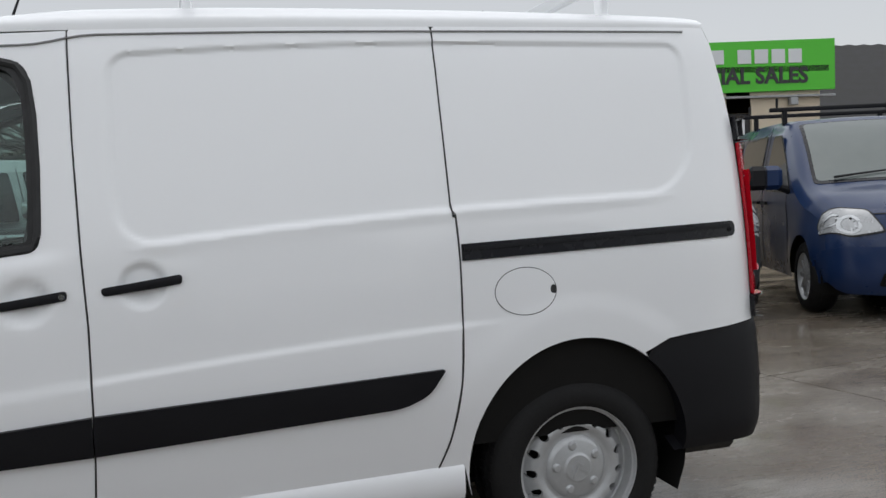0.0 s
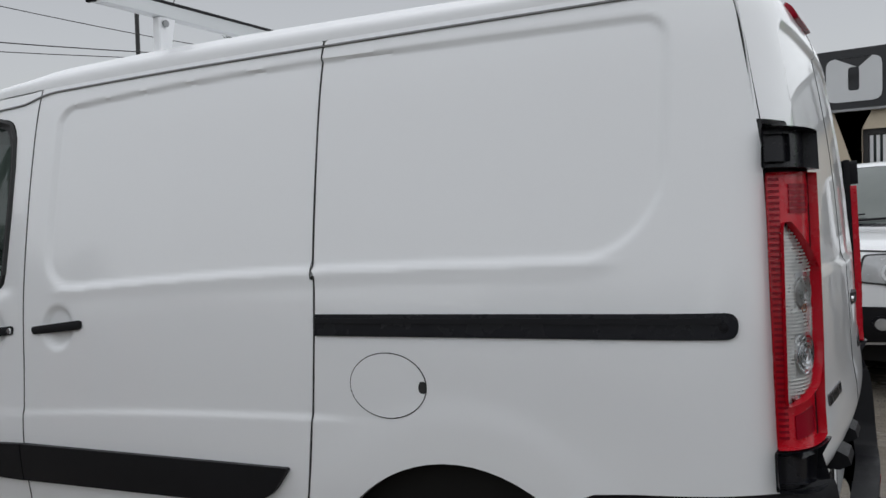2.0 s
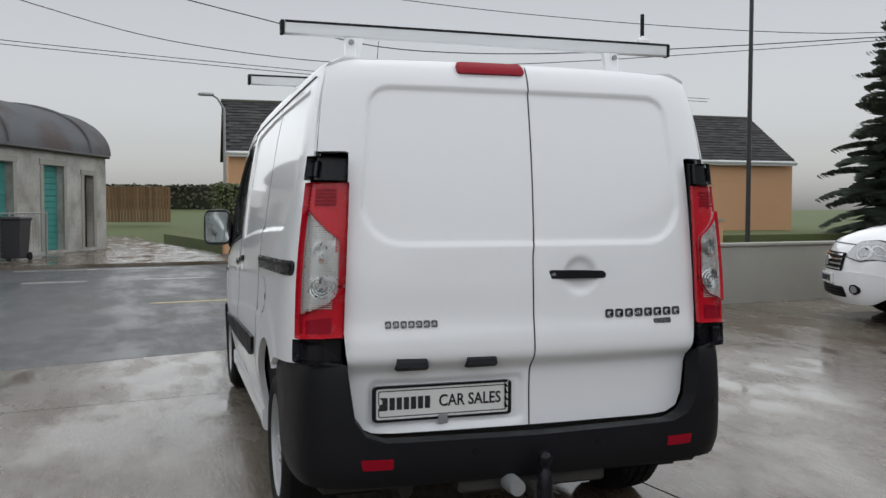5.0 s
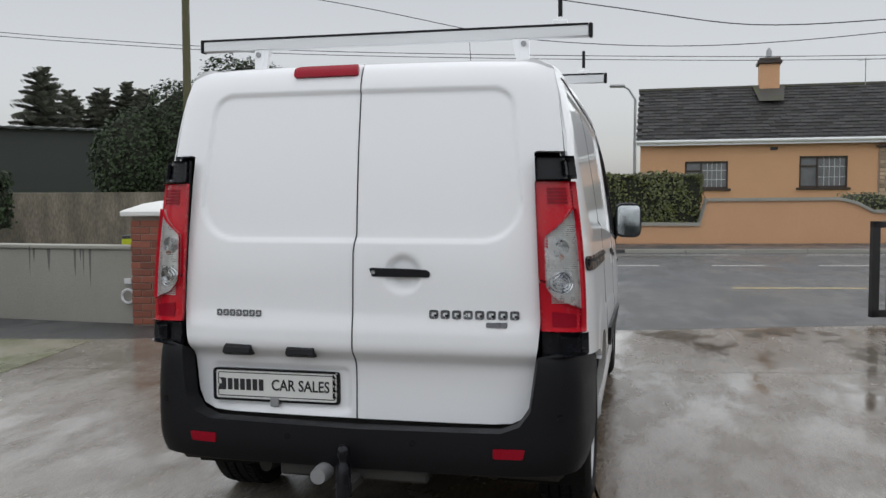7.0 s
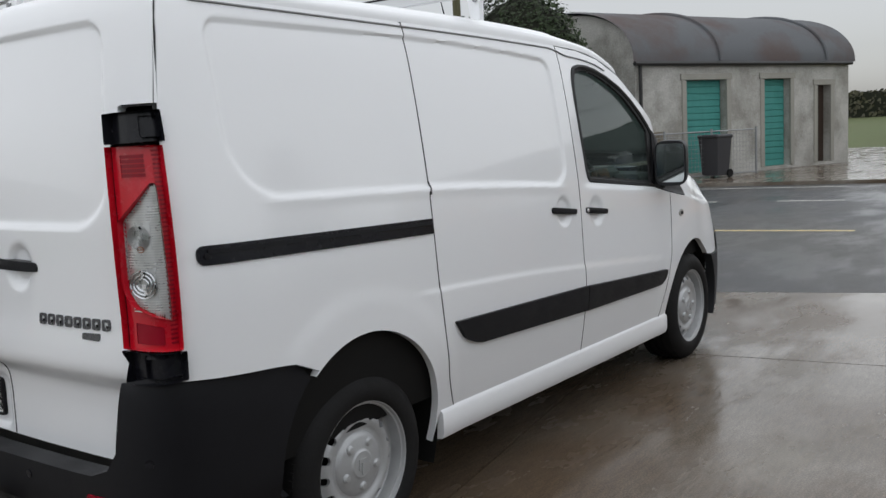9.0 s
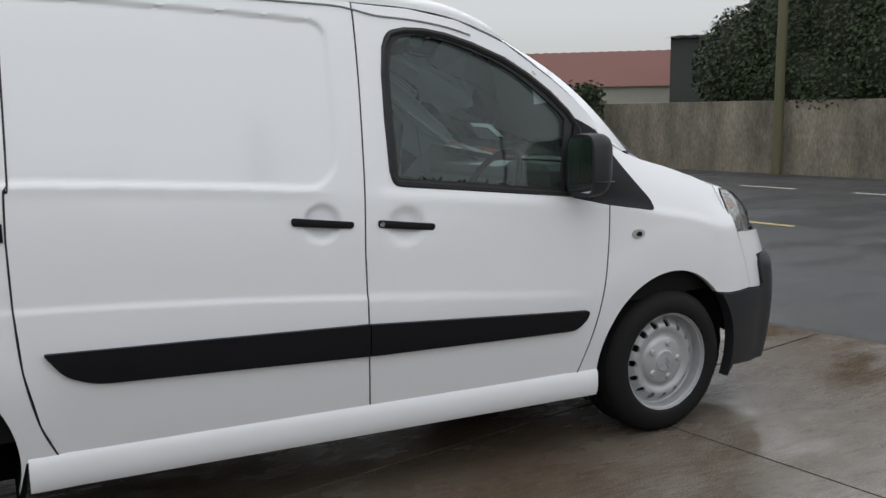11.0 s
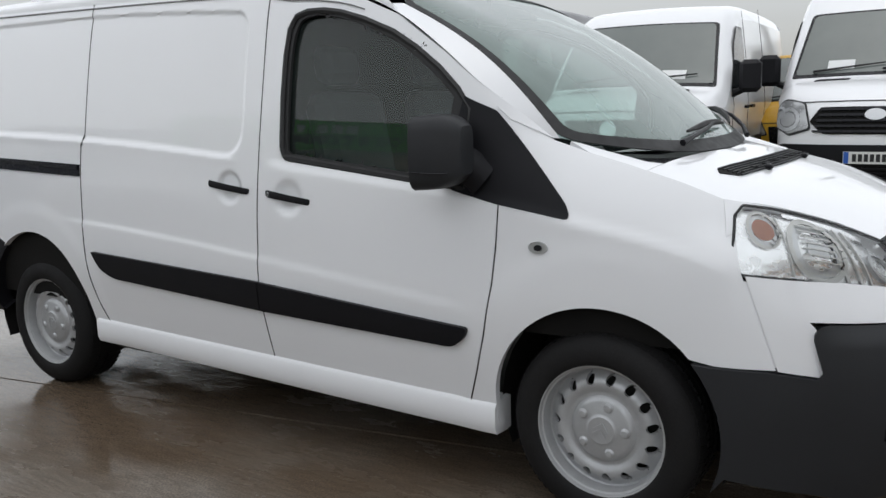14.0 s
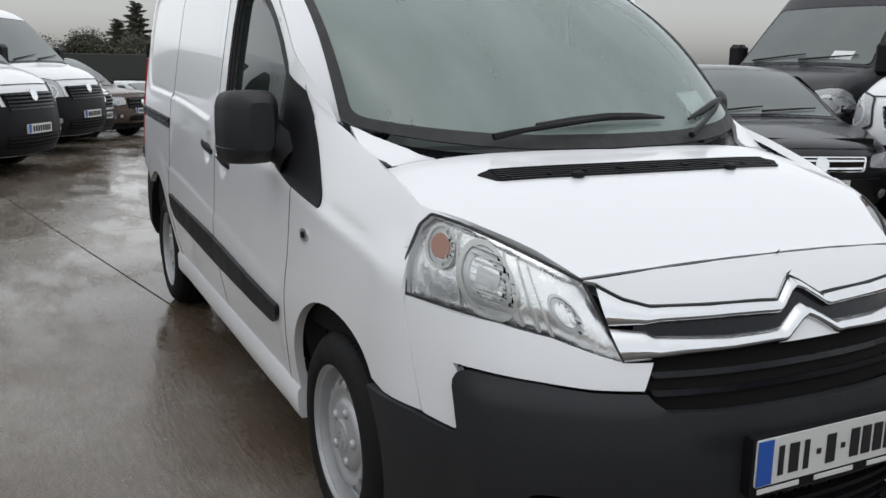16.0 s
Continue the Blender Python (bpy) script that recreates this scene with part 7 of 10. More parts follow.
for side in (15.18, 17.66):
    for r in range(17):
        z = 0.65 + r * 0.152
        x = side
        while x < side + 0.55:
            w = sr.uniform(0.16, 0.30)
            w = min(w, side + 0.62 - x)
            hpart("stone", Geo().box(x + 0.012, x + w - 0.012, HV - 0.09, HV - 0.045, z, z + 0.135, 0.015), STONE_TRIM, surround)
            x += w
for k in range(11):
    a = radians(8 + k * 16.4)
    c, s_ = math.cos(a), math.sin(a)
    m = Matrix.Translation((16.775 + 0.99 * c, HV - 0.065, 2.35 + 0.76 * s_)) @ Matrix.Rotation(-a, 4, "Y")
    hpart("stone", Geo().box(-0.13, 0.13, -0.025, 0.02, -0.09, 0.09, 0.015, m), STONE_TRIM, surround)
hpart("porch_ledge", Geo().box(15.05, 18.4, HV - 0.2, HV, 3.25, 3.33, 0.01), FRAME_BROWN, house)
# roof: slates in courses
roof_o = hpart("roof", Geo().add([(HU0 - 0.15, HV - 0.3, HZ - 0.06), (HU1, HV - 0.3, HZ - 0.06), (HU1, HV + HD / 2, HZ + 2.40), (HU0 - 0.15, HV + HD / 2, HZ + 2.40), (HU0 - 0.15, HV + HD + 0.3, HZ - 0.06), (HU1, HV + HD + 0.3, HZ - 0.06)], [(0, 1, 2, 3), (3, 2, 5, 4)]), SLATE, house)
sl = Geo()
rise = (2.46) / (HD / 2 + 0.3)
sr = random.Random(11)
for r in range(17):
    y0 = HV - 0.36 + r * (HD / 2 + 0.3) / 17
    u = HU0 - 0.2 + (0.25 if r % 2 else 0.0)
    while u < HU1 - 0.1:
        w = 0.50
        y1 = y0 + 0.30
        z0 = HZ - 0.03 + (y0 - HV + 0.3) * rise + sr.uniform(0.0, 0.025)
        z1 = z0 + 0.30 * rise
        a, b = u + 0.012, min(HU1, u + w - 0.012)
        sl.add([(a, y0, z0 + 0.035), (b, y0, z0 + 0.035), (b, y1, z1 - 0.005), (a, y1, z1 - 0.005), (a, y0, z0), (b, y0, z0)], [(0, 1, 2, 3), (4, 5, 1, 0)])
        u += w
so = hpart("slate_covering", sl, SLATE, roof_o)
so["kind"] = "stuff"
hpart("ridge_tiles", Geo().tube([(HU0 - 0.2, HV + HD / 2, HZ + 2.42), (HU1, HV + HD / 2, HZ + 2.42)], 0.10, 8), MOSS_SLATE, roof_o)
hpart("moss_patch", Geo().add([(10.75, HV + 2.0, HZ + 1.70), (11.75, HV + 2.0, HZ + 1.70), (11.95, HV + HD / 2 - 0.1, HZ + 2.49), (10.55, HV + HD / 2 - 0.1, HZ + 2.49)], [(0, 1, 2, 3)]), MOSS_SLATE, roof_o)
hpart("gutter", Geo().tube([(HU0 - 0.2, HV - 0.36, HZ - 0.05), (HU1, HV - 0.36, HZ - 0.05)], 0.065, 8).box(HU0 - 0.15, HU1, HV - 0.32, HV - 0.29, HZ - 0.20, HZ + 0.0), WHITE_PVC, house, "white gutter and fascia")
for cu in (10.85, 17.8):
    ch = hpart("chimney", Geo().box(cu, cu + 0.85, HV + HD / 2 - 0.4, HV + HD / 2 + 0.4, HZ + 1.9, HZ + 3.35, 0.02), PEACH_WALL, house)
    hpart("chimney_cap", Geo().box(cu - 0.1, cu + 0.95, HV + HD / 2 - 0.5, HV + HD / 2 + 0.5, HZ + 3.35, HZ + 3.5, 0.03).box(cu - 0.03, cu + 0.88, HV + HD / 2 - 0.43, HV + HD / 2 + 0.43, HZ + 3.5, HZ + 3.62, 0.03), FRAME_BROWN, ch)
    hpart("chimney_pot", Geo().lathe([(0.14, HZ + 3.6), (0.12, HZ + 3.95), (0.05, HZ + 4.05), (0.0, HZ + 4.1)], 10, "z", (cu + 0.42, HV + HD / 2, 0)), GALV, ch)
hpart("vent_cap", Geo().box(11.0, 11.3, HV - 0.06, HV, 3.2, 3.32, 0.01), IRON, house)
# aerial and street lamp at the gable
hpart("tv_aerial", Geo().tube([(15.3, HV + 3.4, 6.0), (15.3, HV + 3.4, 7.1)], 0.02, 5).tube([(15.0, HV + 3.4, 7.0), (15.7, HV + 3.4, 7.05)], 0.012, 5), GALV, house)
lamp = thing("street_lamp", None, "grey street lamp on a post beside the bungalow", "street lamp")
rpart("lamp_post", Geo().tube([(5.35, 25.9, 0), (5.35, 25.9, 5.2), (5.1, 25.9, 5.6), (4.9, 25.9, 5.72)], [0.07, 0.05, 0.04, 0.035], 8), GALV, lamp)
rpart("lamp_head", Geo().box(4.35, 4.95, 25.8, 26.0, 5.68, 5.80, 0.04), GALV, lamp)
# garden wall, with a dip towards the gate
gw = thing("garden_wall", None, "peach rendered garden wall with a grey coping", "wall", "", "structure")
prof = [(3.05, 0.58), (5.6, 0.56), (5.8, 1.26), (9.5, 1.28), (10.0, 1.16), (10.45, 0.92), (22.0, 0.90)]
outline = [(3.05, -0.1)] + [(22.0, -0.1)] + prof[::-1]
rpart("wall_body", Geo().patch(outline, lambda u, z: (u, 16.3, z), 1.5, thick=0.25, back=True), PEACH_WALL, gw)
for (a, za), (b, zb) in zip(prof, prof[1:]):
    n = max(1, int((b - a) / 1.2))
    for i in range(n):
        t0, t1 = i / n, (i + 1) / n
        x0, x1 = a + (b - a) * t0 + 0.004, a + (b - a) * t1 - 0.004
        zz0, zz1 = za + (zb - za) * t0, za + (zb - za) * t1
        rpart("coping", Geo().add([(x0, 16.24, zz0), (x1, 16.24, zz1), (x1, 16.60, zz1), (x0, 16.60, zz0), (x0, 16.24, zz0 + 0.09), (x1, 16.24, zz1 + 0.09), (x1, 16.60, zz1 + 0.09), (x0, 16.60, zz0 + 0.09)], [(0, 1, 5, 4), (4, 5, 6, 7), (1, 2, 6, 5), (2, 3, 7, 6), (3, 0, 4, 7)]), RENDER_WALL, gw)
solid("front_garden", plate_of([(3.2, 16.5), (40, 16.5), (40, 27), (3.2, 27)], -0.2, 0.35), GRASS_GROUND, None, "raised lawn behind the garden wall", "lawn", "", "structure")

# ---- the old shed over the road: curved iron roof, teal doors
SA, SB = Vector((18.3, 6.36)), Vector((26.2, 3.2))
SD = (SB - SA).normalized()
SN = Vector((-SD.y, SD.x))
SL, SW, SE = (SB - SA).length, 5.6, 3.0
SHED_M = Matrix(((SD.x, SN.x, 0, SA.x), (SD.y, SN.y, 0, SA.y), (0, 0, 1, 0), (0, 0, 0, 1)))
shed = thing("stone_shed", None, "old whitewashed shed with a curved iron roof", "shed")


def spart(name, g, mat, parent=shed, label="", sharp=38):
    return part(name, g.move(SHED_M), mat, parent, label, sharp)


doors = [(1.75, 3.25, 0.15, 2.55, TEAL_DOOR), (4.75, 5.85, 0.15, 2.55, TEAL_DOOR), (7.05, 7.65, 0.15, 2.35, FRAME_BROWN)]
spart("front_wall", wall_with_holes(0, SL, -0.2, SE, 0.0, 0.4, [[(a, c), (b, c), (b, d), (a, d)] for a, b, c, d, _ in doors]), OLD_WALL)
arc = [(SW / 2 - SW / 2 * math.cos(radians(a)) , SE + 1.45 * math.sin(radians(a)) ** 0.9) for a in range(0, 181, 10)]
for u in (0.0, SL):
    spart("gable_wall", Geo().add([(u, 0, -0.2)] + [(u, y, z) for y, z in arc] + [(u, SW, -0.2)], [tuple(range(len(arc) + 2))[::-1]]), OLD_WALL)
spart("back_wall", Geo().add([(0, SW, -0.2), (SL, SW, -0.2), (SL, SW, SE), (0, SW, SE)], [(0, 1, 2, 3)]), OLD_WALL)
n_u = 150
arc2 = [(SW / 2 - (SW / 2 + 0.12) * math.cos(radians(a)), SE + 0.0 + 1.52 * max(0.0, math.sin(radians(a))) ** 0.9) for a in range(0, 181, 6)]
rg = Geo()
verts = []
for i in range(n_u + 1):
    u = -0.15 + (SL + 0.3) * i / n_u
    w = 0.018 if i % 2 else -0.018
    verts += [(u, y, z + w) for y, z in arc2]
k = len(arc2)
rg.add(verts, [(i * k + j, i * k + j + 1, (i + 1) * k + j + 1, (i + 1) * k + j) for i in range(n_u) for j in range(k - 1)])
spart("corrugated_roof", rg, TIN_ROOF, label="rusty curved corrugated iron roof", sharp=80)
for u in (2.9, SL - 1.2):
    spart("roof_band", Geo().tube([(u, y, z + 0.04) for y, z in arc2], 0.05, 6), TIN_ROOF)
for a, b, c, d, m in doors:
    spart("lintel", Geo().box(a - 0.2, b + 0.2, -0.04, 0.05, d, d + 0.16, 0.01).box(a - 0.16, a, -0.03, 0.05, c, d, 0.01).box(b, b + 0.16, -0.03, 0.05, c, d, 0.01), RENDER_WALL)
    door = spart("door", Geo().box(a, b, 0.22, 0.26, c, d, 0.005), m, label="teal timber door" if m is TEAL_DOOR else "dark doorway door")
    if m is TEAL_DOOR:
        nb = 14
        for i in range(nb):
            z = c + (d - c) * i / nb
            spart("door_slat", Geo().box(a + 0.02, b - 0.02, 0.19, 0.225, z + 0.008, z + (d - c) / nb - 0.008, 0.008), TEAL_DOOR, door)
spart("downpipe", Geo().tube([(0.1, -0.08, 2.95), (0.1, -0.08, 0.0)], 0.045, 8).tube([(-0.1, -0.10, 2.96), (SL, -0.10, 2.96)], 0.06, 6), IRON)

# fence and bin in front of the shed
fence = thing("mesh_fence", None, "low galvanised mesh fence on thin posts", "fence")
fa, fb_, fc = Vector((17.0, 6.35)), Vector((21.2, 4.35)), Vector((22.3, 6.2))
for p, q in ((fa, fb_),):
    L = (q - p).length
    d = (q - p).normalized()
    for i in range(4):
        c = p + d * L * i / 3
        part("post", Geo().tube([(c.x, c.y, 0), (c.x, c.y, 1.28)], 0.03, 8), GALV, fence)
    part("rail", Geo().tube([(p.x, p.y, 1.22), (q.x, q.y, 1.22)], 0.02, 6).tube([(p.x, p.y, 0.12), (q.x, q.y, 0.12)], 0.015, 6), GALV, fence)
    mesh = Geo()
    for i in range(int(L / 0.11)):
        c = p + d * i * 0.11
        mesh.tube([(c.x, c.y, 0.12), (c.x, c.y, 1.22)], 0.004, 4, caps=False)
    for k in range(10):
        mesh.tube([(p.x, p.y, 0.14 + k * 0.11), (q.x, q.y, 0.14 + k * 0.11)], 0.004, 4, caps=False)
    o = part("wire_mesh", mesh, GALV, fence)
    o["kind"] = "stuff"
wb = thing("wheelie_bin", pose(19.7, 4.9, 0.07, 0, 0, -20), "dark grey wheelie bin beside the mesh fence", "bin")
part("bin_body", Geo().prism([(-0.26, -0.30), (0.26, -0.30), (0.26, 0.30), (-0.26, 0.30)], lambda x, y: (x * 0.8, y * 0.8, 0.06), lambda x, y: (x, y, 0.98)), BIN_GREY, wb)
part("bin_lid", Geo().box(-0.30, 0.30, -0.33, 0.33, 0.98, 1.07, 0.03), BIN_GREY, wb)
part("bin_handle", Geo().tube([(0.30, -0.25, 0.98), (0.36, -0.25, 1.0), (0.36, 0.25, 1.0), (0.30, 0.25, 0.98)], 0.016, 6), BIN_GREY, wb)
for y in (-0.27, 0.27):
    part("bin_wheel", Geo().lathe([(0.0, -0.025), (0.10, -0.025), (0.10, 0.025), (0.0, 0.025)], 14, "y", (0.22, y, 0.10)), RUBBER, wb)

# roadside wall of the far side, left of the shed
wall_run("roadside_wall", (19.1, 6.1), (16.1, 7.1), 1.28, 0.35, ROADSIDE_WALL, "old stained roadside wall", None)
wall_run("roadside_wall", (16.2, 7.0), (12.6, 26.0), 1.55, 0.35, ROADSIDE_WALL, "old stained roadside wall", None)
wall_run("roadside_wall", (12.6, 26.0), (4.0, 60.0), 1.7, 0.35, ROADSIDE_WALL, "old stained roadside wall", None)

# dark barn and red-roofed farm buildings beyond
def barn(x, y, turn, l, w, h, rise, wall_mat, roof_mat, label):
    b = thing("farm_building", pose(x, y, 0, 0, 0, turn), label, "barn", "farm buildings")
    part("wall_shell", Geo().add([(0, 0, -0.2), (l, 0, -0.2), (l, w, -0.2), (0, w, -0.2), (0, 0, h), (l, 0, h), (l, w, h), (0, w, h), (0, w / 2, h + rise), (l, w / 2, h + rise)], [(0, 1, 5, 4), (1, 2, 6, 9, 5), (2, 3, 7, 6), (3, 0, 4, 8, 7)]), wall_mat, b)
    rg = Geo()
    for side in (0, 1):
        verts = []
        n = int(l / 0.25)
        for i in range(n + 1):
            u = -0.2 + (l + 0.4) * i / n
            dz = 0.02 if i % 2 else -0.02
            verts += [(u, -0.25, h - 0.08 + dz), (u, w / 2, h + rise + 0.04 + dz)] if side == 0 else [(u, w / 2, h + rise + 0.04 + dz), (u, w + 0.25, h - 0.08 + dz)]
        rg.add(verts, [(2 * i, 2 * i + 2, 2 * i + 3, 2 * i + 1) for i in range(n)])
    part("roof", rg, roof_mat, b, sharp=80)


barn(24.0, 22.5, -48, 9, 7, 4.1, 0.25, DARK_CLAD, DARK_CLAD, "dark green clad barn")
barn(24.5, 37.0, -40, 13, 8, 2.6, 1.9, RENDER_WALL, RED_ROOF, "low barn with a red-brown tin roof")
barn(31.0, 29.0, -42, 6, 6, 2.9, 1.0, RENDER_WALL, GREY_CLAD, "small barn with a grey roof")

# ---- the sales office with its long sign
OA, OB = Vector((2.38, -13.0)), Vector((-10.62, -10.40))
OD = (OB - OA).normalized()
ON = Vector((OD.y, -OD.x))
if ON.y < 0:
    ON = -ON
OFF_M = Matrix(((OD.x, ON.x, 0, OA.x), (OD.y, ON.y, 0, OA.y), (0, 0, 1, 0), (0, 0, 0, 1)))   # local x along the front, y out of it
OL = (OB - OA).length
office = thing("sales_office", None, "cream single-storey sales office with a long sign", "building")


def opart(name, g, mat, parent=office, label="", sharp=38):
    return part(name, g.move(OFF_M), mat, parent, label, sharp)


def o_x(x):
    return (x - OA.x) / OD.x


ow = [(o_x(-3.72), o_x(-4.72), 0.12, 2.46, "door"), (o_x(-7.84), o_x(-9.06), 0.9, 2.58, "win"), (o_x(-0.2), o_x(-1.17), 1.2, 2.57, "win"), (o_x(1.35), o_x(0.5), 1.2, 2.4, "win")]
opart("front_wall", Geo().patch([(0.22, -0.2), (OL - 0.25, -0.2), (OL - 0.25, 3.4), (0.22, 3.4)], lambda u, z: (u, 0, z), 2.0, holes=[[(a, c), (b, c), (b, d), (a, d)] for a, b, c, d, _ in ow], thick=0.3, flip=True), CREAM_WALL)
opart("end_wall", Geo().add([(0.22, 0, -0.2), (0.22, -9, -0.2), (0.22, -9, 3.3), (0.22, 0, 3.3), (OL - 0.25, 0, -0.2), (OL - 0.25, -9, -0.2), (OL - 0.25, -9, 3.3), (OL - 0.25, 0, 3.3)], [(0, 3, 2, 1), (4, 5, 6, 7), (1, 2, 6, 5)]), CREAM_WALL)
opart("flat_roof", Geo().box(0.1, OL - 0.1, -9.1, 0.1, 3.3, 3.45, 0.02), DARK_CLAD)
for a, b, c, d, kind in ow:
    f = Geo()
    for p, q, r, t in ((a, b, c, c + 0.08), (a, b, d - 0.08, d), (a, a + 0.08, c, d), (b - 0.08, b, c, d)):
        f.box(p, q, -0.14, -0.06, r, t, 0.006)
    w = opart("door" if kind == "door" else "window", f, IRON, label="black-framed glazed door" if kind == "door" else "dark-framed window with blinds")
    opart("pane", Geo().box(a + 0.06, b - 0.06, -0.12, -0.10, c + 0.06, d - 0.06), PRIVACY, w)
    if kind == "win":
        bl = Geo()
        for i in range(9):
            x = a + 0.12 + (b - a - 0.24) * i / 8
            bl.box(x - 0.025, x + 0.025, -0.095, -0.09, c + 0.1, d - 0.1)
        opart("blinds", bl, WHITE_PVC, w)
    else:
        opart("door_rail", Geo().box(a + 0.08, b - 0.08, -0.10, -0.05, 1.15, 1.27, 0.005), IRON, w)
# sign boards: black half, slanted joint, green half
sx = o_x(-4.8)
sign = thing("sign_board", None, "long black and green sign board over the office front", "sign")
zl, zh = 2.90, 3.80
opart("black_panel", Geo().patch([(0, zl), (o_x(-4.15), zl), (o_x(-5.15), zh + 0.04), (0, zh)], lambda u, z: (u, 0.10, z), 1.0, thick=0.10, flip=True), SIGN_BLACK, sign)
opart("green_panel", Geo().patch([(o_x(-4.32), zl + 0.02), (OL, zl + 0.08), (OL, zh + 0.12), (o_x(-5.30), zh + 0.05)], lambda u, z: (u, 0.10, z), 1.0, thick=0.10, flip=True), SIGN_GREEN, sign)
opart("white_stripe", Geo().patch([(o_x(-4.20), zl + 0.01), (o_x(-4.27), zl + 0.01), (o_x(-5.25), zh + 0.05), (o_x(-5.18), zh + 0.05)], lambda u, z: (u, 0.104, z), 1.0, thick=0.10, flip=True), SIGN_WHITE, sign)
opart("sign_edge", Geo().box(0, OL, 0.0, 0.12, zl - 0.05, zl - 0.01, 0.004), GALV, sign)
# the trade name: plain pale blocks, one a letter
u_l = [(o_x(2.15), o_x(1.35)), (o_x(1.15), o_x(0.45)), (o_x(0.28), o_x(-0.52)), (o_x(-0.75), o_x(-1.6)), (o_x(-1.86), o_x(-2.5)), (o_x(-2.61), o_x(-2.98)), (o_x(-3.08), o_x(-3.90))]
for i, (a, b) in enumerate(u_l):
    holes = []
    w = b - a
    if i in (0, 2):
        holes = [rounded([(a + w * 0.40, zl + 0.27), (a + w * 0.60, zl + 0.27), (a + w * 0.60, zh - 0.27), (a + w * 0.40, zh - 0.27)], 0.04, 2)]
    opart("letter_block", Geo().patch(rounded([(a, zl + 0.10), (b, zl + 0.10), (b, zh - 0.12), (a, zh - 0.12)], 0.14 if i in (0, 2) else 0.01, 3), lambda u, z: (u, 0.112, z), 1.0, holes=holes, thick=0.01, flip=True), SIGN_WHITE, sign)
FACE_OFFICE = OFF_M @ Matrix(((-1, 0, 0, 0), (0, 0, 1, 0), (0, 1, 0, 0), (0, 0, 0, 1)))


def sign_text(text, x0, x1, z, size, mat, width=None):
    lettering(text, size, mat, OFF_M @ Matrix.Translation(((o_x(x0) + o_x(x1)) / 2, 0.108, z)) @ Matrix(((1, 0, 0, 0), (0, 0, -1, 0), (0, 1, 0, 0), (0, 0, 0, 1))) @ Matrix.Rotation(0, 4, "Z") if False else OFF_M @ Matrix.Translation(((o_x(x0) + o_x(x1)) / 2, 0.108, z)) @ Matrix(((1, 0, 0, 0), (0, 0, 1, 0), (0, 1, 0, 0), (0, 0, 0, 1))), sign, "lettering", 0.006, width or abs(o_x(x1) - o_x(x0)), 0.012)


sign_text("CAR & COMMERCIAL SALES", -5.30, -10.10, zl + 0.34, 0.40, SIGN_BLACK)
# the telephone number: plain white bars
xs0, xs1 = -6.45, -10.05
for i, k in enumerate((0, 1, 2, 3.6, 4.6, 5.6, 7.2, 8.2, 9.2, 10.2)):
    a = xs0 + (xs1 - xs0) * k / 11.2
    b = a + (xs1 - xs0) * 0.8 / 11.2
    opart("number_bar", Geo().box(o_x(a), o_x(b), 0.10, 0.112, zh - 0.32, zh - 0.06, 0.006), SIGN_WHITE, sign)
opart("flood_lamp", Geo().box(o_x(-9.75), o_x(-9.9), 0.02, 0.14, zl - 0.20, zl - 0.06, 0.01), GALV)
opart("vent_grille", Geo().box(o_x(1.95), o_x(1.45), 0.0, 0.05, zl - 0.32, zl - 0.08, 0.01), WHITE_PVC)
opart("door_phone", Geo().box(o_x(-3.36), o_x(-3.48), 0.0, 0.06, 1.30, 1.55, 0.01), WHITE_PVC)
# lamp over the roof behind the sign
ml = thing("mast_lamp", None, "grey twin street lamp behind the sign", "street lamp")
part("lamp_post", Geo().tube([(2.6, -14.2, 0), (2.6, -14.2, 4.55)], [0.06, 0.045], 8), GALV, ml)
part("lamp_head", Geo().box(2.25, 2.95, -14.3, -14.1, 4.52, 4.60, 0.02).lathe([(0.0, 4.25), (0.07, 4.28), (0.08, 4.36), (0.0, 4.42)], 10, "z", (2.45, -14.2, 0)), GALV, ml)
# dark slate-roofed neighbour behind the office and the far dark warehouse
barn(-15.0, -17.0, 169, 14, 9, 3.0, 2.6, RENDER_WALL, SLATE, "neighbouring building with a dark slate roof")
wz = yard_drop(-53.0)
wh = thing("warehouse", None, "long blue-grey clad warehouse at the yard's low end", "warehouse")
part("side_hall", Geo().box(-62, -53.4, -30, 7.6, wz - 0.1, 1.6, 0.0), GREY_CLAD, wh)
part("hall_fascia", Geo().box(-62.2, -53.3, -30.2, 7.5, 0.2, 1.75, 0.04), DARK_CLAD, wh)
part("gable_hall", Geo().add([(-53, 7.6, wz - 0.1), (-53, 10.5, wz - 0.1), (-53, 10.5, 0.5), (-53, 14.6, 0.5), (-53, 14.6, wz - 0.1), (-53, 40, wz - 0.1), (-53, 40, 0.3), (-53, 17, 0.85), (-53, 12.3, 1.44), (-53, 7.6, 0.75), (-53, 10.5, 1.18), (-53, 14.6, 1.15)],
     [(0, 1, 2, 10, 9)[::-1], (2, 3, 11, 8, 10)[::-1], (3, 4, 5, 6, 7, 11)[::-1]]), GREY_CLAD, wh)
part("gable_roof", Geo().add([(-52.8, 7.4, 0.76), (-52.8, 12.3, 1.50), (-52.8, 17.2, 0.88), (-66, 7.4, 0.76), (-66, 12.3, 1.50), (-66, 17.2, 0.88), (-52.8, 40, 0.35), (-66, 40, 0.35)], [(0, 3, 4, 1), (1, 4, 5, 2), (2, 5, 7, 6)]), DARK_CLAD, wh)
# near-black block plugs the doorway: the dark inside is put into its colour
part("doorway_inside", Geo().box(-60, -53.1, 10.2, 14.9, wz - 0.1, 0.6).box(-53.06, -53.04, 10.2, 10.25, wz, 0.5), DARK_INSIDE, wh, "dark open doorway")
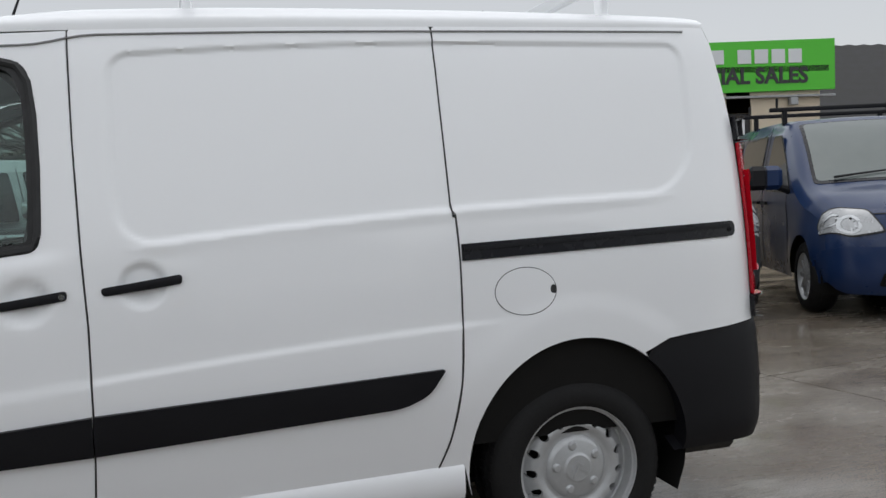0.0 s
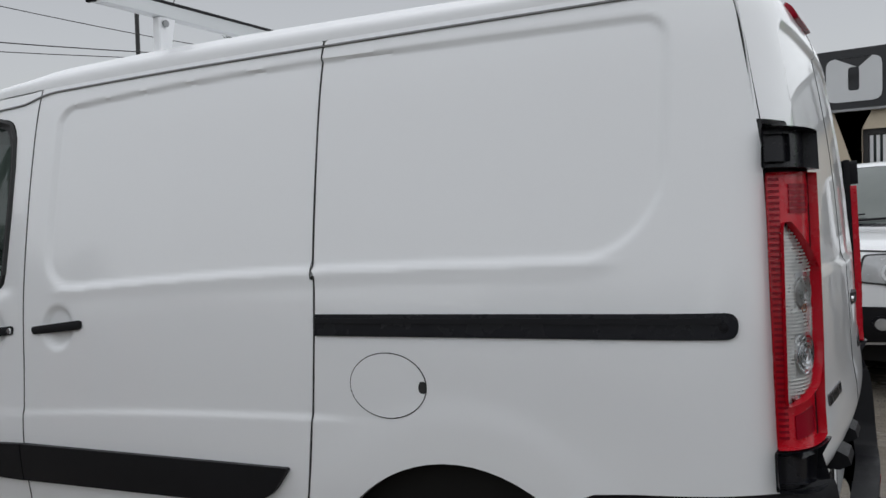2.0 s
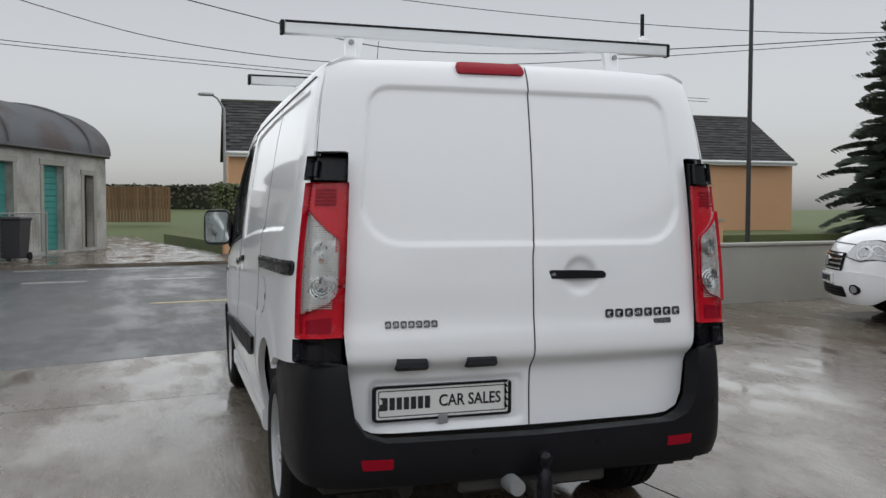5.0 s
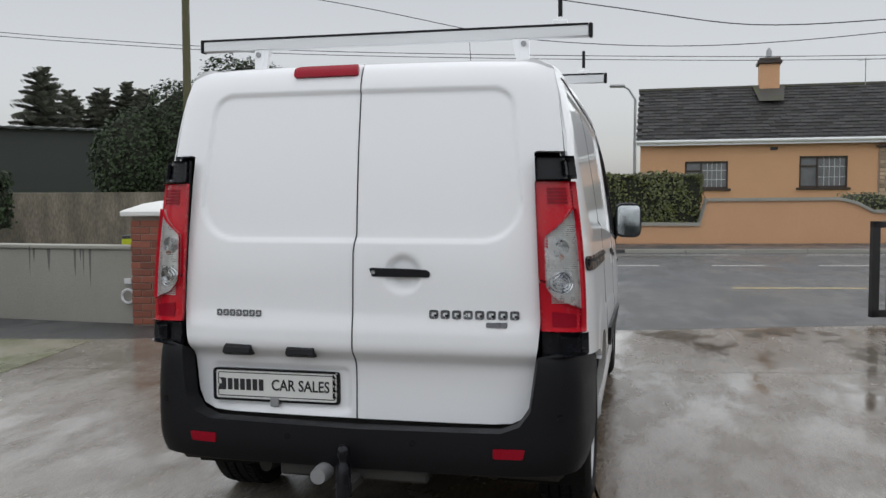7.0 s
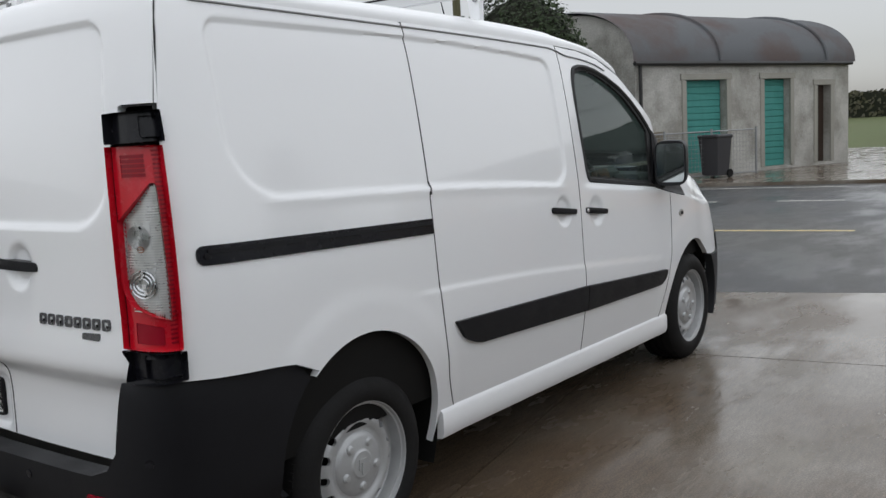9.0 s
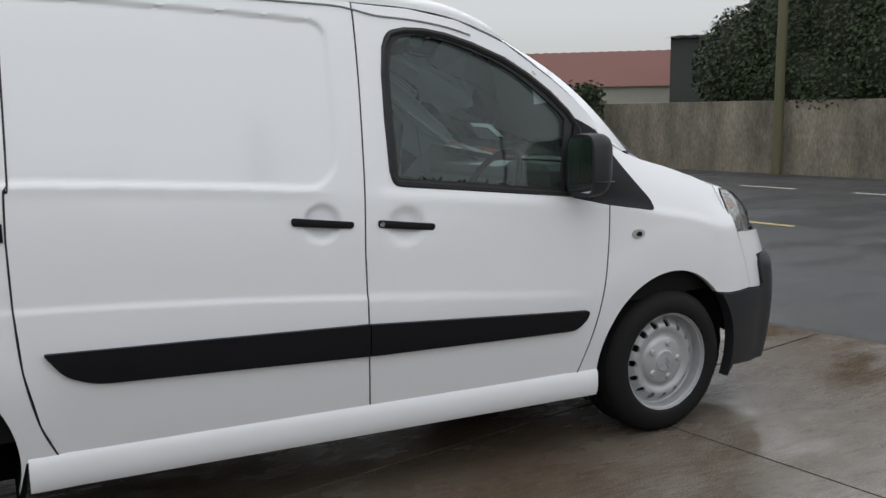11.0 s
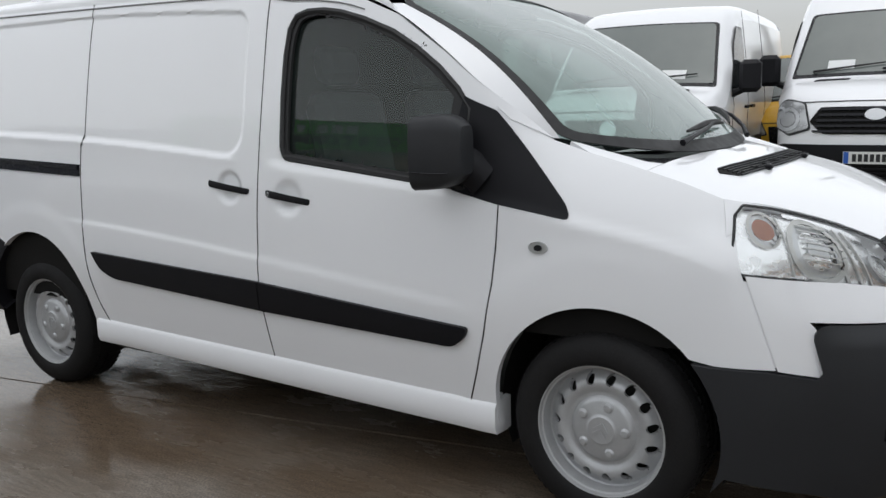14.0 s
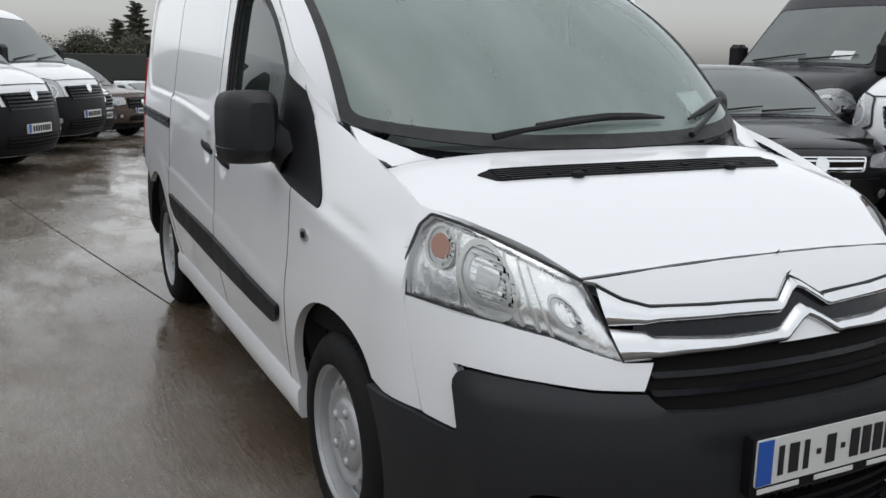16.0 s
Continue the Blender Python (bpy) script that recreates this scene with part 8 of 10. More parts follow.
part("door_lintel", Geo().box(-53.0, -52.9, 10.4, 14.7, 0.48, 0.62, 0.01), WHITE_PVC, wh, "pale roller-door box")
part("security_lamp", Geo().box(-52.98, -52.8, 12.1, 12.5, 0.85, 1.05, 0.03), WHITE_PVC, wh)
for i in range(20):
    part("cladding_rib", Geo().box(-53.36, -53.28, -29 + i * 1.8, -28.93 + i * 1.8, wz, 0.2, 0.0), DARK_CLAD, wh)
part("hall_shutter", Geo().box(-53.38, -53.3, -6, 2.5, wz, -0.6, 0.01), WHITE_PVC, wh, "pale wide shutter")
bb = thing("blue_barrel", pose(-50.5, 9.3, yard_drop(-50.5)), "blue plastic barrel outside the warehouse", "barrel")
part("barrel_body", Geo().lathe([(0, 0), (0.26, 0), (0.30, 0.1), (0.29, 0.45), (0.31, 0.5), (0.29, 0.55), (0.28, 0.85), (0.22, 0.9), (0, 0.9)], 20, "z"), PLATE_BLUE, bb)

# ---------------------------------------------------------------- parked vehicles
def generic_wheel(R, spokes, mat):
    tyre = Geo().lathe([(R * 0.66, 0.01), (R * 0.70, 0.025), (R * 0.84, 0.03), (R * 0.95, 0.012), (R, -0.02), (R, -0.06), (R * 0.985, -0.064), (R * 0.985, -0.075), (R, -0.08), (R, -0.13), (R * 0.985, -0.134), (R * 0.985, -0.145), (R, -0.15), (R * 0.99, -0.19), (R * 0.9, -0.22), (R * 0.66, -0.22)], 40)
    rim = Geo().lathe([(R * 0.60, -0.03), (R * 0.63, 0.0), (R * 0.67, 0.016), (R * 0.695, 0.012), (R * 0.69, -0.005)], 40)
    rim.lathe([(R * 0.61, -0.02), (R * 0.58, -0.10), (R * 0.60, -0.2)], 30)
    rim.lathe([(0.0, 0.004), (R * 0.11, 0.004), (R * 0.16, -0.004), (R * 0.20, -0.02)], 24)
    for k in range(spokes):
        a = 2 * math.pi * k / spokes
        m = Matrix.Rotation(a, 4, "Y")
        w0, w1 = R * 0.075, R * (0.05 if spokes > 7 else 0.075)
        rim.add([m @ Vector(p) for p in ((R * 0.12, -0.03, -w0), (R * 0.12, -0.03, w0), (R * 0.62, -0.03, w1), (R * 0.62, -0.03, -w1), (R * 0.12, 0.0, -w0 * 0.8), (R * 0.12, 0.0, w0 * 0.8), (R * 0.62, -0.004, w1 * 0.8), (R * 0.62, -0.004, -w1 * 0.8))], [(4, 5, 6, 7)[::-1], (0, 4, 7, 3)[::-1], (1, 2, 6, 5)[::-1]])
    back = Geo().lathe([(0.0, -0.09), (R * 0.45, -0.085), (R * 0.46, -0.10), (R * 0.62, -0.12)], 24)
    return tyre.mesh("tyre", RUBBER), rim.mesh("rim", mat), back.mesh("brake_disc", UNDERBODY)


WHEELS = {"alloy": generic_wheel(0.335, 10, ALLOY), "dark": generic_wheel(0.335, 10, DARK_ALLOY), "five": generic_wheel(0.375, 6, ALLOY), "steel": generic_wheel(0.335, 14, STEEL_SILVER), "big": generic_wheel(0.39, 6, ALLOY)}


def vehicle(name, label, category, place, o, group="vehicles parked in the yard"):
    """A road vehicle from its side profile; x forward with the bumper's face at 0, y left."""
    v = thing(name, place, label, category, group)
    W, H, zb = o["W"], o["H"], o["belt"]
    L = o["L"]
    r, bow, tumble = o.get("r", 0.13), o.get("bow", 0.28), o.get("tumble", 0.12)
    prof = spline_line([(p[0], p[1], 0.0) for p in o["profile"]], 5)
    P = [Vector((p[0], p[1])) for p in prof]
    sl = [0.0]
    for a, b in zip(P, P[1:]):
        sl.append(sl[-1] + (b - a).length)
    px, pz = np.array([p.x for p in P]), np.array([p.y for p in P])
    sl = np.array(sl)
    nose_top = int(np.argmax(px < -0.30))
    zf, sf = [], []
    for i in range(nose_top + 1):
        if not zf or pz[i] > zf[-1] + 1e-4:
            zf.append(float(pz[i]))
            sf.append(float(sl[i]))

    def at(s):
        x, z = float(np.interp(s, sl, px)), float(np.interp(s, sl, pz))
        h = 0.03
        tx = float(np.interp(s + h, sl, px) - np.interp(s - h, sl, px))
        tz = float(np.interp(s + h, sl, pz) - np.interp(s - h, sl, pz))
        k = math.hypot(tx, tz) or 1.0
        return x, z, tz / k, -tx / k      # outward normal

    def s_of_z(z):
        return float(np.interp(z, zf, sf))

    top_i = [i for i in range(len(P)) if pz[i] > zb - 0.25]
    txs, tss = -px[top_i], sl[top_i]

    def s_of_x(x):
        return float(np.interp(-x, txs, tss))

    def hw(x, z):
        f = W - tumble * max(0.0, (z - zb) / (H - zb)) ** 1.3 - 0.035 * smooth01(0.55, 0.2, z)
        f -= o.get("taper", 0.07) * smooth01(-1.1, 0.0, x) ** 1.5 + 0.05 * smooth01(-L + 0.5, -L, x)
        f += 0.012 * math.exp(-((z - zb + 0.12) / 0.05) ** 2)
        for wx in (o["xf"], o["xr"]):
            d = math.hypot(x - wx, z - o["R"])
            f += o.get("flare", 0.015) * smooth01(o["R"] + 0.22, o["R"] + 0.12, d)
        return f

    def warp(x, y, z):
        return (x - bow * min(1.3, abs(y) / W) ** 2.6 * smooth01(-1.0, -0.05, x), y, z)

    def skin(s, y, out=0.0):
        x, z, nx, nz = at(s)
        a, sg = abs(y), (1 if y >= 0 else -1)
        w = hw(x, z)
        crown = o.get("crown", 0.035) * (min(a, w) / w) ** 2
        if a <= w - r:
            d = crown - out
            return warp(x - nx * d, y, z - nz * d)
        t = min(1.0, (a - w + r) / r)
        c = math.sqrt(max(0.0, 1 - t * t))
        d = crown + r * (1 - c) + max(0.0, a - w)
        xi, zi = x - nx * d, z - nz * d
        yy = w - r + r * t if t < 1 else hw(xi, zi)
        return warp(xi + nx * out * c, sg * (yy + out * t), zi + nz * out * c)

    def face(out=0.0):
        return lambda y, z: skin(s_of_z(z), y, out)

    def flank(s, out=0.0):
        return lambda x, z: warp(x, s * (hw(x, z) + out), z)

    # painted shell
    g = Geo()
    ss = np.linspace(0, sl[-1], 110)
    cols = [-1.0, -0.93, -0.75, -0.5, -0.25] + [-0.0001]
    verts, edge = [], []
    for s in ss:
        x, z, nx, nz = at(s)
        w = hw(x, z)
        ys = [w, w - r * 0.04, w - r * 0.16, w - r * 0.36, w - r * 0.65, w - r] + [(w - r) * k for k in (0.66, 0.33)]
        verts += [skin(s, q) for q in [-q for q in ys] + [0.0] + ys[::-1]]
        d = r + o.get("crown", 0.035)
        edge.append((x - nx * d, z - nz * d))
    k = 17
    g.add(verts, [(i * k + j, i * k + j + 1, (i + 1) * k + j + 1, (i + 1) * k + j)[::-1] for i in range(len(ss) - 1) for j in range(k - 1)])
    R = o["R"]
    sill = 0.27 if o.get("sill") is None else o["sill"]
    low = [(-L + 0.2, 0.36)]
    for wx in (o["xr"], o["xf"]):
        ar = R + 0.065
        a0 = math.asin(max(-0.9, min(0.9, (sill + 0.02 - R) / ar)))
        low += [(wx - ar * math.cos(a0 + (math.pi - 2 * a0) * i / 14), R + ar * math.sin(a0 + (math.pi - 2 * a0) * i / 14)) for i in range(15)]
    side_loop = [e for e in edge if e[1] > sill + 0.02] + low
    for s in (1, -1):
        g.patch(side_loop, flank(s), 0.11, flip=s > 0)
    body = part("body", g, o["paint"], v, sharp=50)
    # dark arches and underside: their shade is put into the near-black colour
    g = Geo().box(-L + 0.25, -0.30, -W + 0.27, W - 0.27, 0.24, min(0.95, zb - 0.1))
    for s in (1, -1):
        y0, y1 = (W - 0.30, W - 0.05) if s > 0 else (-W + 0.05, -W + 0.30)
        for wx in (o["xf"], o["xr"]):
            pts = [(wx + (R + 0.075) * math.cos(radians(a)), R + (R + 0.075) * math.sin(radians(a))) for a in range(-20, 201, 20)]
            n = len(pts)
            g.add([(x, y, z) for y in (y0, y1) for x, z in pts], [(i, i + 1, n + i + 1, n + i) for i in range(n - 1)])
    part("underbody", g, DARK_INSIDE, v)
    if o.get("arch_trim"):
        for s in (1, -1):
            for wx in (o["xf"], o["xr"]):
                arc = [(wx + (R + 0.06) * math.cos(radians(a)), R + (R + 0.06) * math.sin(radians(a))) for a in range(-10, 191, 10)]
                arc2 = [(wx + (R + 0.135) * math.cos(radians(a)), R + (R + 0.135) * math.sin(radians(a))) for a in range(-10, 191, 10)]
                part("arch_trim", Geo().patch(arc + arc2[::-1], flank(s, 0.035), 0.08, thick=0.05, flip=s > 0), o["arch_trim"], v, "flared wheel-arch trim")
    # glass
    sb, st = s_of_x(o["screen"][0]), s_of_x(o["screen"][1])
    yb, yt = o["screen"][2], o["screen"][3]
    part("screen_surround", Geo().patch(rounded([(sb - 0.05, -yb - 0.035), (st + 0.03, -yt - 0.03), (st + 0.03, yt + 0.03), (sb - 0.05, yb + 0.035)], 0.06, 4), lambda s, y: skin(s, y, 0.005), 0.12, thick=0.004, flip=True), GLOSS_BLACK, v)
    ws = part("windscreen", Geo().patch(rounded([(sb, -yb), (st, -yt), (st, yt), (sb, yb)], 0.06, 4), lambda s, y: skin(s, y, 0.010), 0.10, thick=0.004, flip=True), SCREEN_BG, v, "wet windscreen")
    for y0, y1 in ((-0.62, 0.02), (-0.02, 0.62)):
        pts = [skin(sb + 0.02 + 0.10 * t, (y0 + (y1 - y0) * t) * yb / 0.78, 0.03) for t in (0, 0.33, 0.66, 1)]
        part("wiper", Geo().tube(pts, [0.012, 0.01, 0.009, 0.006], 5), BLACK_TRIM, v)
    if o.get("paper"):
        yp = o["paper"]
        part("paper_notice", Geo().patch([(sb + 0.06, yp), (sb + 0.06, yp + 0.26), (sb + 0.19, yp + 0.26), (sb + 0.19, yp)], lambda s, y: skin(s, y, 0.0125), 0.1, thick=0.001, flip=True), PAPER, ws, "white notice in the windscreen")
    for loop in o["windows"]:
        for s in (1, -1):
            lo = rounded(loop, 0.05, 3)
            cx, cz = sum(p[0] for p in lo) / len(lo), sum(p[1] for p in lo) / len(lo)
            big = [(cx + (x - cx) * 1.05, cz + (z - cz) * 1.08) for x, z in lo]
            w = part("side_window", Geo().patch(big, flank(s, 0.004), 0.12, thick=0.006, flip=s > 0), GLOSS_BLACK, v)
            part("pane", Geo().patch(lo, flank(s, 0.008), 0.12, thick=0.003, flip=s > 0), PRIVACY, w, "dark side glass")
    # seams, handles, rub strip
    for x0, z0, x1, z1 in o.get("seams", ()):
        for s in (1, -1):
            n = Vector((z1 - z0, x0 - x1)).normalized() * 0.006
            part("door_seam", Geo().patch([(x0 - n.x, z0 - n.y), (x1 - n.x, z1 - n.y), (x1 + n.x, z1 + n.y), (x0 + n.x, z0 + n.y)], flank(s, 0.0035), 0.1, thick=0.004, flip=s > 0), SEAL, v)
    for x, z in o.get("handles", ()):
        for s in (1, -1):
            part("door_handle", Geo().patch(rounded([(x - 0.10, z - 0.018), (x + 0.10, z - 0.018), (x + 0.10, z + 0.018), (x - 0.10, z + 0.018)], 0.015, 3), flank(s, 0.03), 0.06, thick=0.03, flip=s > 0), o.get("handle_mat", BLACK_TRIM), v)
    for z0, z1, x0, x1 in o.get("strips", ()):
        for s in (1, -1):
            part("rub_strip", Geo().patch(rounded([(x0, z0), (x1, z0), (x1, z1), (x0, z1)], 0.03, 3), flank(s, 0.018), 0.1, thick=0.02, flip=s > 0), BLACK_TRIM, v)
    # front: bumper, grille, lamps
    b0, b1, by = o["bumper"]
    bp = part("front_bumper", Geo().patch([(-by - 0.3, b0 + 0.05), (-by, b0), (by, b0), (by + 0.3, b0 + 0.05), (by + 0.28, b1 - 0.08), (by, b1), (by * 0.6, b1 + o.get("dip", 0.0)), (-by * 0.6, b1 + o.get("dip", 0.0)), (-by, b1), (-by - 0.28, b1 - 0.08)], face(0.018), 0.09, thick=0.03), o["bumper_mat"], v, "front bumper")
    if o.get("intake"):
        a, z0, z1 = o["intake"]
        part("lower_intake", Geo().patch(rounded([(-a, z0), (a, z0), (a * 0.94, z1), (-a * 0.94, z1)], 0.03, 3), face(0.022), 0.08, thick=0.004), DARK_INSIDE, bp)
        for i in range(3):
            z = z0 + (z1 - z0) * (i + 0.6) / 3.4
            part("intake_bar", Geo().patch([(-a * 0.93, z), (a * 0.93, z), (a * 0.93, z + 0.018), (-a * 0.93, z + 0.018)], face(0.036), 0.1, thick=0.014), BLACK_TRIM, bp)
    for s in (1, -1):
        if o.get("fog"):
            fy, fz = o["fog"]
            fo = part("fog_lamp", Geo().patch(circle(s * fy, fz, 0.075, 0.06, 16), face(0.026), 0.05, thick=0.01), GLOSS_BLACK, bp)
            part("fog_lens", Geo().patch(circle(s * fy, fz, 0.045, 0.042, 14), face(0.032), 0.04, thick=0.006), LAMP_CLEAR_BG, fo)
        loop = [(s * y, z) for y, z in o["lamp"]]
        hl = part("headlamp", Geo().patch(rounded(loop, 0.03, 3), face(0.012), 0.05, thick=0.012), LAMP_CLEAR_BG, v, "clear headlamp")
        cy, cz = sum(p[0] for p in loop) / len(loop), sum(p[1] for p in loop) / len(loop)
        big = [(cy + (y - cy) * 1.08, cz + (z - cz) * 1.12) for y, z in loop]
        part("lamp_rim", Geo().patch(rounded(big, 0.03, 3), face(0.007), 0.06, thick=0.006), SEAL, hl)
        h = max(p[1] for p in loop) - min(p[1] for p in loop)
        for dy, dz, rr in ((-0.02, -0.1, 0.30), (0.09, 0.12, 0.2)):
            part("reflector", Geo().patch(circle(cy + s * dy, cz + dz * h, rr * h, rr * h, 16), face(0.016), 0.03, holes=[circle(cy + s * dy, cz + dz * h, rr * h * 0.72, None, 14)], thick=0.004), ALUMINIUM, hl)
            part("bulb", Geo().patch(circle(cy + s * dy, cz + dz * h, rr * h * 0.6, None, 12), face(0.0135), 0.04, thick=0.003), STEEL_SILVER, hl)
    gl = [tuple(p) for p in o["grille"]]
    gl = gl + [(-y, z) for y, z in gl[::-1]]
    gr = part("grille", Geo().patch(rounded(gl, 0.025, 3), face(0.014), 0.06, thick=0.01), o.get("grille_mat", DARK_INSIDE), v, "front grille")
    gz0, gz1 = min(z for _, z in gl), max(z for _, z in gl)
    ga, gb = max(y for y, z in gl if z < (gz0 + gz1) / 2 + 1e-6), max(y for y, z in gl if z >= (gz0 + gz1) / 2 - 1e-6)
    nb = o.get("bars", 4)
    for i in range(nb):
        t = (i + 0.5) / nb
        z, a = gz0 + (gz1 - gz0) * t, (ga + (gb - ga) * t) * 0.96
        hh = o.get("bar_h", 0.011)
        part("grille_bar", Geo().patch([(-a, z - hh), (a, z - hh), (a, z + hh), (-a, z + hh)], face(0.034), 0.1, thick=0.02), o.get("bar_mat", GLOSS_BLACK), gr)
    if o.get("grille_rim"):
        cz = (gz0 + gz1) / 2
        inner = [(y * 0.95, cz + (z - cz) * 0.84) for y, z in gl]
        part("grille_rim", Geo().patch(rounded(gl, 0.025, 3), face(0.038), 0.06, holes=[rounded(inner, 0.02, 3)], thick=0.025), o["grille_rim"], gr)
    ez, er, em = o.get("emblem", ((gz0 + gz1) / 2, 0.06, CHROME))
    part("emblem", Geo().patch(circle(0, ez, er * o.get("emblem_wide", 1.0), er, 20), face(0.046), 0.04, thick=0.012), em, gr, "plain badge shape")
    if o.get("plate"):
        z = o["plate"]
        pl = part("number_plate", Geo().patch([(-0.26, z - 0.056), (0.26, z - 0.056), (0.26, z + 0.056), (-0.26, z + 0.056)], face(0.05), 0.13, thick=0.03), PLATE_WHITE, bp, "white plate with dark bars")
        for i in range(8):
            y = -0.16 + i * 0.052
            part("plate_bar", Geo().patch([(y - 0.018, z - 0.035), (y + 0.018, z - 0.035), (y + 0.018, z + 0.035), (y - 0.018, z + 0.035)], face(0.053), 0.1, thick=0.002), INK, pl)
        part("plate_band", Geo().patch([(-0.255, z - 0.053), (-0.21, z - 0.053), (-0.21, z + 0.053), (-0.255, z + 0.053)], face(0.0525), 0.1, thick=0.002), PLATE_BLUE, pl)
    for s in (1, -1):
        if o.get("rear_lamp"):
            z0, z1 = o["rear_lamp"]
            x1 = -L + o.get("lamp_in", 0.10)
            part("tail_lamp", Geo().patch(rounded([(x1, z0), (x1 + 0.24, z0 + 0.03), (x1 + 0.20, z1), (x1, z1)], 0.03, 3), flank(s, 0.012), 0.06, thick=0.02, flip=s > 0), RED_LENS, v, "red tail lamp")
        # mirrors
        mx, mz, mw, mh = o["mirror"]
        yb_ = hw(mx, mz)
        mm = o.get("mirror_mat", BLACK_TRIM)
        mi = part("door_mirror", Geo().box(mx - 0.07, mx + 0.09, s * (yb_ + 0.07 + mw / 2) - mw / 2, s * (yb_ + 0.07 + mw / 2) + mw / 2, mz, mz + mh, 0.045), mm, v)
        part("mirror_glass", Geo().box(mx - 0.075, mx - 0.069, s * (yb_ + 0.07 + mw / 2) - mw * 0.4, s * (yb_ + 0.07 + mw / 2) + mw * 0.4, mz + mh * 0.1, mz + mh * 0.9, 0.002), PRIVACY, mi)
        part("mirror_arm", Geo().tube([(mx, s * (yb_ - 0.03), mz - 0.02), (mx, s * (yb_ + 0.10), mz + 0.03)], [0.045, 0.035], 8), BLACK_TRIM, mi)
        # wheels
        ty, rm, bk = WHEELS[o.get("wheel", "steel")]
        for wx in (o["xf"], o["xr"]):
            k = R / (0.375 if o.get("wheel") == "five" else 0.39 if o.get("wheel") == "big" else 0.335)
            w = new("wheel", rm)
            w.parent = v
            w.matrix_basis = Matrix.Translation((wx, s * (W - 0.035), R)) @ Matrix.Rotation(0 if s > 0 else math.pi, 4, "Z") @ Matrix.Rotation(wx * 1.7 + s, 4, "Y") @ Matrix.Diagonal((k, 1, k, 1))
            for nm, me in (("tyre", ty), ("brake_disc", bk)):
                q = new(nm, me)
                q.parent = w
    if o.get("bonnet_vents"):
        for s in (1, -1):
            sv = s_of_x(o["bonnet_vents"])
            part("bonnet_vent", Geo().patch(rounded([(sv - 0.035, s * 0.32), (sv + 0.03, s * 0.30), (sv + 0.03, s * 0.64), (sv - 0.035, s * 0.66)], 0.02, 2), lambda q, y: skin(q, y, 0.004), 0.1, thick=0.004, flip=True), BLACK_TRIM, v)
    if o.get("bonnet_line"):
        sv0 = s_of_z(o["bonnet_line"])
        part("bonnet_gap", Geo().patch([(sv0 - 0.006, -W + 0.2), (sv0 + 0.006, -W + 0.2), (sv0 + 0.006, W - 0.2), (sv0 - 0.006, W - 0.2)], lambda q, y: skin(q, y, 0.003), 0.1, thick=0.003, flip=True), SEAL, v)
    for x in o.get("roof_bars", ()):
        z = float(np.interp(s_of_x(x), sl, pz))
        rb_ = part("roof_bar", Geo().box(x - 0.03, x + 0.03, -W + 0.06, W - 0.06, z + 0.09, z + 0.135, 0.01), o.get("rail_mat", BLACK_TRIM), v)
        for s in (1, -1):
            part("bar_foot", Geo().box(x - 0.03, x + 0.03, s * (W - 0.22) - 0.025, s * (W - 0.22) + 0.025, z - 0.06, z + 0.10, 0.008), BLACK_TRIM, rb_)
            part("load_stop", Geo().box(x - 0.012, x + 0.012, s * (W - 0.14) - 0.012, s * (W - 0.14) + 0.012, z + 0.135, z + 0.24, 0.004), BLACK_TRIM, rb_)
    if o.get("rails"):
        x0, x1 = o["rails"]
        for s in (1, -1):
            pts = [(x, s * (W - tumble - 0.14), float(np.interp(s_of_x(x), sl, pz)) + (0.05 if 0 < i < 6 else -0.02)) for i, x in enumerate([x0 + (x1 - x0) * j / 6 for j in range(7)])]
            part("roof_rail", Geo().tube(pts, 0.018, 6), ALUMINIUM if o.get("rail_mat") is None else o["rail_mat"], v)
    return v


def changed(base, **kw):
    q = dict(base)
    q.update(kw)
    return q


MID_VAN = dict(L=5.0, W=0.955, H=1.92, belt=1.12, R=0.335, xf=-0.92, xr=-4.0, tumble=0.15, r=0.14, paint=WHITE_PAINT, wheel="steel",
               profile=[(-0.10, 0.22), (-0.02, 0.34), (0.0, 0.5), (-0.01, 0.70), (-0.06, 0.88), (-0.17, 1.0), (-0.50, 1.12), (-0.98, 1.24), (-1.45, 1.58), (-1.88, 1.84), (-2.25, 1.92), (-3.5, 1.945), (-4.6, 1.91), (-4.88, 1.80), (-4.97, 1.3), (-5.0, 0.8), (-4.97, 0.4), (-4.9, 0.28)],
               screen=(-1.0, -1.90, 0.78, 0.66), windows=[[(-1.30, 1.15), (-2.28, 1.17), (-2.25, 1.72), (-1.95, 1.72), (-1.58, 1.45)]], seams=[(-1.42, 0.42, -1.42, 1.12), (-2.42, 0.35, -2.42, 1.80), (-3.55, 0.75, -3.50, 1.80)],
               handles=[(-2.26, 1.02), (-2.62, 1.02)], bumper=(0.24, 0.62, 0.80), bumper_mat=BLACK_TRIM, intake=(0.55, 0.32, 0.44), fog=(0.70, 0.42), lamp=[(0.50, 0.80), (0.60, 0.98), (0.98, 1.04), (0.99, 0.86), (0.75, 0.76)],
               grille=[(0.44, 0.66), (0.48, 0.90)], bars=4, plate=0.52, mirror=(-1.36, 1.17, 0.20, 0.24), bonnet_line=0.95, rear_lamp=(0.85, 1.4))
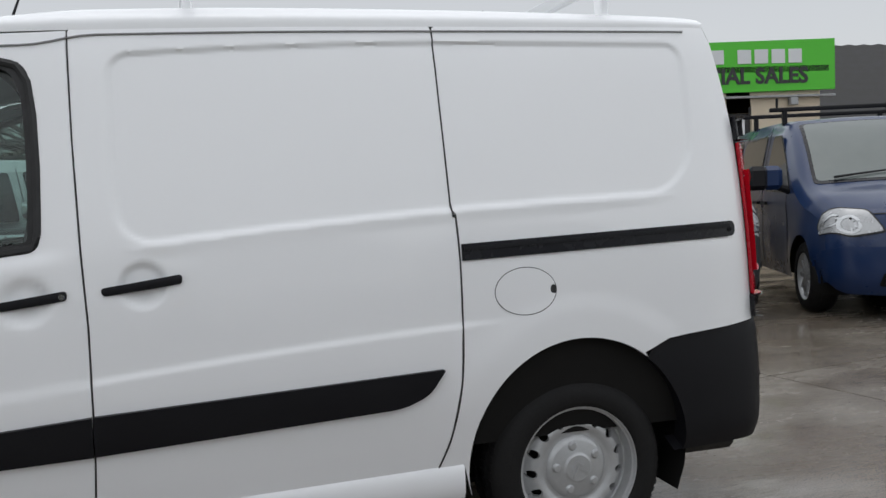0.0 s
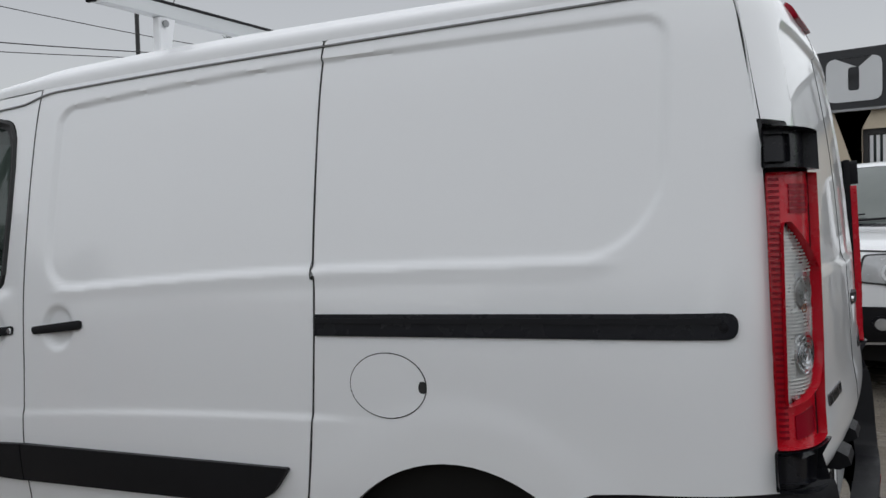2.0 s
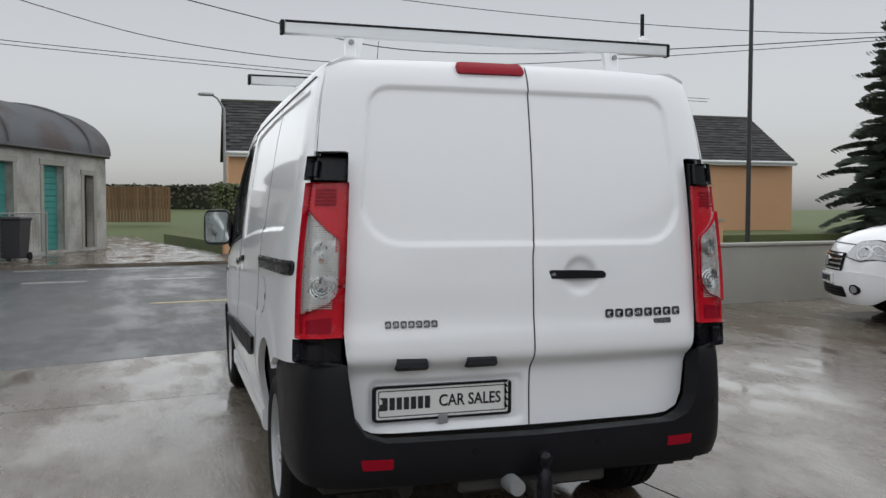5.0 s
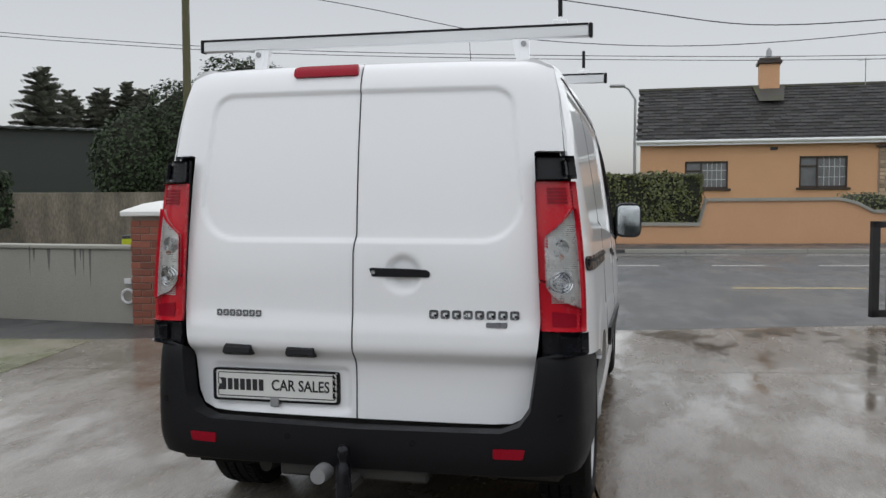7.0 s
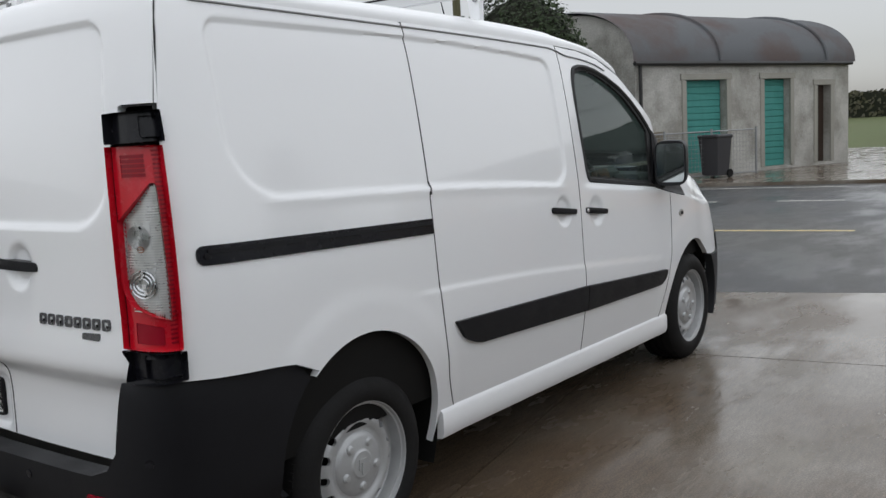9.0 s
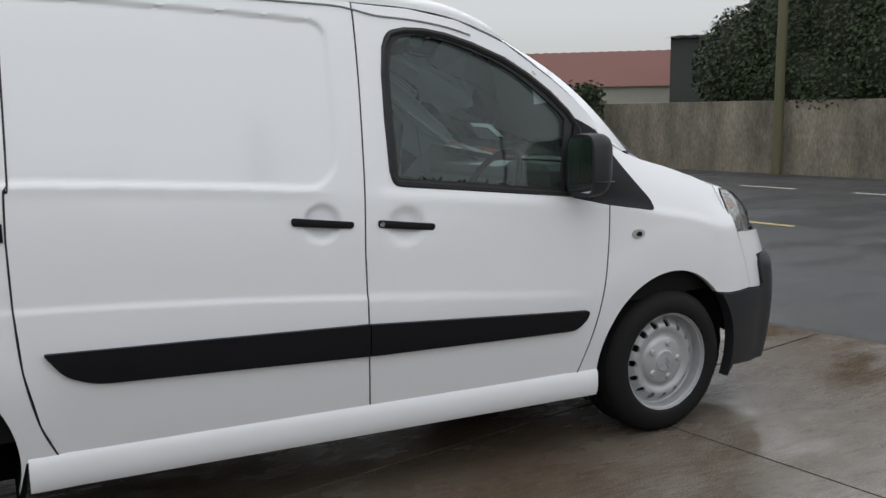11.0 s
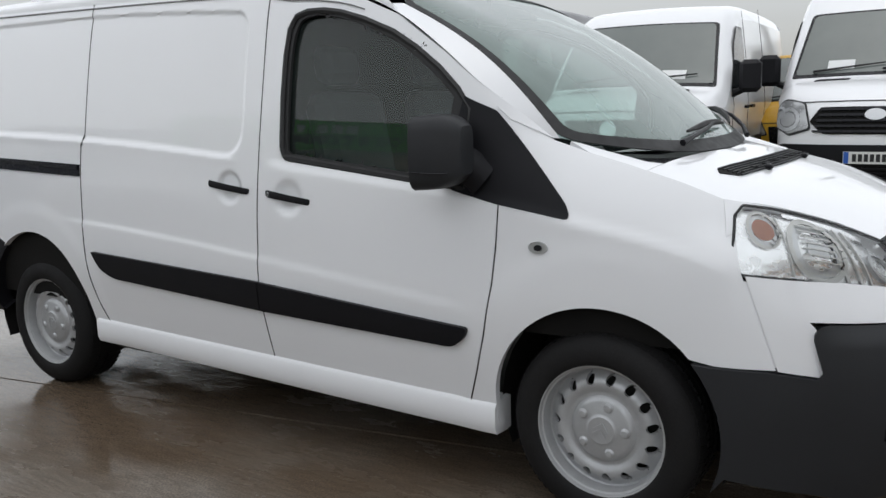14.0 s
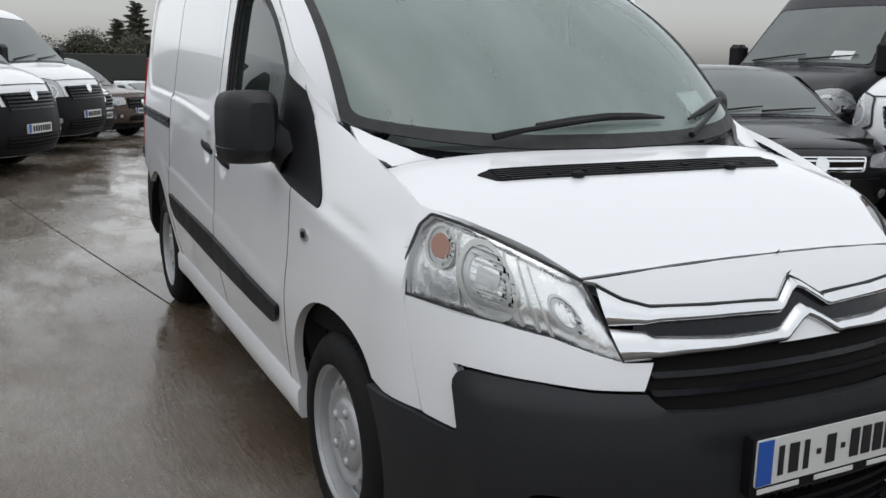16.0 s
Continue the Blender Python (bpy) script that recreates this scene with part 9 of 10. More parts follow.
BIG_VAN = dict(L=5.6, W=1.0, H=2.5, belt=1.25, R=0.345, xf=-0.98, xr=-4.5, tumble=0.13, r=0.16, bow=0.24, paint=WHITE_PAINT, wheel="steel",
               profile=[(-0.12, 0.24), (-0.02, 0.40), (0.0, 0.6), (-0.02, 0.82), (-0.08, 1.05), (-0.22, 1.19), (-0.48, 1.29), (-0.80, 1.38), (-1.12, 1.72), (-1.42, 2.04), (-1.66, 2.28), (-2.05, 2.46), (-2.8, 2.54), (-4.5, 2.55), (-5.4, 2.50), (-5.55, 2.38), (-5.58, 1.6), (-5.6, 0.8), (-5.58, 0.45), (-5.5, 0.32)],
               screen=(-0.82, -1.42, 0.86, 0.76), windows=[[(-1.12, 1.32), (-1.98, 1.32), (-1.96, 1.98), (-1.62, 1.98), (-1.40, 1.80)]], seams=[(-1.20, 0.48, -1.20, 1.30), (-2.10, 0.42, -2.10, 2.2), (-3.3, 0.42, -3.3, 2.3)],
               handles=[(-1.93, 1.12), (-2.28, 1.12)], bumper=(0.26, 0.70, 0.84), bumper_mat=BLACK_TRIM, intake=(0.60, 0.36, 0.50), fog=(0.76, 0.50), lamp=[(0.60, 0.86), (0.66, 1.10), (1.04, 1.20), (1.08, 0.98), (0.80, 0.80)],
               grille=[(0.50, 0.80), (0.56, 1.02)], bars=5, plate=0.58, mirror=(-1.16, 1.28, 0.22, 0.34), bonnet_line=1.12, rear_lamp=(0.8, 1.5))
PICKUP = dict(L=5.3, W=0.92, H=1.80, belt=1.12, R=0.39, xf=-0.90, xr=-4.1, sill=0.42, tumble=0.20, r=0.09, bow=0.20, paint=WHITE_PAINT, wheel="big", flare=0.03,
              profile=[(-0.14, 0.36), (-0.03, 0.46), (0.0, 0.62), (-0.01, 0.9), (-0.05, 1.04), (-0.16, 1.11), (-0.7, 1.17), (-1.30, 1.20), (-1.65, 1.48), (-1.98, 1.70), (-2.3, 1.79), (-3.0, 1.80), (-3.38, 1.74), (-3.62, 1.40), (-3.72, 1.24), (-4.5, 1.22), (-5.15, 1.22), (-5.26, 1.16), (-5.29, 0.9), (-5.27, 0.62), (-5.2, 0.5)],
              screen=(-1.34, -2.02, 0.74, 0.60), windows=[[(-1.62, 1.16), (-2.42, 1.16), (-2.40, 1.64), (-2.15, 1.64), (-1.9, 1.45)], [(-2.52, 1.16), (-3.36, 1.18), (-3.18, 1.60), (-2.52, 1.64)]], seams=[(-1.55, 0.5, -1.55, 1.12), (-2.47, 0.46, -2.47, 1.7), (-3.45, 0.8, -3.45, 1.2)],
              handles=[(-2.28, 1.02), (-3.3, 1.02)], bumper=(0.40, 0.66, 0.76), bumper_mat=BLACK_TRIM, intake=(0.42, 0.44, 0.54), fog=(0.64, 0.54), lamp=[(0.50, 0.84), (0.52, 1.02), (0.90, 1.05), (0.94, 0.90), (0.72, 0.82)],
              grille=[(0.44, 0.74), (0.47, 1.02)], bars=3, bar_h=0.02, plate=0.64, mirror=(-1.64, 1.18, 0.20, 0.20), bonnet_line=1.06, rear_lamp=(0.8, 1.15))
SUV = changed(PICKUP, L=4.7, xr=-3.65, H=1.78, profile=[(-0.14, 0.36), (-0.03, 0.46), (0.0, 0.62), (-0.01, 0.85), (-0.06, 0.98), (-0.2, 1.04), (-0.7, 1.09), (-1.15, 1.13), (-1.55, 1.44), (-1.95, 1.68), (-2.3, 1.76), (-3.2, 1.78), (-4.1, 1.72), (-4.45, 1.45), (-4.62, 1.1), (-4.68, 0.8), (-4.62, 0.5), (-4.55, 0.42)],
              screen=(-1.2, -1.98, 0.74, 0.60), windows=[[(-1.5, 1.13), (-2.35, 1.13), (-2.33, 1.60), (-2.08, 1.60), (-1.8, 1.42)], [(-2.45, 1.13), (-3.25, 1.15), (-3.2, 1.60), (-2.45, 1.62)], [(-3.35, 1.16), (-4.15, 1.2), (-3.95, 1.55), (-3.32, 1.60)]], seams=[(-1.45, 0.5, -1.45, 1.1), (-2.40, 0.46, -2.40, 1.65), (-3.3, 0.9, -3.25, 1.6)],
              handles=[(-2.22, 1.0), (-3.12, 1.0)], rear_lamp=(0.95, 1.35), lamp=[(0.50, 0.78), (0.52, 0.93), (0.90, 0.97), (0.94, 0.83), (0.72, 0.76)], grille=[(0.44, 0.70), (0.47, 0.92)], bonnet_line=1.0, mirror=(-1.5, 1.12, 0.19, 0.15), rails=(-2.2, -4.1))
CAR = dict(L=4.45, W=0.89, H=1.46, belt=0.93, R=0.32, xf=-0.90, xr=-3.55, sill=0.26, tumble=0.20, r=0.13, bow=0.30, paint=BLACK_PAINT, wheel="alloy",
           profile=[(-0.12, 0.22), (-0.02, 0.34), (0.0, 0.48), (-0.02, 0.62), (-0.09, 0.74), (-0.25, 0.82), (-0.7, 0.91), (-1.18, 0.97), (-1.6, 1.20), (-2.02, 1.39), (-2.4, 1.46), (-3.1, 1.45), (-3.7, 1.33), (-4.15, 1.12), (-4.36, 0.95), (-4.43, 0.7), (-4.42, 0.4), (-4.35, 0.28)],
           screen=(-1.22, -2.06, 0.72, 0.58), windows=[[(-1.55, 0.97), (-2.35, 0.97), (-2.33, 1.34), (-2.1, 1.34), (-1.85, 1.2)], [(-2.43, 0.97), (-3.25, 0.99), (-3.1, 1.30), (-2.43, 1.35)]], seams=[(-1.48, 0.35, -1.48, 0.92), (-2.39, 0.3, -2.39, 1.36), (-3.3, 0.6, -3.25, 1.0)],
           handles=[(-2.2, 0.86), (-3.1, 0.88)], handle_mat=BLACK_PAINT, bumper=(0.23, 0.50, 0.72), bumper_mat=BLACK_PAINT, intake=(0.5, 0.27, 0.36), fog=(0.66, 0.36), lamp=[(0.48, 0.60), (0.52, 0.70), (0.90, 0.76), (0.94, 0.66), (0.7, 0.58)],
           grille=[(0.40, 0.56), (0.44, 0.68)], bars=2, bar_mat=CHROME, bar_h=0.008, plate=0.44, mirror=(-1.5, 0.95, 0.18, 0.13), mirror_mat=BLACK_PAINT, bonnet_line=0.76, rear_lamp=(0.68, 0.94))


def nose_at(x, y, yaw):
    return pose(x, y, yard_drop(x - 2.0 * math.cos(radians(yaw))), 0, 0, yaw)


# row along the office
vehicle("navy_van", "navy blue crew van with black roof bars", "van", nose_at(-5.09, -2.45, 67) @ Matrix.Scale(1.03, 4), changed(MID_VAN, paint=BLUE_PAINT, bumper_mat=BLUE_PAINT, wheel="alloy", fog=None, grille=[(0.42, 0.74), (0.48, 0.94)], bars=2, bar_mat=CHROME, bumper=(0.24, 0.66, 0.80), paper=0.35, roof_bars=(-2.3, -3.6), plate=None, mirror_mat=BLUE_PAINT,
        windows=MID_VAN["windows"] + [[(-2.55, 1.18), (-3.6, 1.18), (-3.58, 1.72), (-2.55, 1.74)], [(-3.75, 1.18), (-4.75, 1.18), (-4.7, 1.68), (-3.75, 1.72)]]))
vehicle("silver_van", "silver panel van with a black plastic bumper", "van", nose_at(-2.83, -3.35, 68) @ Matrix.Scale(1.03, 4), changed(MID_VAN, paint=SILVER_PAINT, plate=0.52, bumper=(0.24, 0.80, 0.80), bumper_mat=GREY_PLASTIC, grille=[(0.42, 0.66), (0.48, 0.94)], bars=5, bar_h=0.014, emblem=(0.86, 0.065, CHROME), lamp=[(0.52, 0.82), (0.54, 0.99), (0.93, 1.08), (0.97, 0.90), (0.76, 0.80)], paper=0.30))
vehicle("white_pickup", "white double-cab pickup with black wheel-arch trims", "pickup", nose_at(-0.10, -4.30, 72), changed(PICKUP, arch_trim=BLACK_TRIM, wheel="big", grille_mat=GLOSS_BLACK, bar_mat=BLACK_TRIM, bar_h=0.035, emblem=(0.88, 0.055, CHROME), emblem_wide=2.0))
vehicle("black_pickup", "black double-cab pickup with a chrome grille", "pickup", nose_at(2.72, -6.3, 70), changed(PICKUP, paint=BLACK_PAINT, bumper_mat=BLACK_PAINT, grille_rim=CHROME, bar_mat=CHROME, arch_trim=BLACK_PAINT, emblem=(0.9, 0.04, ALUMINIUM), emblem_wide=2.5, mirror_mat=CHROME))
vehicle("crew_van", "white crew van with dark alloy wheels and tinted glass", "van", nose_at(5.15, -6.55, 60), changed(MID_VAN, wheel="dark", bumper_mat=WHITE_PAINT, handle_mat=WHITE_PAINT, mirror_mat=WHITE_PAINT, grille=[(0.44, 0.62), (0.48, 0.84)], bar_mat=CHROME,
        windows=MID_VAN["windows"] + [[(-2.55, 1.18), (-3.6, 1.18), (-3.58, 1.72), (-2.55, 1.74)]]))
vehicle("dark_suv", "dark green estate off-roader with silver roof rails", "car", nose_at(0.55, -7.6, 73) @ Matrix.Scale(0.92, 4), changed(SUV, paint=BLACK_PAINT))
# row by the road wall
vehicle("white_high_roof_van", "white high-roof van with a black honeycomb grille", "van", nose_at(2.72, 7.0, -87) @ Matrix.Scale(1.12, 4), changed(BIG_VAN, grille=[(0.46, 0.80), (0.60, 0.92), (0.50, 1.06)], emblem=(0.98, 0.05, ALUMINIUM), emblem_wide=1.9, bonnet_vents=-0.70, paper=-0.55))
vehicle("white_long_van", "white van with a dark grille and round badge", "van", nose_at(0.28, 5.6, -85) @ Matrix.Scale(1.07, 4), changed(BIG_VAN, H=2.35, profile=[(p[0], p[1] if p[1] < 2.1 else 2.1 + (p[1] - 2.1) * 0.5) for p in BIG_VAN["profile"]], bonnet_vents=-0.68, strips=[(0.58, 0.76, -5.3, -1.35)], emblem=(0.93, 0.085, CHROME), grille=[(0.44, 0.82), (0.52, 1.04)], grille_rim=WHITE_PAINT, paper=0.30))
vehicle("black_van", "black van with pale-edged headlamps", "van", nose_at(-2.75, 6.5, -84) @ Matrix.Scale(1.08, 4), changed(BIG_VAN, paint=BLACK_PAINT, mirror_mat=BLACK_TRIM, strips=[(0.58, 0.76, -5.3, -1.35)], paper=0.35))
vehicle("black_saloon", "black car with a chrome strip over the grille", "car", nose_at(0.05, 4.55, -22), changed(CAR, bumper_mat=BLACK_PAINT, grille_rim=CHROME))
vehicle("white_rear_van", "white van parked behind the black van", "van", nose_at(-5.3, 9.6, -84), changed(BIG_VAN))
vehicle("yellow_small_van", "small yellow van beyond the white vans", "van", nose_at(1.65, 8.9, -84), changed(MID_VAN, paint=YELLOW_PAINT))
# back of the yard
vehicle("white_front_van", "white van with a black bumper and grille", "van", nose_at(-6.9, -1.35, 58), changed(BIG_VAN, H=2.3, profile=[(p[0], p[1] if p[1] < 2.1 else 2.1 + (p[1] - 2.1) * 0.5) for p in BIG_VAN["profile"]], emblem=(0.98, 0.07, CHROME), bumper=(0.26, 0.86, 0.90)))
vehicle("white_front_van", "white van with a black bumper and grille", "van", nose_at(-10.0, -0.45, 58), changed(BIG_VAN, H=2.3, profile=[(p[0], p[1] if p[1] < 2.1 else 2.1 + (p[1] - 2.1) * 0.5) for p in BIG_VAN["profile"]], emblem=(0.98, 0.07, CHROME), bumper=(0.26, 0.86, 0.90)))
vehicle("white_front_van", "white van with a body-coloured bumper lip", "van", nose_at(-12.6, 0.0, 58), changed(MID_VAN, emblem=(0.82, 0.06, CHROME)))
vehicle("brown_car", "brown estate car with alloy wheels", "car", nose_at(-15.0, 1.0, 50), changed(SUV, paint=BROWN_PAINT, wheel="alloy", R=0.34, bumper_mat=BROWN_PAINT, rails=None))
vehicle("white_suv", "white off-roader beyond the brown car", "car", nose_at(-20.5, 0.0, 40), changed(SUV, paint=WHITE_PAINT))
vehicle("silver_car", "silver car beyond the brown car", "car", nose_at(-21.0, 3.4, 40), changed(CAR, paint=SILVER_PAINT, bumper_mat=SILVER_PAINT))
# ---------------------------------------------------------------- trees, hedges, poles and cables
def leaf_cloud(g, blobs, count, size, seed, flat=0.0, floor=None):
    """Many small folded leaves in a shell round ellipsoids (x, y, z, rx, ry, rz)."""
    rng = random.Random(seed)
    vol = [b[3] * b[4] + b[4] * b[5] + b[3] * b[5] for b in blobs]
    verts, faces = [], []
    for b, w in zip(blobs, vol):
        lumps = [(rng.uniform(0, 6.28), rng.uniform(-1, 1), rng.uniform(0.05, 0.16)) for _ in range(14)]
        for _ in range(int(count * w / sum(vol))):
            a, c = rng.uniform(0, 2 * math.pi), rng.uniform(-1, 1)
            s = math.sqrt(1 - c * c)
            d = Vector((math.cos(a) * s, math.sin(a) * s, c))
            bump = sum(h * max(0.0, 1 - 2.2 * (d - Vector((math.cos(p) * math.sqrt(1 - q * q), math.sin(p) * math.sqrt(1 - q * q), q))).length) for p, q, h in lumps)
            k = (0.72 + bump * 0.9 + 0.28 * rng.random() ** 0.5) * rng.uniform(0.90, 1.03)
            p = Vector((b[0] + d.x * b[3] * k, b[1] + d.y * b[4] * k, b[2] + d.z * b[5] * k))
            if floor is not None and p.z < floor:
                continue
            u = Vector((rng.gauss(0, 1), rng.gauss(0, 1), rng.gauss(0, 0.6))).normalized()
            n = (d + Vector((rng.gauss(0, 0.5), rng.gauss(0, 0.5), rng.gauss(0, 0.5) + 0.3))).normalized()
            w_ = n.cross(u).normalized()
            u = w_.cross(n)
            z = size * rng.uniform(0.6, 1.35)
            i = len(verts)
            verts += [p - u * z * 0.5, p + w_ * z * 0.30 - n * z * 0.08, p + u * z * 0.5, p - w_ * z * 0.30 - n * z * 0.08]
            faces += [(i, i + 1, i + 2), (i, i + 2, i + 3)]
    return g.add(verts, faces)


def core(blobs, k=0.86):
    g = Geo()
    for x, y, z, rx, ry, rz in blobs:
        rows, n = 8, 14
        verts = [(x + rx * k * math.sin(math.pi * (i + 0.001) / rows) * math.cos(2 * math.pi * j / n), y + ry * k * math.sin(math.pi * (i + 0.001) / rows) * math.sin(2 * math.pi * j / n), z - rz * k * math.cos(math.pi * i / rows)) for i in range(rows + 1) for j in range(n)]
        g.add(verts, [(i * n + j, i * n + (j + 1) % n, (i + 1) * n + (j + 1) % n, (i + 1) * n + j) for i in range(rows) for j in range(n)])
    return g


def bush(name, label, blobs, count, size, mat, seed, stems=True, inner=True, floor=None):
    t = thing(name, None, label, "bush" if "hedge" not in name else "hedge")
    cx, cy = sum(b[0] for b in blobs) / len(blobs), sum(b[1] for b in blobs) / len(blobs)
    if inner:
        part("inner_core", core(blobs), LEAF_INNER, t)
    c = part("crown", leaf_cloud(Geo(), blobs, count, size, seed, floor=floor), mat, t)
    if stems:
        part("trunk", Geo().tube([(cx, cy, -0.25), (cx + 0.1, cy, blobs[0][2])], [0.16, 0.08], 7), BARK, t)
    return t


# paler needles for far conifers: the distance haze is put into the colour
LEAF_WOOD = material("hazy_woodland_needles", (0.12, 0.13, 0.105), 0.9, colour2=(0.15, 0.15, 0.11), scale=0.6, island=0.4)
# near-black for solid cores: the shade between leaves is put into the colour
LEAF_INNER = material("leaf_gap_shade", (0.012, 0.016, 0.008), 0.95, colour2=(0.022, 0.022, 0.012), scale=6, bump=0.03, bump_scale=9)


def conifer(x, y, z0, h, r, seed, dense=1.0, mat=None):
    rng = random.Random(seed)
    t = thing("conifer_tree", None, "tall dark green conifer with drooping branches", "tree", "conifers")
    part("trunk", Geo().tube([(x, y, z0 - 0.2), (x + 0.1, y, z0 + h * 0.5), (x, y, z0 + h)], [r * 0.10, r * 0.06, 0.02], 7), BARK, t)
    verts, faces = [], []
    nb = int(60 * dense)
    for i in range(nb):
        f = 0.06 + 0.94 * (i / nb) ** 0.9
        zz = z0 + h * f
        ln = r * (1.05 - f) ** 0.75 * rng.uniform(0.7, 1.2) + 0.12
        a = i * 2.4 + rng.uniform(-0.4, 0.4)
        d = Vector((math.cos(a), math.sin(a), rng.uniform(0.0, 0.25) + 0.4 * f))
        side = Vector((-d.y, d.x, 0))
        m = max(6, int(26 * dense * ln / r))
        for k in range(m):
            q = (k + rng.random()) / m
            p = Vector((x, y, zz)) + d * ln * q - Vector((0, 0, 0.35 * ln * q * q))
            for s in (1, -1):
                w = ln * 0.34 * (1.05 - q) * rng.uniform(0.6, 1.3) + 0.10
                tip = p + side * s * w + d * w * 0.5 - Vector((0, 0, rng.uniform(0.1, 0.5) * w))
                th = 0.05 * h / 8 + 0.05 + 0.06 * w
                j = len(verts)
                verts += [p + d * th, tip, p - d * th - Vector((0, 0, th * 1.2))]
                faces.append((j, j + 1, j + 2))
    part("crown", Geo().add(verts, faces), mat or LEAF_CONIFER, t)


def bare_tree(x, y, z0, h, spread, seed, label="leafless winter tree with fine spreading twigs", depth=6, lean=0.0, thick=0.028):
    rng = random.Random(seed)
    t = thing("bare_tree", None, label, "tree", "bare trees")
    trunk, limbs = Geo(), Geo()

    def grow(p, d, ln, rad, n):
        q = p + d * ln
        mid = (p + q) / 2 + Vector((rng.gauss(0, 1), rng.gauss(0, 1), 0)) * ln * 0.06
        (trunk if n == depth else limbs).tube([p, mid, q], [rad, rad * 0.85, rad * 0.68], 6 if n > depth - 2 else 4 if n > 1 else 3, caps=False)
        if n == 0:
            return
        for i in range(3 if n > 1 else 4):
            e = (d + Vector((rng.gauss(0, 1), rng.gauss(0, 1), rng.gauss(0, 0.6) + 0.18)) * spread).normalized()
            e.z = max(e.z, -0.1)
            grow(q if i < 2 else p + d * ln * rng.uniform(0.5, 0.9), e, ln * rng.uniform(0.62, 0.85), rad * 0.62, n - 1)
    grow(Vector((x, y, z0 - 0.2)), Vector((lean, 0, 1)).normalized(), h * 0.27, h * thick, depth)
    part("trunk", trunk, BARK, t)
    part("crown", limbs, BARK, t)
    return t


def wire(pts, rad=0.009):
    line = spline_line(pts, 10)
    return solid("overhead_cable", Geo().tube(line, rad, 4, caps=False), IRON, None, "thin black overhead cable between poles", "cable", "overhead cables")


def pole(name, label, x, y, h, r, mat, arm=None, z0=0.0):
    t = thing(name, None, label, "pole")
    part("post", Geo().tube([(x, y, z0 - 0.3), (x, y, z0 + h * 0.5), (x, y, z0 + h)], [r, r * 0.9, r * 0.78], 12), mat, t)
    if arm:
        dx, dy = arm
        part("lamp_arm", Geo().tube([(x, y, z0 + h - 0.85), (x + dx * 0.5, y + dy * 0.5, z0 + h - 0.62), (x + dx, y + dy, z0 + h - 0.6)], 0.03, 6), GALV, t)
        part("lamp_head", Geo().box(-0.32, 0.32, -0.10, 0.10, -0.05, 0.05, 0.04, Matrix.Translation((x + dx, y + dy, z0 + h - 0.6)) @ Matrix.Rotation(math.atan2(dy, dx), 4, "Z")), GALV, t)
        part("insulator", Geo().tube([(x - 0.2, y, z0 + h - 0.15), (x + 0.2, y, z0 + h - 0.15)], 0.03, 6), IRON, t)
    return t


# ivy over the old shed's gable and the roadside wall
bush("ivy_bush", "huge dark green ivy mass over wall and shed", [(16.9, 8.75, 3.0, 1.2, 1.75, 2.0), (16.7, 10.1, 2.7, 1.1, 1.5, 1.75), (16.3, 11.4, 2.35, 1.1, 1.35, 1.35), (16.4, 9.9, 1.9, 1.0, 2.6, 1.0), (16.8, 7.8, 2.4, 1.1, 1.1, 1.5)], 42000, 0.105, LEAF_DARK, 5)
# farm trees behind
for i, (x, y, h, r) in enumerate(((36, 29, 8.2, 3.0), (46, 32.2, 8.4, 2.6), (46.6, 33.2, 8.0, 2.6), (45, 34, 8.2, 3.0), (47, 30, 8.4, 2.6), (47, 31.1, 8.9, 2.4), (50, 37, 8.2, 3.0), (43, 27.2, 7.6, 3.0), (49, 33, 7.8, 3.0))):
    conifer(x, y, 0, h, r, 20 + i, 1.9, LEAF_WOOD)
for i, (x, y, z, r) in enumerate(((40, 46, 2.0, 2.6), (33, 47, 2.0, 2.4), (46, 44, 2.2, 2.6))):
    bush("farm_bush", "dull green bushes behind the farm buildings", [(x, y, z, r, r, z + 1.0)], 2200, 0.35, LEAF_DULL, 40 + i)


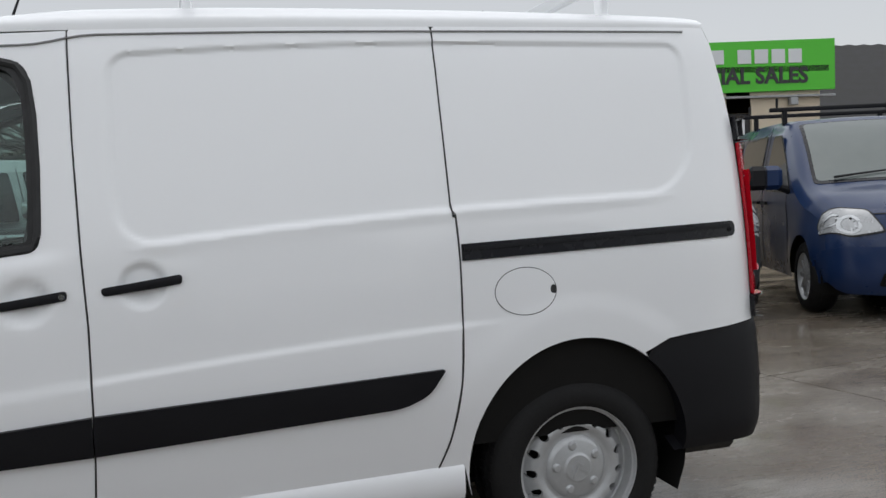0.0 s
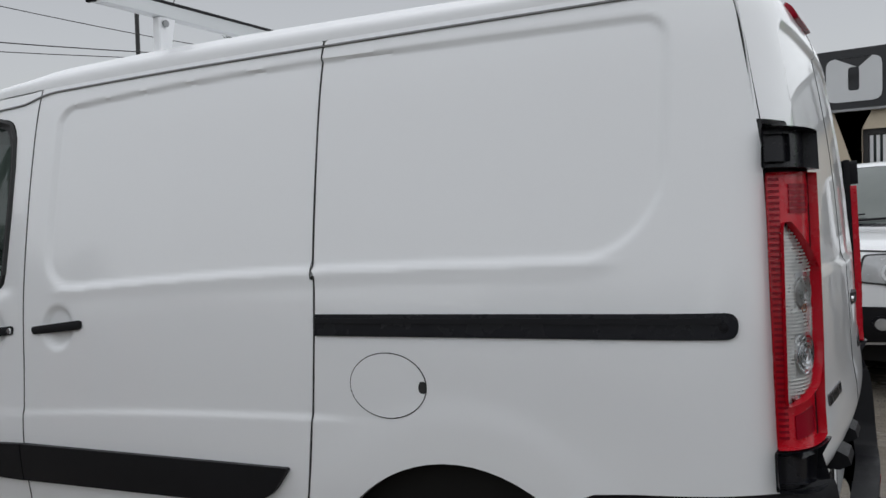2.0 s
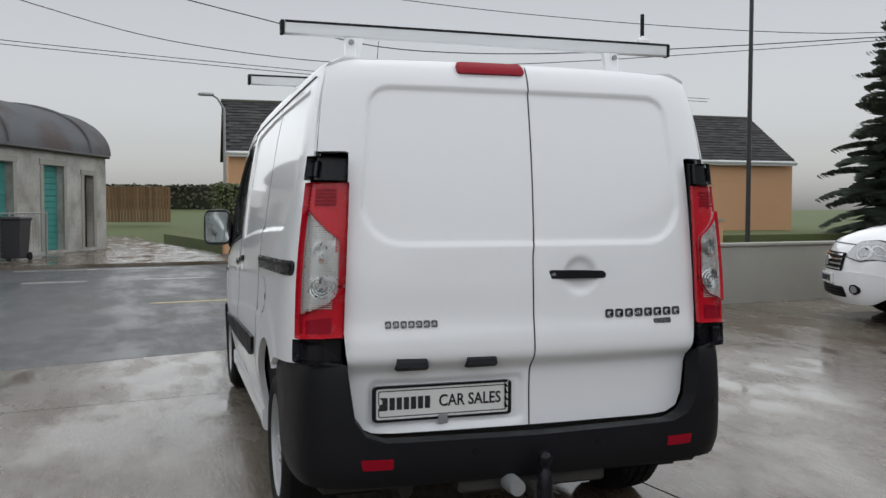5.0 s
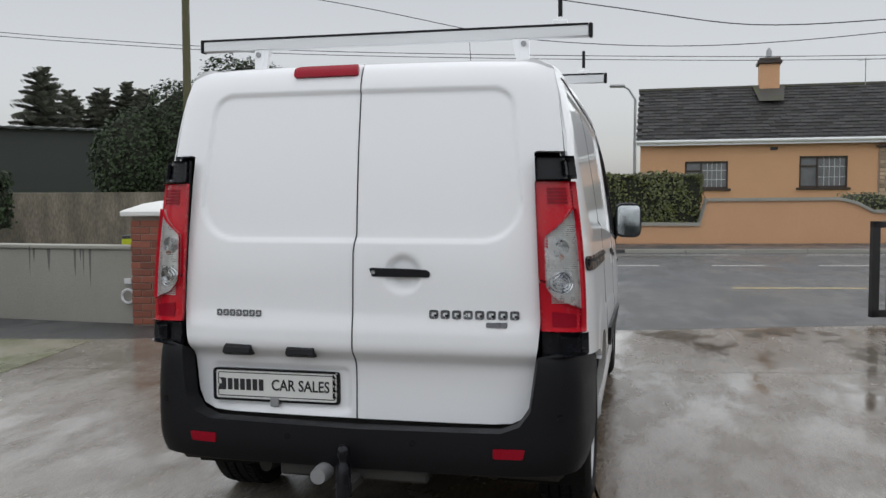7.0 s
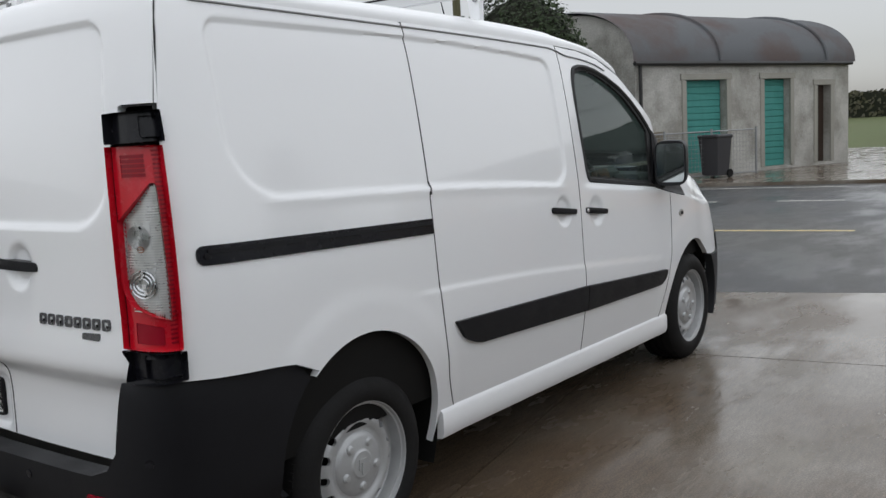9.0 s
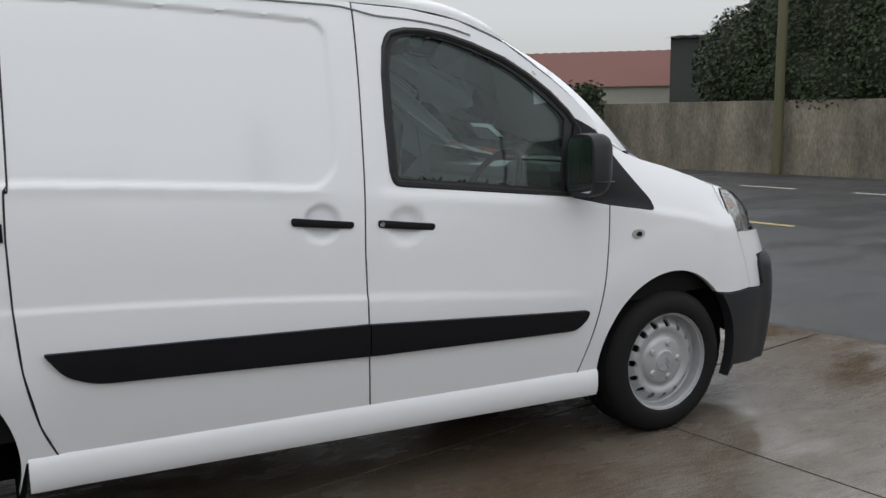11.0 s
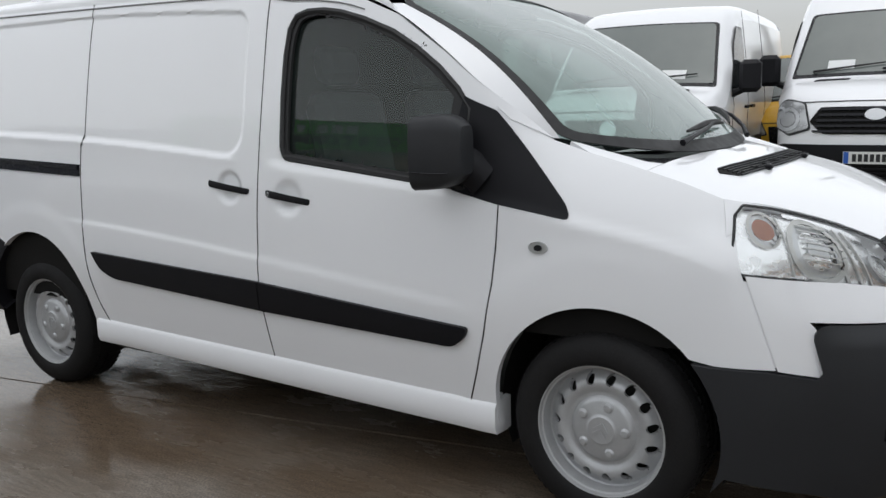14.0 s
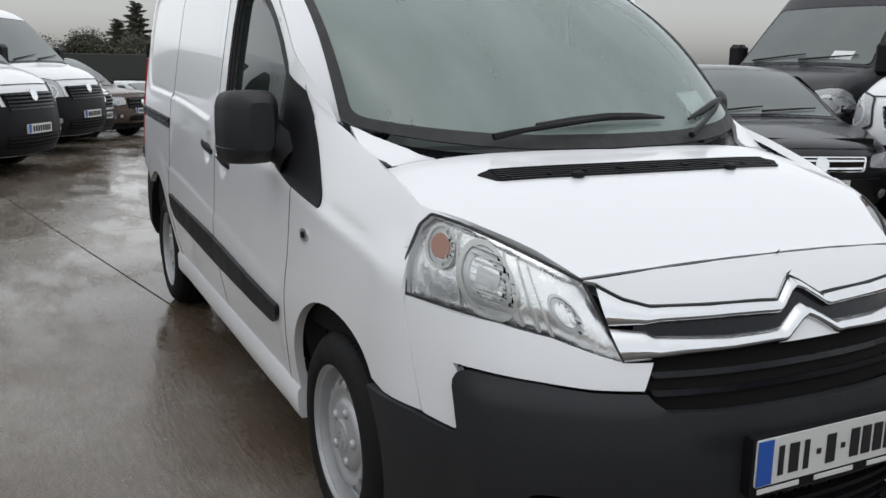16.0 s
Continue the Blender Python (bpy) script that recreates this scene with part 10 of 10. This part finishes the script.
def hedge_box(name, label, m, x0, x1, y0, y1, z0, z1, count, size, mat, seed):
    """A clipped hedge: leaves over a box."""
    rng = random.Random(seed)
    t = thing(name, None, label, "hedge")
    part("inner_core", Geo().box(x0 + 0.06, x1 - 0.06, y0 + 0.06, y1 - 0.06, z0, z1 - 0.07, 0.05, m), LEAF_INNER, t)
    verts, faces = [], []
    dims = [(x1 - x0) * (z1 - z0), (x1 - x0) * (z1 - z0), (y1 - y0) * (z1 - z0), (y1 - y0) * (z1 - z0), (x1 - x0) * (y1 - y0)]
    for _ in range(count):
        f = rng.choices(range(5), dims)[0]
        p = Vector((rng.uniform(x0, x1), rng.uniform(y0, y1), rng.uniform(z0, z1)))
        n = Vector(((0, -1, 0), (0, 1, 0), (-1, 0, 0), (1, 0, 0), (0, 0, 1))[f])
        wob = 0.05 * math.sin(p.x * 3.1) + 0.04 * math.sin(p.x * 7.3 + p.z * 5) + rng.uniform(-0.09, 0.04)
        p = Vector((p.x, (y0, y1)[f] if f < 2 else p.y, p.z)) if f < 2 else Vector(((x0, x1)[f - 2], p.y, p.z)) if f < 4 else Vector((p.x, p.y, z1))
        p = p + n * wob
        n = (n + Vector((rng.gauss(0, 0.5), rng.gauss(0, 0.5), rng.gauss(0, 0.5) + 0.25))).normalized()
        u = n.cross(Vector((rng.gauss(0, 1), rng.gauss(0, 1), rng.gauss(0, 1)))).normalized()
        w = n.cross(u)
        s = size * rng.uniform(0.6, 1.3)
        i = len(verts)
        verts += [p - u * s * 0.5, p + w * s * 0.3, p + u * s * 0.5, p - w * s * 0.3]
        faces += [(i, i + 1, i + 2), (i, i + 2, i + 3)]
    verts = [m @ v for v in verts]
    part("leaves", Geo().add(verts, faces), mat, t)
    return t


hedge_box("garden_hedge", "clipped green-brown hedge above the garden wall", ROAD_M, 2.95, 5.75, 16.55, 17.4, 0.6, 2.05, 6000, 0.10, LEAF_HEDGE, 61)
gb = ROAD_M @ Vector((10.9, 18.2, 0))
bush("garden_bush", "small rounded evergreen in the front garden", [(gb.x, gb.y, 1.0, 0.75, 1.1, 0.55)], 1500, 0.10, LEAF_HEDGE, 63)
far = Matrix.Rotation(radians(0), 4, "Z")
hedge_box("field_hedge", "long dark hedge across the far field", far, 64.0, 67.0, -25, 24, 0.9, 3.0, 7000, 0.4, LEAF_DULL, 64)
hedge_box("ivy_hedge", "ragged ivy hanging over the roadside wall", Matrix.Translation((12.9, 12.6, 0)) @ Matrix.Rotation(radians(109), 4, "Z"), 0.0, 7.5, -0.35, 0.35, 0.75, 1.95, 6000, 0.13, LEAF_DARK, 8)
# timber fence at the lane's end
solid("grass_bank", Geo().add([(33, -3, -0.2), (68, -26, 1.45), (68, 26, 1.45), (33, 12, -0.2), (120, -26, -0.3), (120, 26, -0.3)], [(0, 1, 2, 3), (1, 4, 5, 2)]), GRASS_GROUND, None, "green field rising gently behind the lane", "field", "", "structure")
tf = thing("timber_fence", None, "brown timber board fence at the lane's end", "fence")
for i in range(22):
    part("board", Geo().box(45.9, 45.95, 1.2 + i * 0.16, 1.34 + i * 0.16, 0.6, 2.5, 0.01), WOOD_FENCE, tf)
part("fence_rail", Geo().box(45.95, 46.02, 1.1, 4.8, 1.9, 2.0, 0.01), WOOD_FENCE, tf)
# poles
pole("utility_pole", "weathered green-brown timber utility pole", 15.32, 9.5, 9.6, 0.105, WOOD_POLE)
pole("lamp_pole", "dark timber pole with a street lamp arm", 13.0, -18.0, 5.95, 0.085, WOOD_POLE, (0.95, -0.35))
pole("office_pole", "slim black steel pole behind the parked cars", 17.3, -14.3, 8.5, 0.07, IRON)
pole("far_pole", "dark timber pole beyond the road wall", 12.9, 34.6, 8.0, 0.12, WOOD_POLE)
pole("yard_lamp_pole", "dark timber pole with a street lamp", 1.6, 26.0, 7.2, 0.12, WOOD_POLE, (0.9, 0.5))
wire([(7.0, 26, 9.0), (10.5, 16, 7.2), (14.7, 6, 5.8), (15.95, 0.6, 4.84), (15.4, -5.9, 4.68), (13, -18, 5.7)])
wire([(14.0, 12, 7.9), (16, 0, 5.65), (15.4, -5.85, 4.93), (13, -18, 5.75)], 0.012)
wire([(22, 12, 8.6), (18, 0, 6.9), (15.4, -6.5, 5.9), (13.6, -13, 5.5), (13, -18, 5.85)])
wire([(15.09, 16.66, 5.79), (15.58, 12.65, 5.38), (16.31, 6.76, 4.95), (17.43, -2.07, 4.65), (18.22, -8.22, 4.6), (18.98, -14.11, 4.63)], 0.008)
wire([(15.2, 16.66, 5.70), (15.68, 12.65, 5.30), (16.41, 6.76, 4.88), (17.53, -2.07, 4.58), (18.32, -8.22, 4.53), (19.08, -14.11, 4.56)], 0.008)
wire([(13, -18, 5.8), (9.5, -18, 5.6), (6.6, -17.5, 6.2), (2, -17, 7.6)])
# beyond the yard's side
bare_tree(3.0, -22.5, 0, 7.4, 0.42, 71, depth=6)
bare_tree(-2.5, -23.0, 0, 7.0, 0.42, 72, depth=6)
conifer(25.3, -27.5, 0, 9.6, 3.4, 73, 1.8)
iv = thing("ivy_tree", None, "tall bare trunk wrapped in dark ivy", "tree", "bare trees")
ix, iy = 10.17, -31.4
part("trunk", Geo().tube([(ix, iy, -0.3), (ix + 0.1, iy, 6), (ix - 0.1, iy, 11.0)], [0.35, 0.3, 0.12], 8), BARK, iv)
part("ivy_leaves", leaf_cloud(Geo(), [(ix, iy, 3 + k * 1.15, 0.62 + 0.12 * math.sin(k * 2.1), 0.62 + 0.12 * math.sin(k * 1.7), 1.0) for k in range(7)], 4500, 0.16, 74), LEAF_DARK, iv)
hedge_box("boundary_hedge", "green hedge behind the parked vehicles", pose(6.5, -22.3, 0, 0, 0, -12), -14, 12, -0.8, 0.8, -0.2, 2.75, 7000, 0.22, LEAF_HEDGE, 75)
# across the road from the row of vans
bare_tree(11.7, 37.5, 0, 8.8, 0.46, 76, depth=7, thick=0.022)
bush("clipped_evergreen", "dark clipped evergreen beside the bare tree", [(9.85, 35.9, 2.6, 1.5, 1.5, 2.6)], 4500, 0.16, LEAF_DARK, 77)
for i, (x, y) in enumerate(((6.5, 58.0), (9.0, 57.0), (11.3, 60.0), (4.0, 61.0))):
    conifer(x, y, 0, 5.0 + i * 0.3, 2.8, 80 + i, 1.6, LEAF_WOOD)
hedge_box("roadside_hedge", "clipped hedge across the road", pose(6.6, 26.3, 0, 0, 0, 8), -3.5, 3.0, -0.5, 0.5, -0.2, 1.75, 3500, 0.14, LEAF_HEDGE, 84)
bw = thing("brown_wall", pose(8.9, 29.6, 0, 0, 0, -8), "long brown rendered garden wall", "wall", "", "structure")
part("wall_body", Geo().box(0, 16, -0.15, 0.15, -0.25, 1.75, 0.02), CREAM_BROWN, bw)
part("wall_coping", Geo().box(0, 16, -0.19, 0.19, 1.75, 1.83, 0.02), RENDER_WALL, bw)
fh = thing("two_storey_house", pose(20.5, 50.5, 0, 0, 0, -30), "pale grey two-storey house with a slate roof", "house")
part("house_wall", Geo().box(0, 9, 0, 7, -0.2, 4.3, 0.02), RENDER_WALL, fh)
part("house_roof", Geo().add([(-0.4, -0.4, 4.25), (9.4, -0.4, 4.25), (9.4, 7.4, 4.25), (-0.4, 7.4, 4.25), (2.5, 3.5, 6.1), (6.5, 3.5, 6.1)], [(0, 1, 5, 4), (1, 2, 5), (2, 3, 4, 5), (3, 0, 4)]), SLATE, fh)
for wx in (0.9, 2.6, 4.3, 6.6):
    w = part("window", Geo().box(wx, wx + 0.9, -0.03, 0.05, 2.6, 3.7, 0.01), WHITE_PVC, fh)
    part("pane", Geo().box(wx + 0.07, wx + 0.83, -0.05, 0.0, 2.67, 3.63, 0.005), PRIVACY, w)
part("porch_roof", Geo().add([(2.4, -1.4, 2.1), (5.4, -1.4, 2.1), (5.4, 0, 2.1), (2.4, 0, 2.1), (3.9, -0.7, 2.9), (3.9, 0, 2.9)], [(0, 1, 4), (1, 2, 5, 4), (0, 4, 5, 3)]), SLATE, fh)
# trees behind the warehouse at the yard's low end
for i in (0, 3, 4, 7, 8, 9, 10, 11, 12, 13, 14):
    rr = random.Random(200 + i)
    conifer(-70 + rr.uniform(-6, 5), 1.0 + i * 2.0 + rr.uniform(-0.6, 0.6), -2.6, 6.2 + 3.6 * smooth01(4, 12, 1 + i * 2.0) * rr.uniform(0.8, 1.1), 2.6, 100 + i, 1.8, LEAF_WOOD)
for i in range(8):
    bush("woodland_edge", "dull winter scrub at the yard's end", [(-66 + (i % 3), -6.0 + i * 3.4, -0.6 + 0.5 * (i % 2), 2.2, 2.6, 3.0 + 0.3 * i)], 6000, 0.19, LEAF_DULL, 120 + i)
bare_tree(-66.5, 12.5, -2.6, 7.6, 0.36, 131, depth=6)
bare_tree(-67.0, 4.4, -2.6, 6.6, 0.40, 132, depth=6)
bare_tree(-69.0, 10.6, -2.6, 7.8, 0.38, 133, depth=6)
# plant by the office door
pb = thing("potted_shrub", None, "small green shrub in a dark pot", "plant")
part("pot", Geo().lathe([(0.0, 0.0), (0.13, 0.0), (0.18, 0.26), (0.20, 0.28), (0.17, 0.28)], 16, "z", (-1.95, -11.4, 0)), IRON, pb)
part("crown", leaf_cloud(Geo(), [(-1.95, -11.4, 0.46, 0.24, 0.24, 0.24)], 500, 0.07, 140), LEAF_HEDGE, pb)
